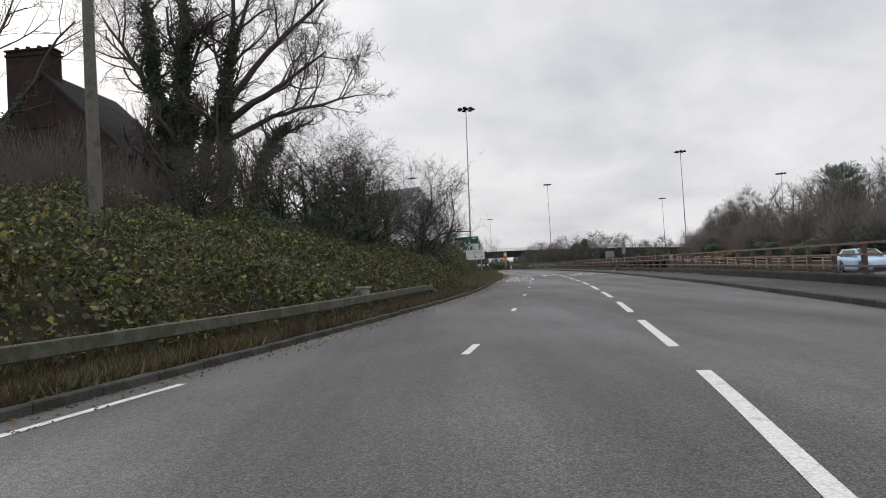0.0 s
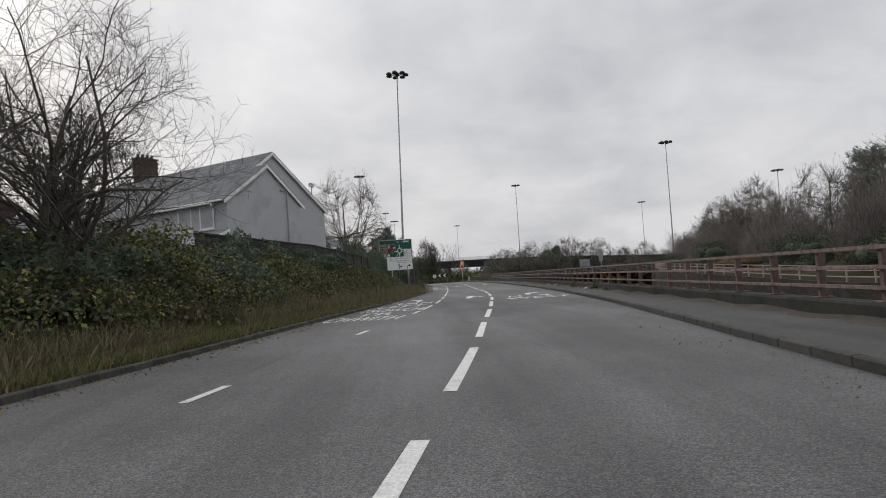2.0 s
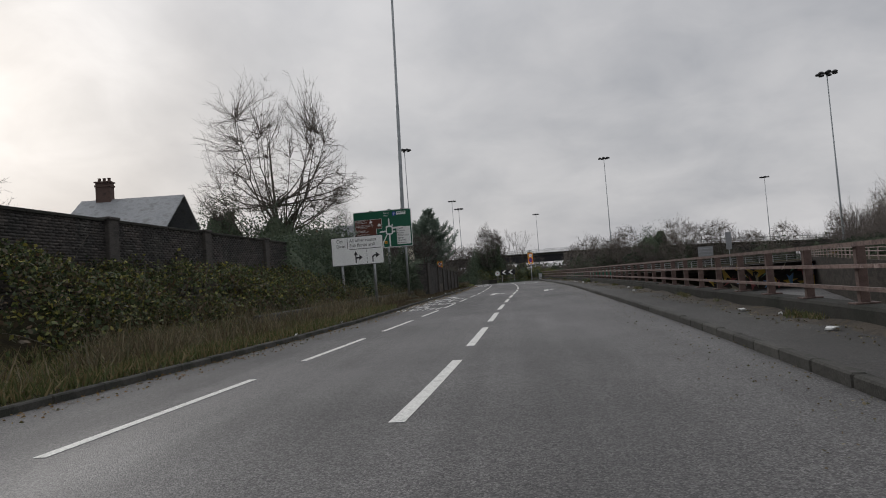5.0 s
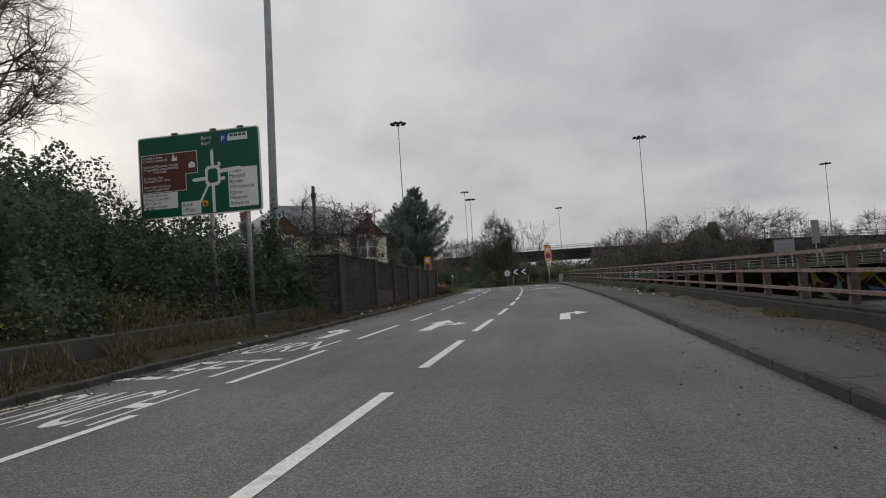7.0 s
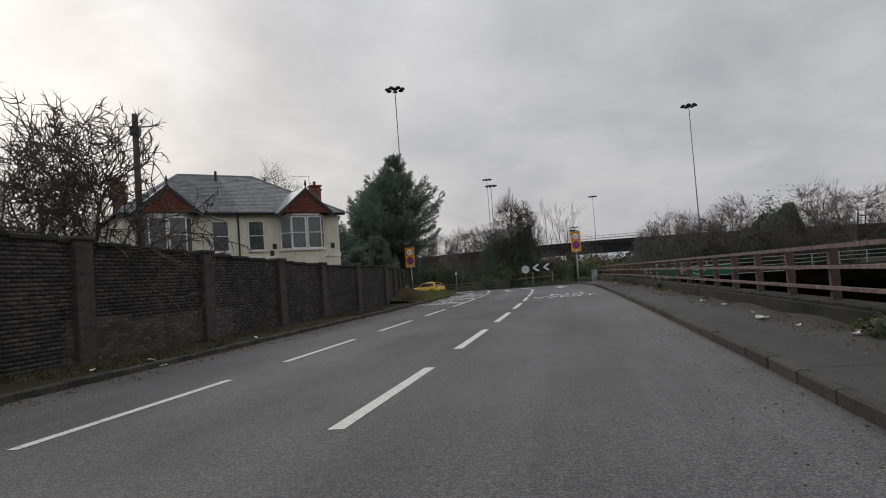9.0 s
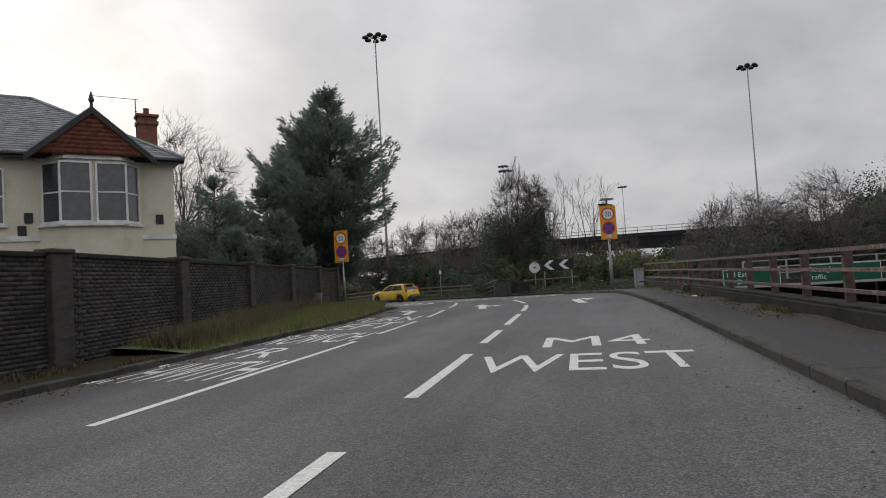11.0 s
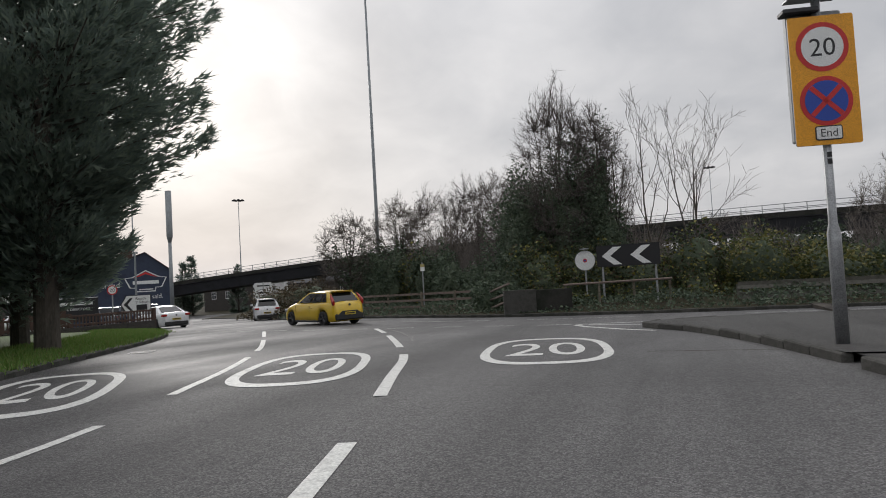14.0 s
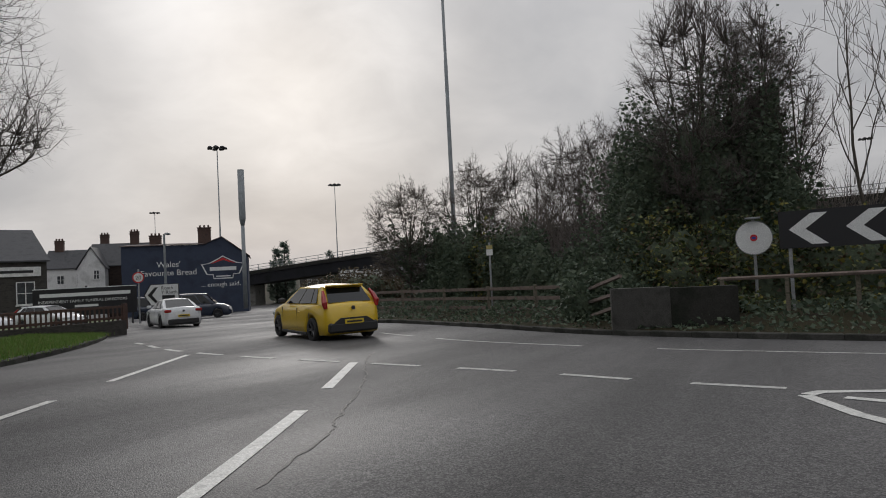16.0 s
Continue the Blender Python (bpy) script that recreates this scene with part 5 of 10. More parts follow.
# ---- brick walls ----
def brick_wall(name, pts, base, top, pillars, label, singles=None):
    """A garden wall along plan points: mortar core, coping, pillars and its bricks on the side that faces the road."""
    ob = thing(name, label, "wall", kind="structure")
    pts = [np.array(p, float) for p in pts]
    core, cope, joined = Geo(), Geo(), []
    one = Geo().box((0, 0, 0), (0.215, 0.016, 0.065)).mesh("brick", M["brickdark"])
    bricks = 0
    for (a, b) in zip(pts[:-1], pts[1:]):
        L_ = float(np.linalg.norm(b - a))
        d = (b - a) / L_
        ang = math.atan2(d[1], d[0])
        n = np.array([d[1], -d[0]])           # towards the road
        steps = max(1, int(L_ / 1.0))
        for k in range(steps):
            c = a + d * (k + 0.5) * L_ / steps
            zb, zt = base(c), top(c)
            core.box((c[0], c[1], (zb + zt) / 2 - 0.15), (L_ / steps + 0.002, 0.22, zt - zb + 0.3), ang)
            cope.box((c[0], c[1], zt + 0.035), (L_ / steps - 0.01, 0.32, 0.09), ang, 0.015)
        rows = int(2.9 / 0.075)
        for r in range(rows):
            s = 0.11 * (r % 2)
            while s < L_ - 0.12:
                c = a + d * (s + 0.11)
                z = base(c) + 0.04 + 0.075 * r
                if z < top(c) - 0.03:
                    p = c + n * (0.11 + 0.004 + random.uniform(-0.003, 0.003))
                    if singles and singles[0] < c[1] < singles[1] and bricks < 300 and z < base(c) + 1.8:
                        o = new("brick", one)
                        o.parent = ob
                        o.matrix_basis = Matrix.Translation((p[0], p[1], z)) @ Matrix.Rotation(ang, 4, "Z")
                        bricks += 1
                    else:
                        joined.append((p[0], p[1], z, ang))
                s += 0.225
    part("core", core, M["mortar"], ob, "dark mortar joints")
    part("coping", cope, M["darkconcrete"], ob, "dark coping stones")
    q = np.array(joined)
    base_v = np.array([(x, y, z) for z in (-0.0325, 0.0325) for y in (-0.008, 0.008) for x in (-0.1075, 0.1075)])
    base_f = np.array([(0, 2, 3, 1), (4, 5, 7, 6), (0, 1, 5, 4), (0, 4, 6, 2), (1, 3, 7, 5)])
    ca, sa = np.cos(q[:, 3])[:, None], np.sin(q[:, 3])[:, None]
    V = np.stack([q[:, 0:1] + base_v[:, 0] * ca - base_v[:, 1] * sa, q[:, 1:2] + base_v[:, 0] * sa + base_v[:, 1] * ca, q[:, 2:3] + base_v[:, 2] + 0 * ca], 2).reshape(-1, 3)
    Fa = (base_f[None] + 8 * np.arange(len(q))[:, None, None]).reshape(-1, 4)
    bw = part("brickwork", soup("brickwork", V, Fa, M["brickstuff"]), None, ob, "courses of sooty brown brick")
    bw["kind"] = "stuff"
    for s in pillars:
        acc = 0.0
        for (a, b) in zip(pts[:-1], pts[1:]):
            L_ = float(np.linalg.norm(b - a))
            if s <= acc + L_:
                d = (b - a) / L_
                n = np.array([d[1], -d[0]])
                c = a + d * (s - acc) + n * 0.10
                zb, zt = base(c), top(c)
                part("pillar", Geo().box((c[0], c[1], (zb + zt) / 2), (0.45, 0.30, zt - zb + 0.12), math.atan2(d[1], d[0]), 0.02).box((c[0], c[1], zt + 0.09), (0.52, 0.38, 0.08), math.atan2(d[1], d[0]), 0.02), M["brickpier"], ob, "dark brick pier")
                break
            acc += L_


M["brickstuff"] = material("sooty_brickwork", (0.032, 0.029, 0.027), 0.9, tints=((0.052, 0.045, 0.041), (0.023, 0.022, 0.021), (0.066, 0.062, 0.056)), scale=0.9, fine=40, bump=0.4, island=0.45)
M["brickpier"] = material("dark_brick_pier", (0.036, 0.033, 0.03), 0.9, tints=((0.06, 0.054, 0.049), (0.026, 0.0245, 0.023)), scale=2.0, fine=12, bump=0.5, stretch=(1, 1, 3))
brick_wall("wall_roadside", [(4.4, 115.5), (7.35, 120.6), (7.62, 121.4), (7.75, 146.5), (2.9, 170.6)], lambda c: 0.05, lambda c: float(np.interp(c[1], (115, 121, 127, 131, 135, 139, 150, 171), (2.55, 2.5, 2.3, 2.17, 2.05, 1.95, 1.95, 1.95))),
           (6.2, 11.3, 15.5, 19.7, 23.2, 27.2, 31.4, 36, 41, 46, 51, 55.4), "tall dark sooty brick boundary wall beside the road", (125.5, 131.5))
brick_wall("wall_terrace", [(0.4, 56.0), (2.3, 70.0), (2.75, 80.0), (3.1, 92.0), (3.3, 99.5)], lambda c: 1.1, lambda c: float(np.interp(c[1], (56, 70, 99), (3.35, 3.5, 3.5))),
           (21.0, 25.6, 30.2, 35.6, 41), "dark brick garden wall on the bank with ivy hanging over it")
lw = [(float(x_on(LEFT, y)) - 2.65, y, 0.0) for y in np.arange(88, 119.5, 1.0)]
solid("wall_low", Geo().sweep(lw, [(-0.12, -0.1), (-0.12, 0.50), (-0.09, 0.53), (0.10, 0.53), (0.13, 0.50), (0.13, -0.1)]), M["kerb"], "low mossy concrete retaining wall along the verge", "wall", kind="structure")


# ---- houses ----
class Frame:
    """A house's own axes in plan: u along its front, w away from the viewer."""

    def __init__(self, o, u):
        self.o, self.u = np.array(o, float), np.array(u, float) / np.linalg.norm(u)
        self.w = np.array([-self.u[1], self.u[0]])

    def p(self, u, w, z):
        q = self.o + self.u * u + self.w * w
        return (q[0], q[1], z)

    def block(self, g_, u0, u1, w0, w1, z0, z1):
        vs = [self.p(u, w, z) for z in (z0, z1) for w in (w0, w1) for u in (u0, u1)]
        return g_.add(vs, [(0, 2, 3, 1), (4, 5, 7, 6), (0, 1, 5, 4), (2, 6, 7, 3), (0, 4, 6, 2), (1, 3, 7, 5)])


def window(F, parent, u, z, w_, h_, depth, axis="w", sashes=(2, 2), face=-1):
    """A white framed window on a wall: axis w, on a wall at w = depth facing -w; axis u, on a wall at u = depth facing face."""
    def P(a, off, zz):
        return F.p(a, depth - off, zz) if axis == "w" else F.p(depth + face * off, a, zz)

    def slab_(a0, a1, z0, z1, o0, o1):
        vs = [P(a, o, zz) for zz in (z0, z1) for o in (o0, o1) for a in (a0, a1)]
        return Geo().add(vs, [(0, 2, 3, 1), (4, 5, 7, 6), (0, 1, 5, 4), (2, 6, 7, 3), (0, 4, 6, 2), (1, 3, 7, 5)])
    win = part("window", slab_(u - w_ / 2, u + w_ / 2, z, z + h_, -0.02, 0.012), M["dark"], parent)
    t = 0.07
    fr = Geo()
    for a0, a1, z0, z1 in ((u - w_ / 2, u + w_ / 2, z, z + t), (u - w_ / 2, u + w_ / 2, z + h_ - t, z + h_), (u - w_ / 2, u - w_ / 2 + t, z + t, z + h_ - t), (u + w_ / 2 - t, u + w_ / 2, z + t, z + h_ - t)):
        fr.add(*(lambda s: (s.v, s.f))(slab_(a0, a1, z0, z1, 0.0, 0.06)))
    nx, nz = sashes
    for k in range(1, nx):
        a = u - w_ / 2 + w_ * k / nx
        fr.add(*(lambda s: (s.v, s.f))(slab_(a - 0.03, a + 0.03, z + t, z + h_ - t, 0.0, 0.05)))
    for k in range(1, nz):
        zz = z + h_ * k / nz
        fr.add(*(lambda s: (s.v, s.f))(slab_(u - w_ / 2 + t, u + w_ / 2 - t, zz - 0.025, zz + 0.025, 0.0, 0.045)))
    part("window_frame", fr, M["white"], win)
    part("pane", slab_(u - w_ / 2 + t, u + w_ / 2 - t, z + t, z + h_ - t, 0.014, 0.022), M["glass"], win)
    part("sill", slab_(u - w_ / 2 - 0.06, u + w_ / 2 + 0.06, z - 0.08, z, 0.0, 0.10), M["white"], win)
    return win


def slates(F, corners, parent, mat, course=0.28, width=0.45, name="slate_covering"):
    """Courses of slates over a roof plane given by eave-left, eave-right, ridge-right, ridge-left in world places."""
    a, b, c, d = [Vector(p) for p in corners]
    up_l, up_r = d - a, c - b
    n = (b - a).cross(d - a if (d - a).length > 0.1 else c - a).normalized()
    if n.z < 0:
        n = -n
    rows = max(2, int(max(up_l.length, up_r.length) / course))
    V, Fc = [], []
    for r in range(rows):
        t0, t1 = r / rows, (r + 1.25) / rows
        l0, r0 = a + up_l * t0, b + up_r * t0
        l1, r1 = a + up_l * min(t1, 1), b + up_r * min(t1, 1)
        L_ = (r0 - l0).length
        m = max(1, int(L_ / width))
        for k in range(m + 1):
            s0, s1 = max(0, (k - 0.5 * (r % 2)) / m), min(1, (k + 1 - 0.5 * (r % 2)) / m)
            if s1 - s0 < 0.01:
                continue
            g0 = 0.006 / max(L_, 0.1)
            q = [l0.lerp(r0, s0 + g0) + n * 0.035, l0.lerp(r0, s1 - g0) + n * 0.035, l1.lerp(r1, s1 - g0) + n * 0.008, l1.lerp(r1, s0 + g0) + n * 0.008]
            i = len(V)
            V += q + [q[0] - n * 0.02, q[1] - n * 0.02]
            Fc += [(i, i + 1, i + 2, i + 3), (i + 4, i + 5, i + 1, i)]
    ob = part(name, soup(name, [tuple(v) for v in V], Fc, mat), None, parent)
    ob["kind"] = "stuff"
    return ob


def chimney(F, parent, u, w, z0, z1, sx=0.9, sy=0.6, pots=3, mat=None):
    g_ = Geo()
    F.block(g_, u - sx / 2, u + sx / 2, w - sy / 2, w + sy / 2, z0, z1)
    F.block(g_, u - sx / 2 - 0.06, u + sx / 2 + 0.06, w - sy / 2 - 0.06, w + sy / 2 + 0.06, z1 - 0.32, z1 - 0.18)
    F.block(g_, u - sx / 2 - 0.08, u + sx / 2 + 0.08, w - sy / 2 - 0.08, w + sy / 2 + 0.08, z1, z1 + 0.10)
    st = part("chimney", g_, mat or M["brickred"], parent, "brick chimney stack")
    for k in range(pots):
        x = u + (k - (pots - 1) / 2) * sx / max(pots, 1)
        part("chimney_pot", Geo().tube([F.p(x, w, z1 + 0.1), F.p(x, w, z1 + 0.34), F.p(x, w, z1 + 0.39)], [0.13, 0.11, 0.14], 8), mat or M["brickred"], st)


def verge(F, parent, pts, w0, mat, t=0.22, out=0.14, name="bargeboard"):
    """A bargeboard along a broken line of (u, z) on the gable at w0."""
    for (u0, z0), (u1, z1) in zip(pts[:-1], pts[1:]):
        vs = [F.p(u, w, z) for w in (w0 - out, w0 - out + 0.04) for u, z in ((u0, z0 - t), (u1, z1 - t), (u1, z1), (u0, z0))]
        part(name, Geo().add(vs, [(0, 1, 2, 3), (7, 6, 5, 4), (0, 4, 5, 1), (1, 5, 6, 2), (2, 6, 7, 3), (3, 7, 4, 0)]), mat, parent)


def grey_terrace():
    """End of a terrace, grey rendered: main gable and a lower wing in front of it. u runs towards the viewer's left."""
    F = Frame((2.1, 77.2), (-0.555, -0.832))
    F.w = np.array([-0.832, 0.555])
    ob = thing("terraced_house", "grey rendered end-of-terrace house with slate roof and white verge boards", "house")
    EZ, AZ, L_ = 6.45, 9.85, 16.2
    for name, u0, u1, w0, w1, ap, az, ez in (("wall", 0.0, 9.4, 0.0, L_, 4.7, AZ, EZ), ("wing_wall", 3.5, 9.35, -1.1, 5.0, 6.25, 8.72, 6.55)):
        pr = [(u0, 0.5), (u1, 0.5), (u1, ez - 0.1), (ap, az - 0.12), (u0, ez - 0.1)]
        g_ = Geo()
        n = len(pr)
        g_.add([F.p(u, w0, z) for u, z in pr] + [F.p(u, w1, z) for u, z in pr], [tuple(range(n)), tuple(reversed(range(n, 2 * n)))] + [(i, i + n, (i + 1) % n + n, (i + 1) % n) for i in range(n)])
        part(name, g_, M["render_grey"], ob, "grey smooth-rendered wall")
        for s, ue in ((1, u1), (-1, u0)):
            ue2, ze = ue + s * 0.25, ez - 0.2 + 0.02
            cor = [F.p(ue2, w0 - 0.12, ze), F.p(ue2, w1, ze), F.p(ap, w1, az), F.p(ap, w0 - 0.12, az)]
            part("roof", Geo().extrude(cor, (0, 0, 0.05)), M["slate"], ob, "slate roof")
            slates(F, [(p[0], p[1], p[2] + 0.05) for p in cor], ob, M["slate"])
            part("gutter", Geo().tube([F.p(ue2, w0, ze), F.p(ue2, w1, ze)], 0.06, 6), M["white"], ob)
        verge(F, ob, [(u0 - 0.28, ez - 0.2), (ap, az + 0.02), (u1 + 0.28, ez - 0.2)], w0, M["white"])
    for w_ in (0.6, 2.6):
        window(F, ob, w_, 4.85, 1.25, 1.35, 9.36, "u", (1, 1), 1)
    # lean-to below those windows
    lean = [F.p(9.3, -1.1, 4.65), F.p(9.3, 5, 4.65), F.p(11.6, 5, 3.7), F.p(11.6, -1.1, 3.7)]
    part("lean_to_roof", Geo().extrude(lean, (0, 0, 0.08)), M["slate"], ob)
    part("fascia", Geo().extrude([F.p(9.3, -1.18, 4.5), F.p(11.6, -1.18, 3.55), F.p(11.6, -1.18, 3.75), F.p(9.3, -1.18, 4.72)], (0.03, -0.02, 0)), M["white"], ob)
    g_ = Geo()
    g_.add([F.p(9.3, -1.05, 1), F.p(11.4, -1.05, 1), F.p(11.4, -1.05, 3.75), F.p(9.3, -1.05, 4.6), F.p(9.3, 5, 1), F.p(11.4, 5, 1), F.p(11.4, 5, 3.75), F.p(9.3, 5, 4.6)], [(0, 1, 2, 3), (7, 6, 5, 4), (1, 5, 6, 2), (0, 4, 5, 1), (3, 2, 6, 7), (0, 3, 7, 4)])
    part("lean_to_wall", g_, M["render_grey"], ob)
    # pipes on the gable
    part("drainpipe", Geo().tube([F.p(5.2, -1.16, 7.25), F.p(4.65, -1.16, 7.2), F.p(4.6, -1.16, 2.6)], 0.05, 8), M["render_grey"], ob)
    part("waste_pipe", Geo().tube([F.p(4.6, -1.17, 3.4), F.p(3.7, -1.17, 3.35)], 0.06, 8), M["render_grey"], ob)
    part("downpipe", Geo().tube([F.p(3.42, -0.1, 6.2), F.p(3.42, -0.1, 2.0)], 0.045, 8), M["white"], ob)
    # satellite dish near the right eave
    dp = Vector(F.p(1.75, -0.25, 7.3))
    part("bracket", Geo().tube([dp, dp + Vector((0.25, -0.25, -0.02)), dp + Vector((0.3, -0.3, 0.55))], 0.025, 6), M["dark"], ob)
    cen, ax = dp + Vector((0.28, -0.35, 0.6)), Vector((0.45, -0.75, 0.35)).normalized()
    sx_ = ax.orthogonal().normalized()
    sy_ = ax.cross(sx_)
    dv, df = [cen - ax * 0.07], []
    for r_ in (0.5, 1.0):
        dv += [cen + (sx_ * math.cos(a) + sy_ * math.sin(a)) * 0.21 * r_ - ax * 0.07 * (1 - r_ * r_) for a in [2 * math.pi * k / 16 for k in range(16)]]
    df = [(0, 1 + k, 1 + (k + 1) % 16) for k in range(16)] + [(1 + k, 17 + k, 17 + (k + 1) % 16, 1 + (k + 1) % 16) for k in range(16)]
    part("satellite_dish", Geo().add(dv, df), M["galv"], ob, "grey satellite dish")
    part("dormer", Geo().extrude([F.p(0.9, 1.2, 7.0), F.p(-0.05, 1.2, 6.5), F.p(-0.05, 1.2, 7.3), F.p(0.5, 1.2, 7.55)], (-1.5, 1.0, 0)), M["slate"], ob)
    chimney(F, ob, 4.4, 13.6, 8.6, 11.4, 1.5, 0.8, 4, M["brickbrown"])
    # the next houses of the row
    ob2 = thing("terraced_house", "older slate-roofed terraced houses with dark brick chimney beyond the end house", "house")
    EZ2, A2 = 6.2, 9.0
    pr = [(0.3, 0.5), (9.0, 0.5), (9.0, EZ2), (4.7, A2 - 0.1), (0.3, EZ2)]
    g_ = Geo()
    g_.add([F.p(u, L_ + 0.01, z) for u, z in pr] + [F.p(u, 44, z) for u, z in pr], [tuple(range(5)), tuple(reversed(range(5, 10)))] + [(i, i + 5, (i + 1) % 5 + 5, (i + 1) % 5) for i in range(5)])
    part("wall", g_, M["render_grey"], ob2)
    for s, ue in ((1, 9.25), (-1, 0.05)):
        cor = [F.p(ue, L_ + 0.02, EZ2 - 0.12), F.p(ue, 44, EZ2 - 0.12), F.p(4.7, 44, A2), F.p(4.7, L_ + 0.02, A2)]
        part("roof", Geo().extrude(cor, (0, 0, 0.05)), M["slate"], ob2)
        slates(F, [(p[0], p[1], p[2] + 0.05) for p in cor], ob2, M["slate"])
    for w_ in (18.5, 21, 25, 28, 33):
        window(F, ob2, w_, 4.2, 1.1, 1.35, 9.01, "u", (2, 2), 1)
    for w_ in (24, 34):
        chimney(F, ob2, 4.7, w_, 8.2, 10.3, 1.2, 0.7, 3, M["brickbrown"])
    for w_ in (19.6, 27):
        part("downpipe", Geo().tube([F.p(9.1, w_, 6.1), F.p(9.1, w_, 1.5)], 0.05, 6), M["dark"], ob2)


grey_terrace()


M["tarred"] = material("tarred_pole_timber", (0.035, 0.029, 0.024), 0.85, tints=((0.05, 0.042, 0.034), (0.026, 0.022, 0.019)), scale=3, fine=30, bump=0.4, stretch=(1, 1, 6))
M["darkslate"] = material("dark_slate", (0.045, 0.046, 0.05), 0.75, tints=((0.06, 0.061, 0.066), (0.035, 0.036, 0.039)), scale=1.5, fine=25, bump=0.3)


def cream_pair():
    """A pair of cream rendered houses: hipped slate roof, two canted bays with tile-hung gablets."""
    F = Frame((-8.49, 148.93), (0.694, 0.72))
    ob = thing("semi_detached_house", "cream rendered pair of houses with canted bays, hipped slate roof", "house", (0, 0, 0.6))
    U, D, EZ, RZ = 13.85, 9.0, 5.72, 8.85
    g_ = Geo()
    F.block(g_, 0, U, 0, D, -1.0, EZ)
    part("wall", g_, M["cream"], ob, "cream rendered wall")
    e = 0.35
    c = [F.p(-e, -e, EZ), F.p(U + e, -e, EZ), F.p(U + e, D + e, EZ), F.p(-e, D + e, EZ)]
    r0, r1 = F.p(4.3, D / 2, RZ), F.p(9.4, D / 2, RZ)
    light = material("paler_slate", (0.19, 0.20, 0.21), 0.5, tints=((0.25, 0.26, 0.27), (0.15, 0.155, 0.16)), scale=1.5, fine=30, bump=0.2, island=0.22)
    mid_e, mid_r = F.p(6.8, -e, EZ), F.p(7.0, D / 2, RZ)
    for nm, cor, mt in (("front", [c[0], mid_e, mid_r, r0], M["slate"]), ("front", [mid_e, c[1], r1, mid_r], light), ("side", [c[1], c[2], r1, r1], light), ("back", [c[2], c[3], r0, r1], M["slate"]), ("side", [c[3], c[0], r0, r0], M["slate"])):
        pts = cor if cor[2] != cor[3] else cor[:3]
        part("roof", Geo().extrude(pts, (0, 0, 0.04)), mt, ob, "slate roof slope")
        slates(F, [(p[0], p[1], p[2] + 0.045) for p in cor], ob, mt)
    for a, b in ((r0, r1), (r0, c[0]), (r1, c[1]), (r1, c[2])):
        part("ridge_tiles", Geo().tube([(a[0], a[1], a[2] + 0.07), (b[0], b[1], b[2] + 0.07)], 0.09, 6), M["slate"], ob)
    part("fascia", Geo().add(*(lambda q: (q.v, q.f))(F.block(Geo(), -e, U + e, -e - 0.02, -e + 0.02, EZ - 0.16, EZ + 0.02))), M["dark"], ob, "dark fascia board")
    part("gutter", Geo().tube([F.p(-e, -e - 0.06, EZ - 0.02), F.p(U + e, -e - 0.06, EZ - 0.02)], 0.06, 6), M["dark"], ob)
    g_ = Geo()
    F.block(g_, -0.03, U + 0.03, -0.05, 0.0, 2.72, 2.9)
    part("string_course", g_, M["white"], ob, "white string course")
    for uc in (2.3, 11.05):
        bay = [(uc - 1.65, 0.0), (uc - 0.85, -0.85), (uc + 0.85, -0.85), (uc + 1.65, 0.0)]
        q = [F.p(u, w, 0)[:2] for u, w in bay]
        b_ = part("bay", Geo().prism(q, -1.0, EZ + 0.25), M["cream"], ob, "canted bay window")
        part("bay_sill", Geo().prism([F.p(u, w * 1.08 - 0.02, 0)[:2] for u, w in ((uc - 1.72, 0), (uc - 0.9, -0.88), (uc + 0.9, -0.88), (uc + 1.72, 0))], 3.16, 3.26), M["white"], ob)
        part("bay_head", Geo().prism([F.p(u, w * 1.05 - 0.02, 0)[:2] for u, w in ((uc - 1.72, 0), (uc - 0.9, -0.88), (uc + 0.9, -0.88), (uc + 1.72, 0))], EZ - 0.22, EZ - 0.12), M["white"], ob)
        for off in (-0.56, 0.56) if uc > 7 else (-0.56, 0.56):
            window(F, ob, uc + off, 3.28, 1.02, 2.15, -0.852, "w", (1, 2))
        for s in (-1, 1):
            a2 = F.p(uc + s * 1.65, 0, 0)
            b2 = F.p(uc + s * 0.85, -0.85, 0)
            G2 = Frame(b2[:2] if s < 0 else b2[:2], (np.array(b2[:2]) - np.array(a2[:2])) if s < 0 else (np.array(a2[:2]) - np.array(b2[:2])))
            if s < 0:
                G2.o = np.array(a2[:2])
            window(G2, ob, 0.58, 3.28, 0.8, 2.15, -0.002, "w", (1, 2))
        # gablet over the bay
        ap, ez = 7.2, EZ - 0.05
        tri = [F.p(uc - 1.85, -1.0, ez), F.p(uc + 1.85, -1.0, ez), F.p(uc, -1.0, ap)]
        part("gablet", Geo().extrude(tri, tuple(np.append(F.w * 0.25, 0))), M["terracotta"], ob, "red tile-hung gablet")
        slates(F, [(p[0] - F.w[0] * 0.03, p[1] - F.w[1] * 0.03, p[2]) for p in (tri[0], tri[1], tri[2], tri[2])], ob, M["terracotta"], 0.22, 0.22, "tile_hanging")
        verge(F, ob, [(uc - 2.05, ez - 0.12), (uc, ap + 0.12), (uc + 2.05, ez - 0.12)], -1.0, M["dark"], 0.24)
        for s in (-1, 1):
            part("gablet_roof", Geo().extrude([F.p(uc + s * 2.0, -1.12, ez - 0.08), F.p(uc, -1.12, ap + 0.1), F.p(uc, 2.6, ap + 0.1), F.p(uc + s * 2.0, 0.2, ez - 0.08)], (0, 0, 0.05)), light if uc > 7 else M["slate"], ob)
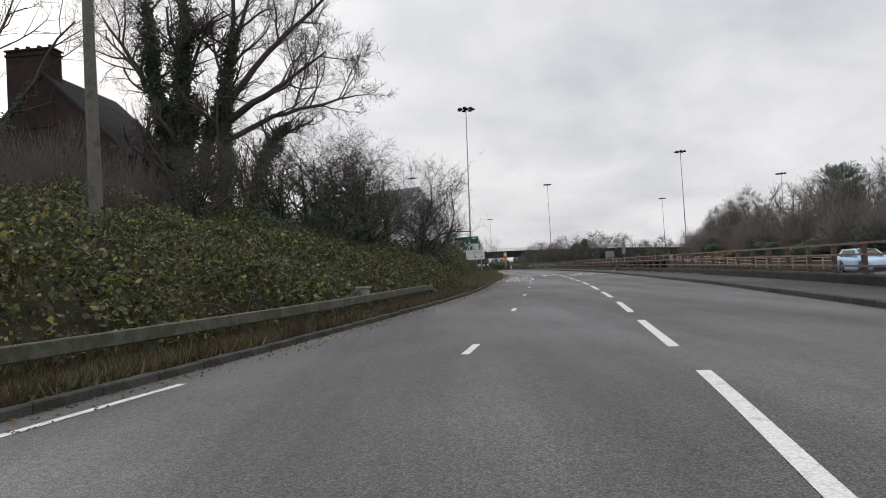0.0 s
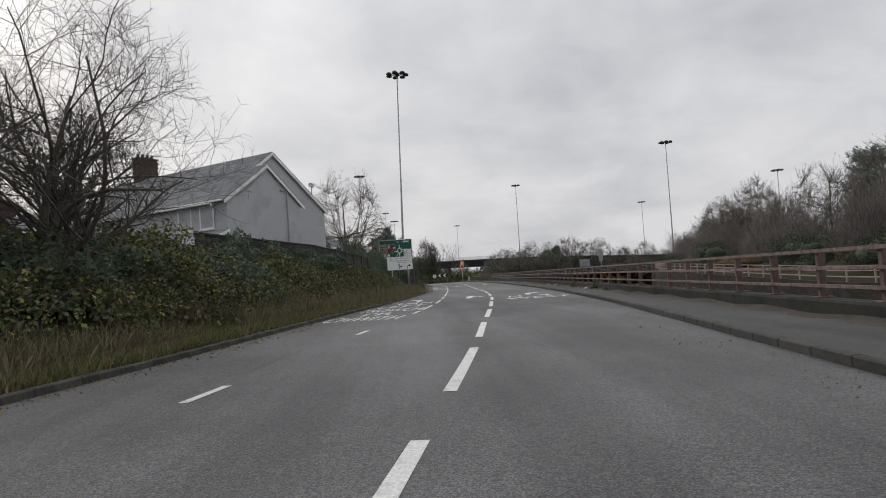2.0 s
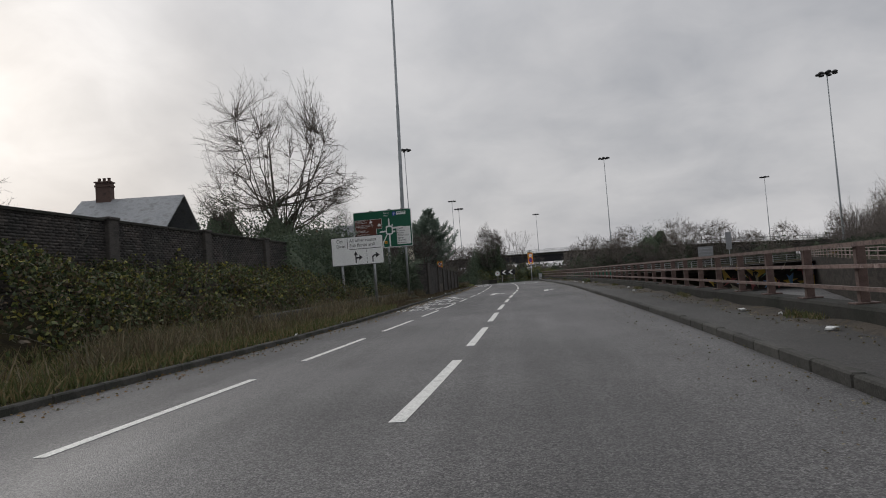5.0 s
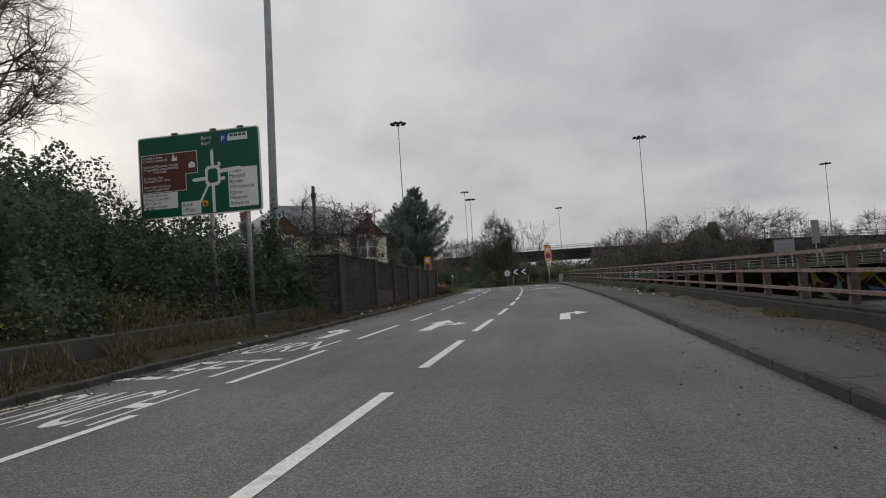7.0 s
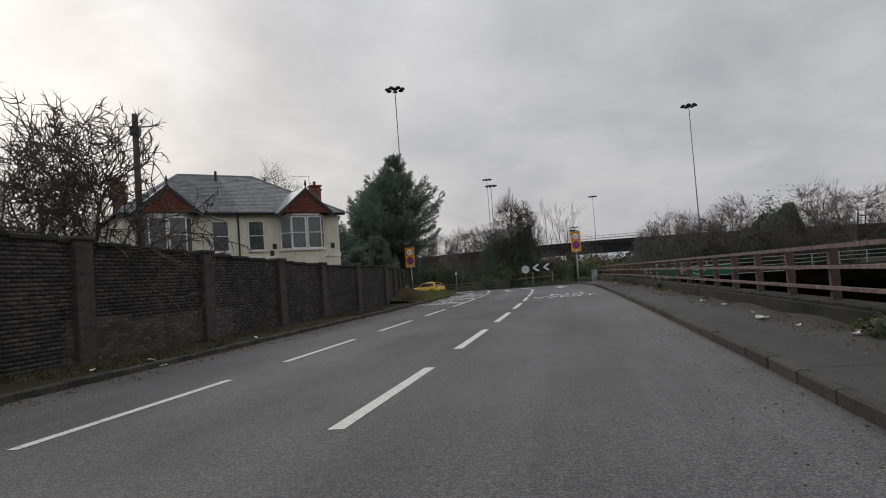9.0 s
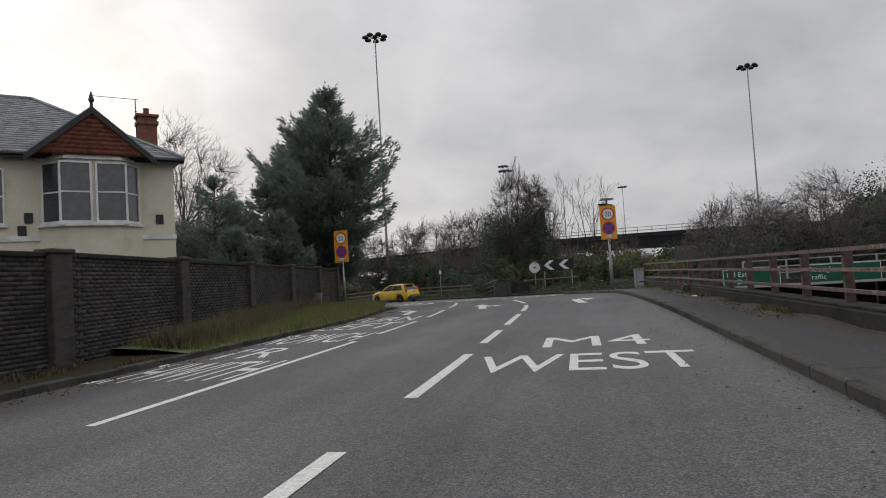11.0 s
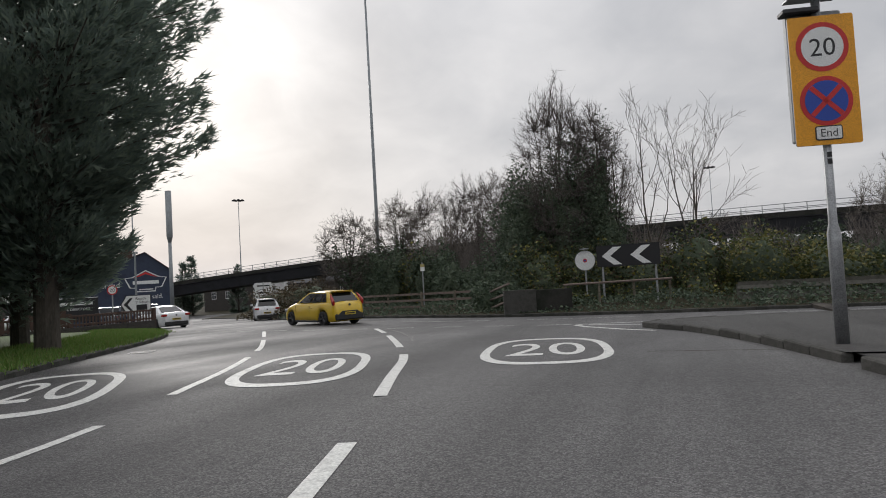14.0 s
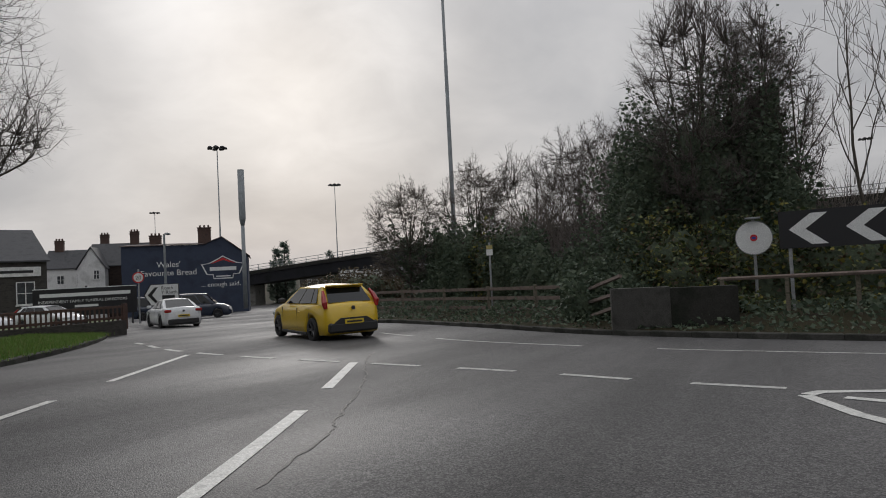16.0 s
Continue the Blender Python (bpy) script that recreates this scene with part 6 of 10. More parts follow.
        part("finial", Geo().tube([F.p(uc, -1.1, ap), F.p(uc, -1.1, ap + 0.25), F.p(uc, -1.1, ap + 0.35), F.p(uc, -1.1, ap + 0.65)], [0.06, 0.05, 0.10, 0.02], 6), M["dark"], ob)
    for uc in (5.6, 7.9):
        window(F, ob, uc, 3.28, 1.08, 1.95, 0.0, "w", (1, 2))
    part("downpipe", Geo().tube([F.p(6.75, -0.08, EZ - 0.1), F.p(6.75, -0.08, 0.3)], 0.055, 8), M["dark"], ob)
    for u_, z_ in ((9.1, 3.35), (13.3, 3.3), (8.9, 2.9)):
        g_ = Geo()
        F.block(g_, u_ - 0.13, u_ + 0.13, -0.05, 0.0, z_, z_ + 0.35)
        part("wall_vent", g_, M["dark"], ob)
    part("soil_pipe", Geo().tube([F.p(6.6, D / 2 - 0.8, 8.0), F.p(6.6, D / 2 - 0.8, 9.1)], 0.09, 8), M["dark"], ob)
    chimney(F, ob, 13.4, 2.6, 5.4, 8.0, 0.7, 0.6, 1)
    chimney(F, ob, 0.4, 3.0, 5.4, 8.0, 0.7, 0.6, 1)
    part("aerial", Geo().tube([F.p(13.0, 2.6, 7.0), F.p(13.0, 2.6, 8.75)], 0.02, 4).tube([F.p(11.3, 2.6, 8.75), F.p(13.1, 2.6, 8.75)], 0.015, 4).tube([F.p(13.0, 2.6, 8.2), F.p(13.0, 2.3, 8.2)], 0.015, 4), M["dark"], ob)
    tp = thing("telegraph_pole", "dark wooden telegraph pole with a fitting near its top", "pole", (1.05, 137.2, 0.0))
    part("pole", Geo().tube([(0, 0, 0), (0, 0, 8.25)], [0.15, 0.11], 10), M["tarred"], tp, smooth=True)
    part("fitting", Geo().box((0, 0, 7.6), (0.34, 0.3, 0.35), 0.3, 0.03), M["dark"], tp)
    for k, (tx, ty, tz) in enumerate(((-6.2, 150.2, 7.6), (-1.6, 154.8, 7.9), (-30, 133, 7.5))):
        a, b = Vector((1.05, 137.2, 7.8)), Vector((tx, ty, tz))
        pts = [a.lerp(b, t / 8) - Vector((0, 0, 0.5 * math.sin(math.pi * t / 8))) for t in range(9)]
        part("wire", Geo().tube(pts, 0.012, 4), M["dark"], tp)


cream_pair()


# ---- flyover ----
DECK = np.array([(x, 255.84 - 0.2939 * x - 0.00369 * x * x) for x in range(-100, 131, 3)], float)


def deck_z(x):
    return 6.5 + 0.00906 * x - 0.0006 * x * x


def flyover():
    ob = thing("flyover", "long dark concrete flyover with a steel railing crossing behind the trees", "bridge")
    line = [(p[0], p[1], deck_z(p[0])) for p in DECK]
    steel = material("dark_girder", (0.035, 0.038, 0.045), 0.6, tints=((0.05, 0.052, 0.06), (0.028, 0.03, 0.034)), scale=0.4, fine=20, bump=0.1)
    part("deck", Geo().sweep(line, [(0, 0.0), (0, -0.55), (-0.5, -0.6), (-1.5, -2.3), (-9.5, -2.3), (-10.5, -0.6), (-11, -0.55), (-11, 0.0)]), steel, ob, "dark box-girder deck")
    part("edge_beam", Geo().sweep(line, [(0.12, -0.45), (0.12, 0.12), (-0.3, 0.12), (-0.3, -0.45)]), M["darkconcrete"], ob, "concrete edge beam")
    part("edge_beam", Geo().sweep(line, [(-10.7, -0.45), (-10.7, 0.12), (-11.12, 0.12), (-11.12, -0.45)]), M["darkconcrete"], ob)
    for z in (0.55, 1.05):
        part("rail", Geo().sweep(line, [(-0.05, z - 0.04), (-0.05, z + 0.04), (-0.12, z + 0.04), (-0.12, z - 0.04)]), M["galv"], ob, "grey parapet rail")
        part("rail", Geo().sweep(line, [(-10.9, z - 0.04), (-10.9, z + 0.04), (-10.97, z + 0.04), (-10.97, z - 0.04)]), M["galv"], ob)
    post = Geo().box((0, 0, 0.5), (0.09, 0.09, 1.1), 0, 0.01).mesh("rail_post", M["galv"])
    L_ = float(np.linalg.norm(np.diff(DECK, axis=0), axis=1).sum())
    s = 30.0
    while s < L_ - 40:
        q = stretch_of(DECK, s, s + 0.5)
        o = new("rail_post", post)
        o.parent = ob
        d = (q[-1] - q[0]) / np.linalg.norm(q[-1] - q[0])
        c = q[0] - np.array([d[1], -d[0]]) * 0.09
        o.matrix_basis = Matrix.Translation((c[0], c[1], deck_z(q[0][0])))
        s += 2.4
    for x in (-75, -45, -12, 16, 34, 58, 85):
        y = float(np.interp(x, DECK[:, 0], DECK[:, 1]))
        i = int(np.argmin(abs(DECK[:, 0] - x)))
        d = DECK[i + 1] - DECK[i - 1]
        d = d / np.linalg.norm(d)
        c = np.array([x, y]) + np.array([-d[1], d[0]]) * 5.5
        part("pier", Geo().box((c[0], c[1], (deck_z(x) - 2.3 - 6) / 2), (1.2, 3.6, deck_z(x) - 2.3 + 6), math.atan2(d[1], d[0]), 0.1), M["concrete"], ob, "concrete pier")


flyover()
far = [(x - 0.15, y, -0.5 - 3.4 * float(smooth(40, 105, y))) for x, y in curve([tuple(p) for p in TRENCH_FAR[1:6]], 3.0)]
rw = Geo()
for (x0, y0, z0), (x1, y1, z1) in zip(far[:-1], far[1:]):
    rw.add([(x0, y0, z0 - 0.3), (x1, y1, z1 - 0.3), (x1, y1, far_top(y1)), (x0, y0, far_top(y0)), (x0 + 0.4, y0, z0 - 0.3), (x1 + 0.4, y1, z1 - 0.3), (x1 + 0.4, y1, far_top(y1)), (x0 + 0.4, y0, far_top(y0))], [(0, 1, 2, 3), (3, 2, 6, 7), (5, 4, 7, 6)])
M["stainwall"] = material("stained_brown_concrete", (0.060, 0.052, 0.045), 0.9, tints=((0.085, 0.074, 0.064), (0.040, 0.035, 0.031), (0.055, 0.056, 0.040)), scale=0.5, fine=12, bump=0.3, stretch=(1, 1, 3), spec=0.15)
M["rustrail"] = material("weathered_pink_steel", (0.20, 0.155, 0.14), 0.7, tints=((0.26, 0.21, 0.19), (0.12, 0.075, 0.055)), scale=2, fine=30, bump=0.2)
M["damwall"] = material("damp_brown_wall", (0.030, 0.026, 0.023), 0.9, tints=((0.044, 0.037, 0.032), (0.021, 0.019, 0.017), (0.030, 0.032, 0.022)), scale=0.6, fine=12, bump=0.3, stretch=(1, 1, 3), spec=0.15)
solid("wall_retaining", rw, M["damwall"], "stained concrete retaining wall across the sunken road", "wall", kind="structure")
ff = thing("far_fence", "long weathered metal railing on the far retaining wall", "fence")
fl = [(x + 0.2, y, float(far_top(y))) for x, y, z in far]
for z in (0.35, 0.75, 1.05):
    part("rail", Geo().sweep(fl, [(-0.03, z - 0.035), (-0.03, z + 0.035), (0.03, z + 0.035), (0.03, z - 0.035)]), M["rustrail"], ff)
pm = Geo().box((0, 0, 0.5), (0.1, 0.1, 1.1), 0, 0.01).mesh("post", M["rustrail"])
for p in fl[::1]:
    o = new("post", pm)
    o.parent = ff
    o.matrix_basis = Matrix.Translation(p)
ew = Geo()
ew.box((54.3, 172.1, -2.2), (20, 0.4, 4.6)).box((32.2, 172.1, -0.55), (24.2, 0.4, 1.3))
solid("wall_portal", ew, M["stainwall"], "concrete end wall where the main road passes below the roundabout", "wall", kind="structure")
mural = thing("wall_mural", "coloured triangles painted on the dark retaining wall", "mural", (0, 0, 0), kind="structure")
rng = random.Random(4)
mcols = [plain("mural_" + n, c) for n, c in (("yellow", (0.80, 0.55, 0.10)), ("blue", (0.20, 0.36, 0.62)), ("green", (0.30, 0.55, 0.40)), ("yellow", (0.78, 0.56, 0.14)), ("red", (0.36, 0.10, 0.10)), ("cream", (0.50, 0.46, 0.33)))]
for k in range(30):
    cx_, cz_, a0 = 44.9 + 0.6 * k + rng.uniform(-0.3, 0.3), -2.1 + 1.3 * math.sin(k * 2.3) + rng.uniform(-0.3, 0.3), rng.uniform(0, 6.28)
    ln_, wd_ = rng.uniform(1.1, 2.0), rng.uniform(0.35, 0.7)
    dart = [(ln_, 0.0), (-0.45 * ln_, wd_), (-0.15 * ln_, 0.0), (-0.45 * ln_, -wd_ * rng.uniform(0.1, 1.0))]
    pts = [(cx_ + u * math.cos(a0) - v * math.sin(a0), 171.88 - 0.0005 * k, min(0.02, cz_ + u * math.sin(a0) + v * math.cos(a0))) for u, v in dart]
    part("dart", Geo().extrude(pts, (0, 0.012, 0)), mcols[k % 6], mural)
solid("wall_underpass", Geo().box((32.2, 177, -2.6), (24.2, 0.4, 4.4)).box((20.1, 184, -2.6), (0.4, 24, 4.4)).box((44.5, 184, -2.6), (0.4, 24, 4.4)).box((32.2, 184.2, -0.75), (24.2, 23.6, 0.3)), M["stainwall"], "dark concrete walls and roof inside the underpass mouth", "wall", kind="structure")
pr_ = thing("portal_railing", "pale steel railing along the top of the portal wall", "fence")
for z in (0.42, 0.74, 1.06):
    part("rail", Geo().box((44, 172.1, z), (40, 0.05, 0.06)), M["galv"], pr_)
for k in range(21):
    part("post", Geo().box((24 + 2 * k, 172.1, 0.58), (0.08, 0.08, 1.0), 0, 0.01), M["galv"], pr_)


# ---- plants ----
def prisms(P0, P1, R0, R1, n=3):
    """Many separate tapered twigs at once, as arrays."""
    P0, P1, R0, R1 = (np.asarray(a, float) for a in (P0, P1, R0, R1))
    d = P1 - P0
    d /= np.linalg.norm(d, axis=1, keepdims=True) + 1e-9
    ref = np.where(np.abs(d[:, 2:3]) > 0.9, np.array([[1.0, 0, 0]]), np.array([[0, 0, 1.0]]))
    a = np.cross(d, ref)
    a /= np.linalg.norm(a, axis=1, keepdims=True)
    b = np.cross(d, a)
    V = []
    for P, R_ in ((P0, R0), (P1, R1)):
        for k in range(n):
            t = 2 * math.pi * k / n
            V.append(P + (a * math.cos(t) + b * math.sin(t)) * R_[:, None])
    V = np.stack(V, 1).reshape(-1, 3)
    base = np.array([(k, (k + 1) % n, n + (k + 1) % n, n + k) for k in range(n)])
    Fc = (base[None] + 2 * n * np.arange(len(P0))[:, None, None]).reshape(-1, 4)
    return V, Fc


def spikes(P0, P1, R0):
    """Many three-sided twig ends, each drawn out to a point."""
    V, _ = prisms(P0, P1, R0, R0)
    V = V.reshape(-1, 6, 3)
    V = np.concatenate([V[:, :3], np.asarray(P1, float)[:, None]], 1).reshape(-1, 3)
    base = np.array([(0, 1, 3), (1, 2, 3), (2, 0, 3)])
    return V, (base[None] + 4 * np.arange(len(V) // 4)[:, None, None]).reshape(-1, 3)


def grow(seed, h, spread, counts, lean=0.5, gnarl=0.25, trunk_r=None, first=0.25, upward=0.35, droop=0.0, stems=1, bias=(0, 0, 0), given=(), fine=False):
    """The limbs of a bare tree: a list, level by level, of polylines with radii."""
    rng = np.random.default_rng(seed)
    trunk_r = trunk_r or h * 0.022
    levels = [[]]
    for line, r0, r1 in given:                # stems whose run is known
        q = np.array(line, float)
        k = np.linspace(0, len(q) - 1, 4 * len(q) - 3)
        q = np.column_stack([np.interp(k, range(len(q)), q[:, c]) for c in range(3)])
        q[1:-1] = (q[:-2] + 2 * q[1:-1] + q[2:]) / 4 + rng.normal(0, 0.06, (len(q) - 2, 3))
        levels[0].append((q, np.linspace(r0, r1, len(q))))
    for s_ in range(0 if given else stems):
        a = rng.uniform(0, 2 * math.pi)
        tilt = 0.0 if stems == 1 else 0.22
        n = 7
        pts = [np.array([0.3 * math.cos(a) * (stems > 1), 0.3 * math.sin(a) * (stems > 1), 0.0])]
        d = np.array([tilt * math.cos(a), tilt * math.sin(a), 1.0])
        for k in range(n):
            d = d + rng.normal(0, gnarl * 0.35, 3) * np.array([1, 1, 0.3])
            d /= np.linalg.norm(d)
            pts.append(pts[-1] + d * h * 0.85 / n)
        levels[0].append((np.array(pts), np.linspace(trunk_r, trunk_r * 0.25, n + 1)))
    for lev, cnt in enumerate(counts):
        new_l = []
        for pts, rad in levels[-1]:
            L_ = np.linalg.norm(np.diff(pts, axis=0), axis=1).sum()
            for k in range(cnt):
                t = first + (1 - first) * (k + rng.uniform(0, 1)) / cnt if lev == 0 else rng.uniform(0.2, 1.0)
                i = min(int(t * (len(pts) - 1)), len(pts) - 2)
                f = t * (len(pts) - 1) - i
                p = pts[i] * (1 - f) + pts[i + 1] * f
                r = (rad[i] * (1 - f) + rad[i + 1] * f) * rng.uniform(0.45, 0.7)
                ax = pts[i + 1] - pts[i]
                ax /= np.linalg.norm(ax) + 1e-9
                side = rng.normal(0, 1, 3)
                side -= ax * side.dot(ax)
                side /= np.linalg.norm(side) + 1e-9
                d = ax * lean * rng.uniform(0.6, 1.4) + side * rng.uniform(0.7, 1.1) + np.array([0, 0, (upward if lev == 0 else upward * 0.45) - droop * lev]) + np.array(bias) * (1.0 if lev == 0 else 0.25)
                d /= np.linalg.norm(d)
                if lev == 0:
                    ln = spread * rng.uniform(0.7, 1.15) * (1.15 - 0.55 * t)
                else:
                    ln = L_ * rng.uniform(0.36, 0.66) * (1.2 - 0.4 * t)
                n = (5, 3, 2, 1)[min(lev, 3)] if fine else (7, 5, 3, 2)[min(lev, 3)] if len(counts) < 4 or lev < 3 else 1
                q = [p]
                for j in range(n):
                    d = d + rng.normal(0, gnarl, 3) + np.array([0, 0, 0.05 - droop * 0.1])
                    d /= np.linalg.norm(d)
                    q.append(q[-1] + d * ln / n)
                new_l.append((np.array(q), np.linspace(r, max(r * 0.3, 0.003), n + 1)))
        levels.append(new_l)
    return levels


def dome(seed, h, r, foot=0.22, tips=420, twigs=6, limbs=11, trunk_r=None, peak=0.0, rise=0.25):
    """The limbs of a bare tree with a rounded crown: limbs fan out into a dome, branchlets reach its skin, fine twigs stand out of it."""
    rng = np.random.default_rng(seed)
    trunk_r = trunk_r or h * 0.012
    zc, up, dn = h * 0.52, h * 0.48, h * (0.52 - foot)
    top = np.array([rng.normal(0, 0.04 * h), rng.normal(0, 0.04 * h), h * 0.72])
    t = np.linspace(0, 1, 6)[:, None]
    trunk = np.array([0, 0, 0]) * (1 - t) + top * t + rng.normal(0, 0.006 * h, (6, 3)) * np.array([1, 1, 0.2])
    levels = [[(trunk, np.linspace(trunk_r, trunk_r * 0.35, 6))], [], [], []]

    def skin(n):
        a, c = rng.uniform(0, 2 * math.pi, n), rng.uniform(-0.75, 1.0, n)
        e = np.sqrt(1 - c * c)
        lump = 1 + 0.10 * np.sin(3 * a + seed) + 0.08 * np.sin(5 * c + 2 * a + seed)
        w = r * e * lump * (1 - peak * np.clip(c, 0, 1))
        return np.column_stack([w * np.cos(a), w * np.sin(a), zc + np.where(c > 0, up, dn) * c * lump])

    nodes_ = []
    for q in skin(limbs):
        s0 = trunk[int(rng.integers(1, 4))]
        k = np.linspace(0, 1, 6)[:, None]
        end = s0 * 0.2 + q * 0.8
        path = s0 * (1 - k) + end * k + rng.normal(0, 0.006 * h, (6, 3))
        path[:, :2] += (end - s0)[:2] * 0.14 * np.sin(np.pi * k)         # out first, then up
        levels[1].append((path, np.linspace(trunk_r * 0.42, trunk_r * 0.12, 6)))
        nodes_.append(path[1:])
    nodes_ = np.vstack(nodes_ + [trunk[2:]])
    for q in skin(tips):
        q = np.array([0, 0, zc]) + (q - np.array([0, 0, zc])) * rng.uniform(0.78, 1.06)
        gap = q - nodes_
        near = np.linalg.norm(gap, axis=1) + 0.8 * np.clip(-gap[:, 2], 0, None) + rng.uniform(0, 0.2 * h, len(nodes_))
        s0 = nodes_[int(np.argmin(near))]
        m1 = s0 * 0.6 + q * 0.4 + rng.normal(0, 0.008 * h, 3)
        m2 = s0 * 0.25 + q * 0.75 + rng.normal(0, 0.006 * h, 3)
        levels[2].append((np.array([s0, m1, m2, q]), np.linspace(trunk_r * 0.13, 0.004, 4)))
        out = (q - s0) / (np.linalg.norm(q - s0) + 1e-6)
        for _ in range(twigs):
            f = rng.uniform(0.0, 1.0)
            p = m1 * (1 - f) + m2 * f if rng.uniform() < 0.35 else m2 * (1 - f) + q * f
            d = out * 0.8 + rng.normal(0, 0.6, 3) + np.array([0, 0, rise])
            d *= h * rng.uniform(0.025, 0.065) / np.linalg.norm(d)
            levels[3].append((np.array([p, p + d]), np.array([0.005, 0.003])))
    return levels


def tree_parts(levels, parent, bark="bark", twig="twig", thin=0.007):
    g_ = Geo()
    for pts, rad in levels[0]:
        g_.tube(pts, rad, 9)
    part("trunk", g_, M[bark], parent, smooth=True)
    g_ = Geo()
    for pts, rad in levels[1]:
        g_.tube(pts, rad, 6, False)
    part("limb_framework", g_, M[bark], parent, smooth=True)
    A, B, C, D_ = [], [], [], []
    TA, TB, TC = [], [], []
    for lv in levels[2:]:
        for pts, rad in lv:
            for i in range(len(pts) - 2):
                A.append(pts[i]); B.append(pts[i + 1]); C.append(max(rad[i], thin)); D_.append(max(rad[i + 1], thin * 0.9))
            TA.append(pts[-2]); TB.append(pts[-1]); TC.append(max(rad[-2], thin))
    V, Fc = prisms(A, B, C, D_)
    Vt, Ft = spikes(TA, TB, TC)
    Fq = np.concatenate([Fc[:, [0, 1, 2]], Fc[:, [0, 2, 3]], Ft + len(V)])
    part("crown", soup("crown", np.vstack([V, Vt]), Fq, M[twig]), None, parent, "bare branches and twigs")


def leaves(P, size, rng, flat=0.5, droop=0.3):
    """Many four-cornered leaves about places P."""
    n = len(P)
    u = rng.normal(0, 1, (n, 3))
    u[:, 2] = u[:, 2] * flat - droop * abs(rng.normal(0, 1, n))
    u /= np.linalg.norm(u, axis=1, keepdims=True)
    v = np.cross(u, rng.normal(0, 1, (n, 3)))
    v /= np.linalg.norm(v, axis=1, keepdims=True)
    w = np.cross(u, v)
    s = (size * rng.uniform(0.6, 1.3, n))[:, None]
    V = np.stack([P, P + u * s * 0.5 + v * s * 0.36 + w * s * 0.08, P + u * s, P + u * s * 0.5 - v * s * 0.36 + w * s * 0.08], 1).reshape(-1, 3)
    Fc = np.arange(4 * n).reshape(-1, 4)
    return V, Fc


def stuff(name, V, Fc, mat, label, category):
    return tagged(new(name, soup(name, V, Fc, M[mat])), label, category, kind="stuff")


def tree(name, label, at, levels, bark="bark", twig="twig", rz=0.0, thin=0.007, group=""):
    ob = thing(name, label, "tree", at, rz, group)
    tree_parts(levels, ob, bark, twig, thin)
    return ob


def ivy_on(ob, levels, z_max, rng, per=26, size=0.13, radius=0.5, limbs=0.6, stems=9):
    """Ivy leaves wrapped about trunk and lower limbs."""
    P = []
    for lv, share in ((levels[0][:stems], 1.0), (levels[1], limbs)):
        for pts, rad in lv:
            if rng.uniform() > share:
                continue
            seg = np.linalg.norm(np.diff(pts, axis=0), axis=1)
            for i in range(len(pts) - 1):
                m = int(seg[i] * per * 10 * (radius + rad[i]))
                t = rng.uniform(0, 1, m)[:, None]
                c = pts[i] * (1 - t) + pts[i + 1] * t
                keep = c[:, 2] < z_max * rng.uniform(0.75, 1.1, m)
                off = rng.normal(0, 1, (m, 3))
                off /= np.linalg.norm(off, axis=1, keepdims=True)
                P.append((c + off * (rad[i] + radius * rng.uniform(0.15, 1.0, m)[:, None] * (0.6 + 0.4 * np.sin(c[:, 2:3] * 2.1 + i))))[keep])
    P = np.vstack(P)
    V, Fc = leaves(P, size, rng)
    part("ivy", soup("ivy", V, Fc, M["ivy"]), None, ob, "dark green ivy leaves")


rng0 = np.random.default_rng(11)


def ground_at(x, y):
    return float(land_z(np.array([x]), np.array([y]))[0])


# the great ivy-grown trees on the bank: forked trunks whose main stems are known, and what grows out of them
FORKED = (
    ((-14.7, 46.8), 21, (([(0, 0, -0.6), (0, 0, 2.9), (0.15, 0, 5.6)], 0.62, 0.50), ([(-0.2, 0, 4.4), (-1.0, 0.2, 6.8), (-1.6, 0.4, 10.0), (-1.8, 0.5, 13.5), (-2.0, 0.6, 17.0)], 0.34, 0.08),
                      ([(0.15, 0, 5.2), (0.4, -0.2, 8.6), (0.9, -0.4, 13.0), (1.3, -0.6, 17.6)], 0.40, 0.09), ([(-0.8, 0.1, 7.2), (-2.4, 0.5, 10.4), (-5.0, 1.0, 14.4)], 0.24, 0.06)), 15.0, 5.0),
    ((-12.1, 46.8), 22, (([(0, 0, -0.6), (0.2, 0, 2.7), (0.4, 0, 5.4), (0.45, 0.2, 8.8), (0.9, 0.3, 12.4), (1.4, 0.3, 16.5)], 0.46, 0.08), ([(-0.3, 0, 1.9), (-1.1, 0.1, 4.4), (-0.5, 0.1, 6.5), (0.7, 0.2, 10.0), (1.7, 0.3, 13.4), (2.8, 0.4, 17)], 0.32, 0.08),
                      ([(0.5, 0, 6.8), (3.0, -0.4, 8.2), (4.9, -0.7, 9.1), (7.2, -1, 10.6)], 0.26, 0.05), ([(0.5, 0.2, 8.0), (3.0, 0.5, 11.2), (6.0, 0.6, 13.8), (8.2, 0.8, 15.6)], 0.24, 0.05), ([(0.4, 0, 5.6), (3.6, 0, 7.0), (6.6, -0.3, 7.5), (9.0, -0.5, 7.9)], 0.2, 0.04)), 12.0, 4.6),
    ((-10.4, 46.6), 23, (([(0, 0, -0.6), (0.6, 0, 2.8), (1.4, 0, 5.0), (2.8, -0.2, 6.4)], 0.34, 0.10), ([(0.8, 0, 4.6), (2.6, -0.2, 5.9), (4.4, -0.3, 6.6)], 0.18, 0.05)), 9.0, 2.4))
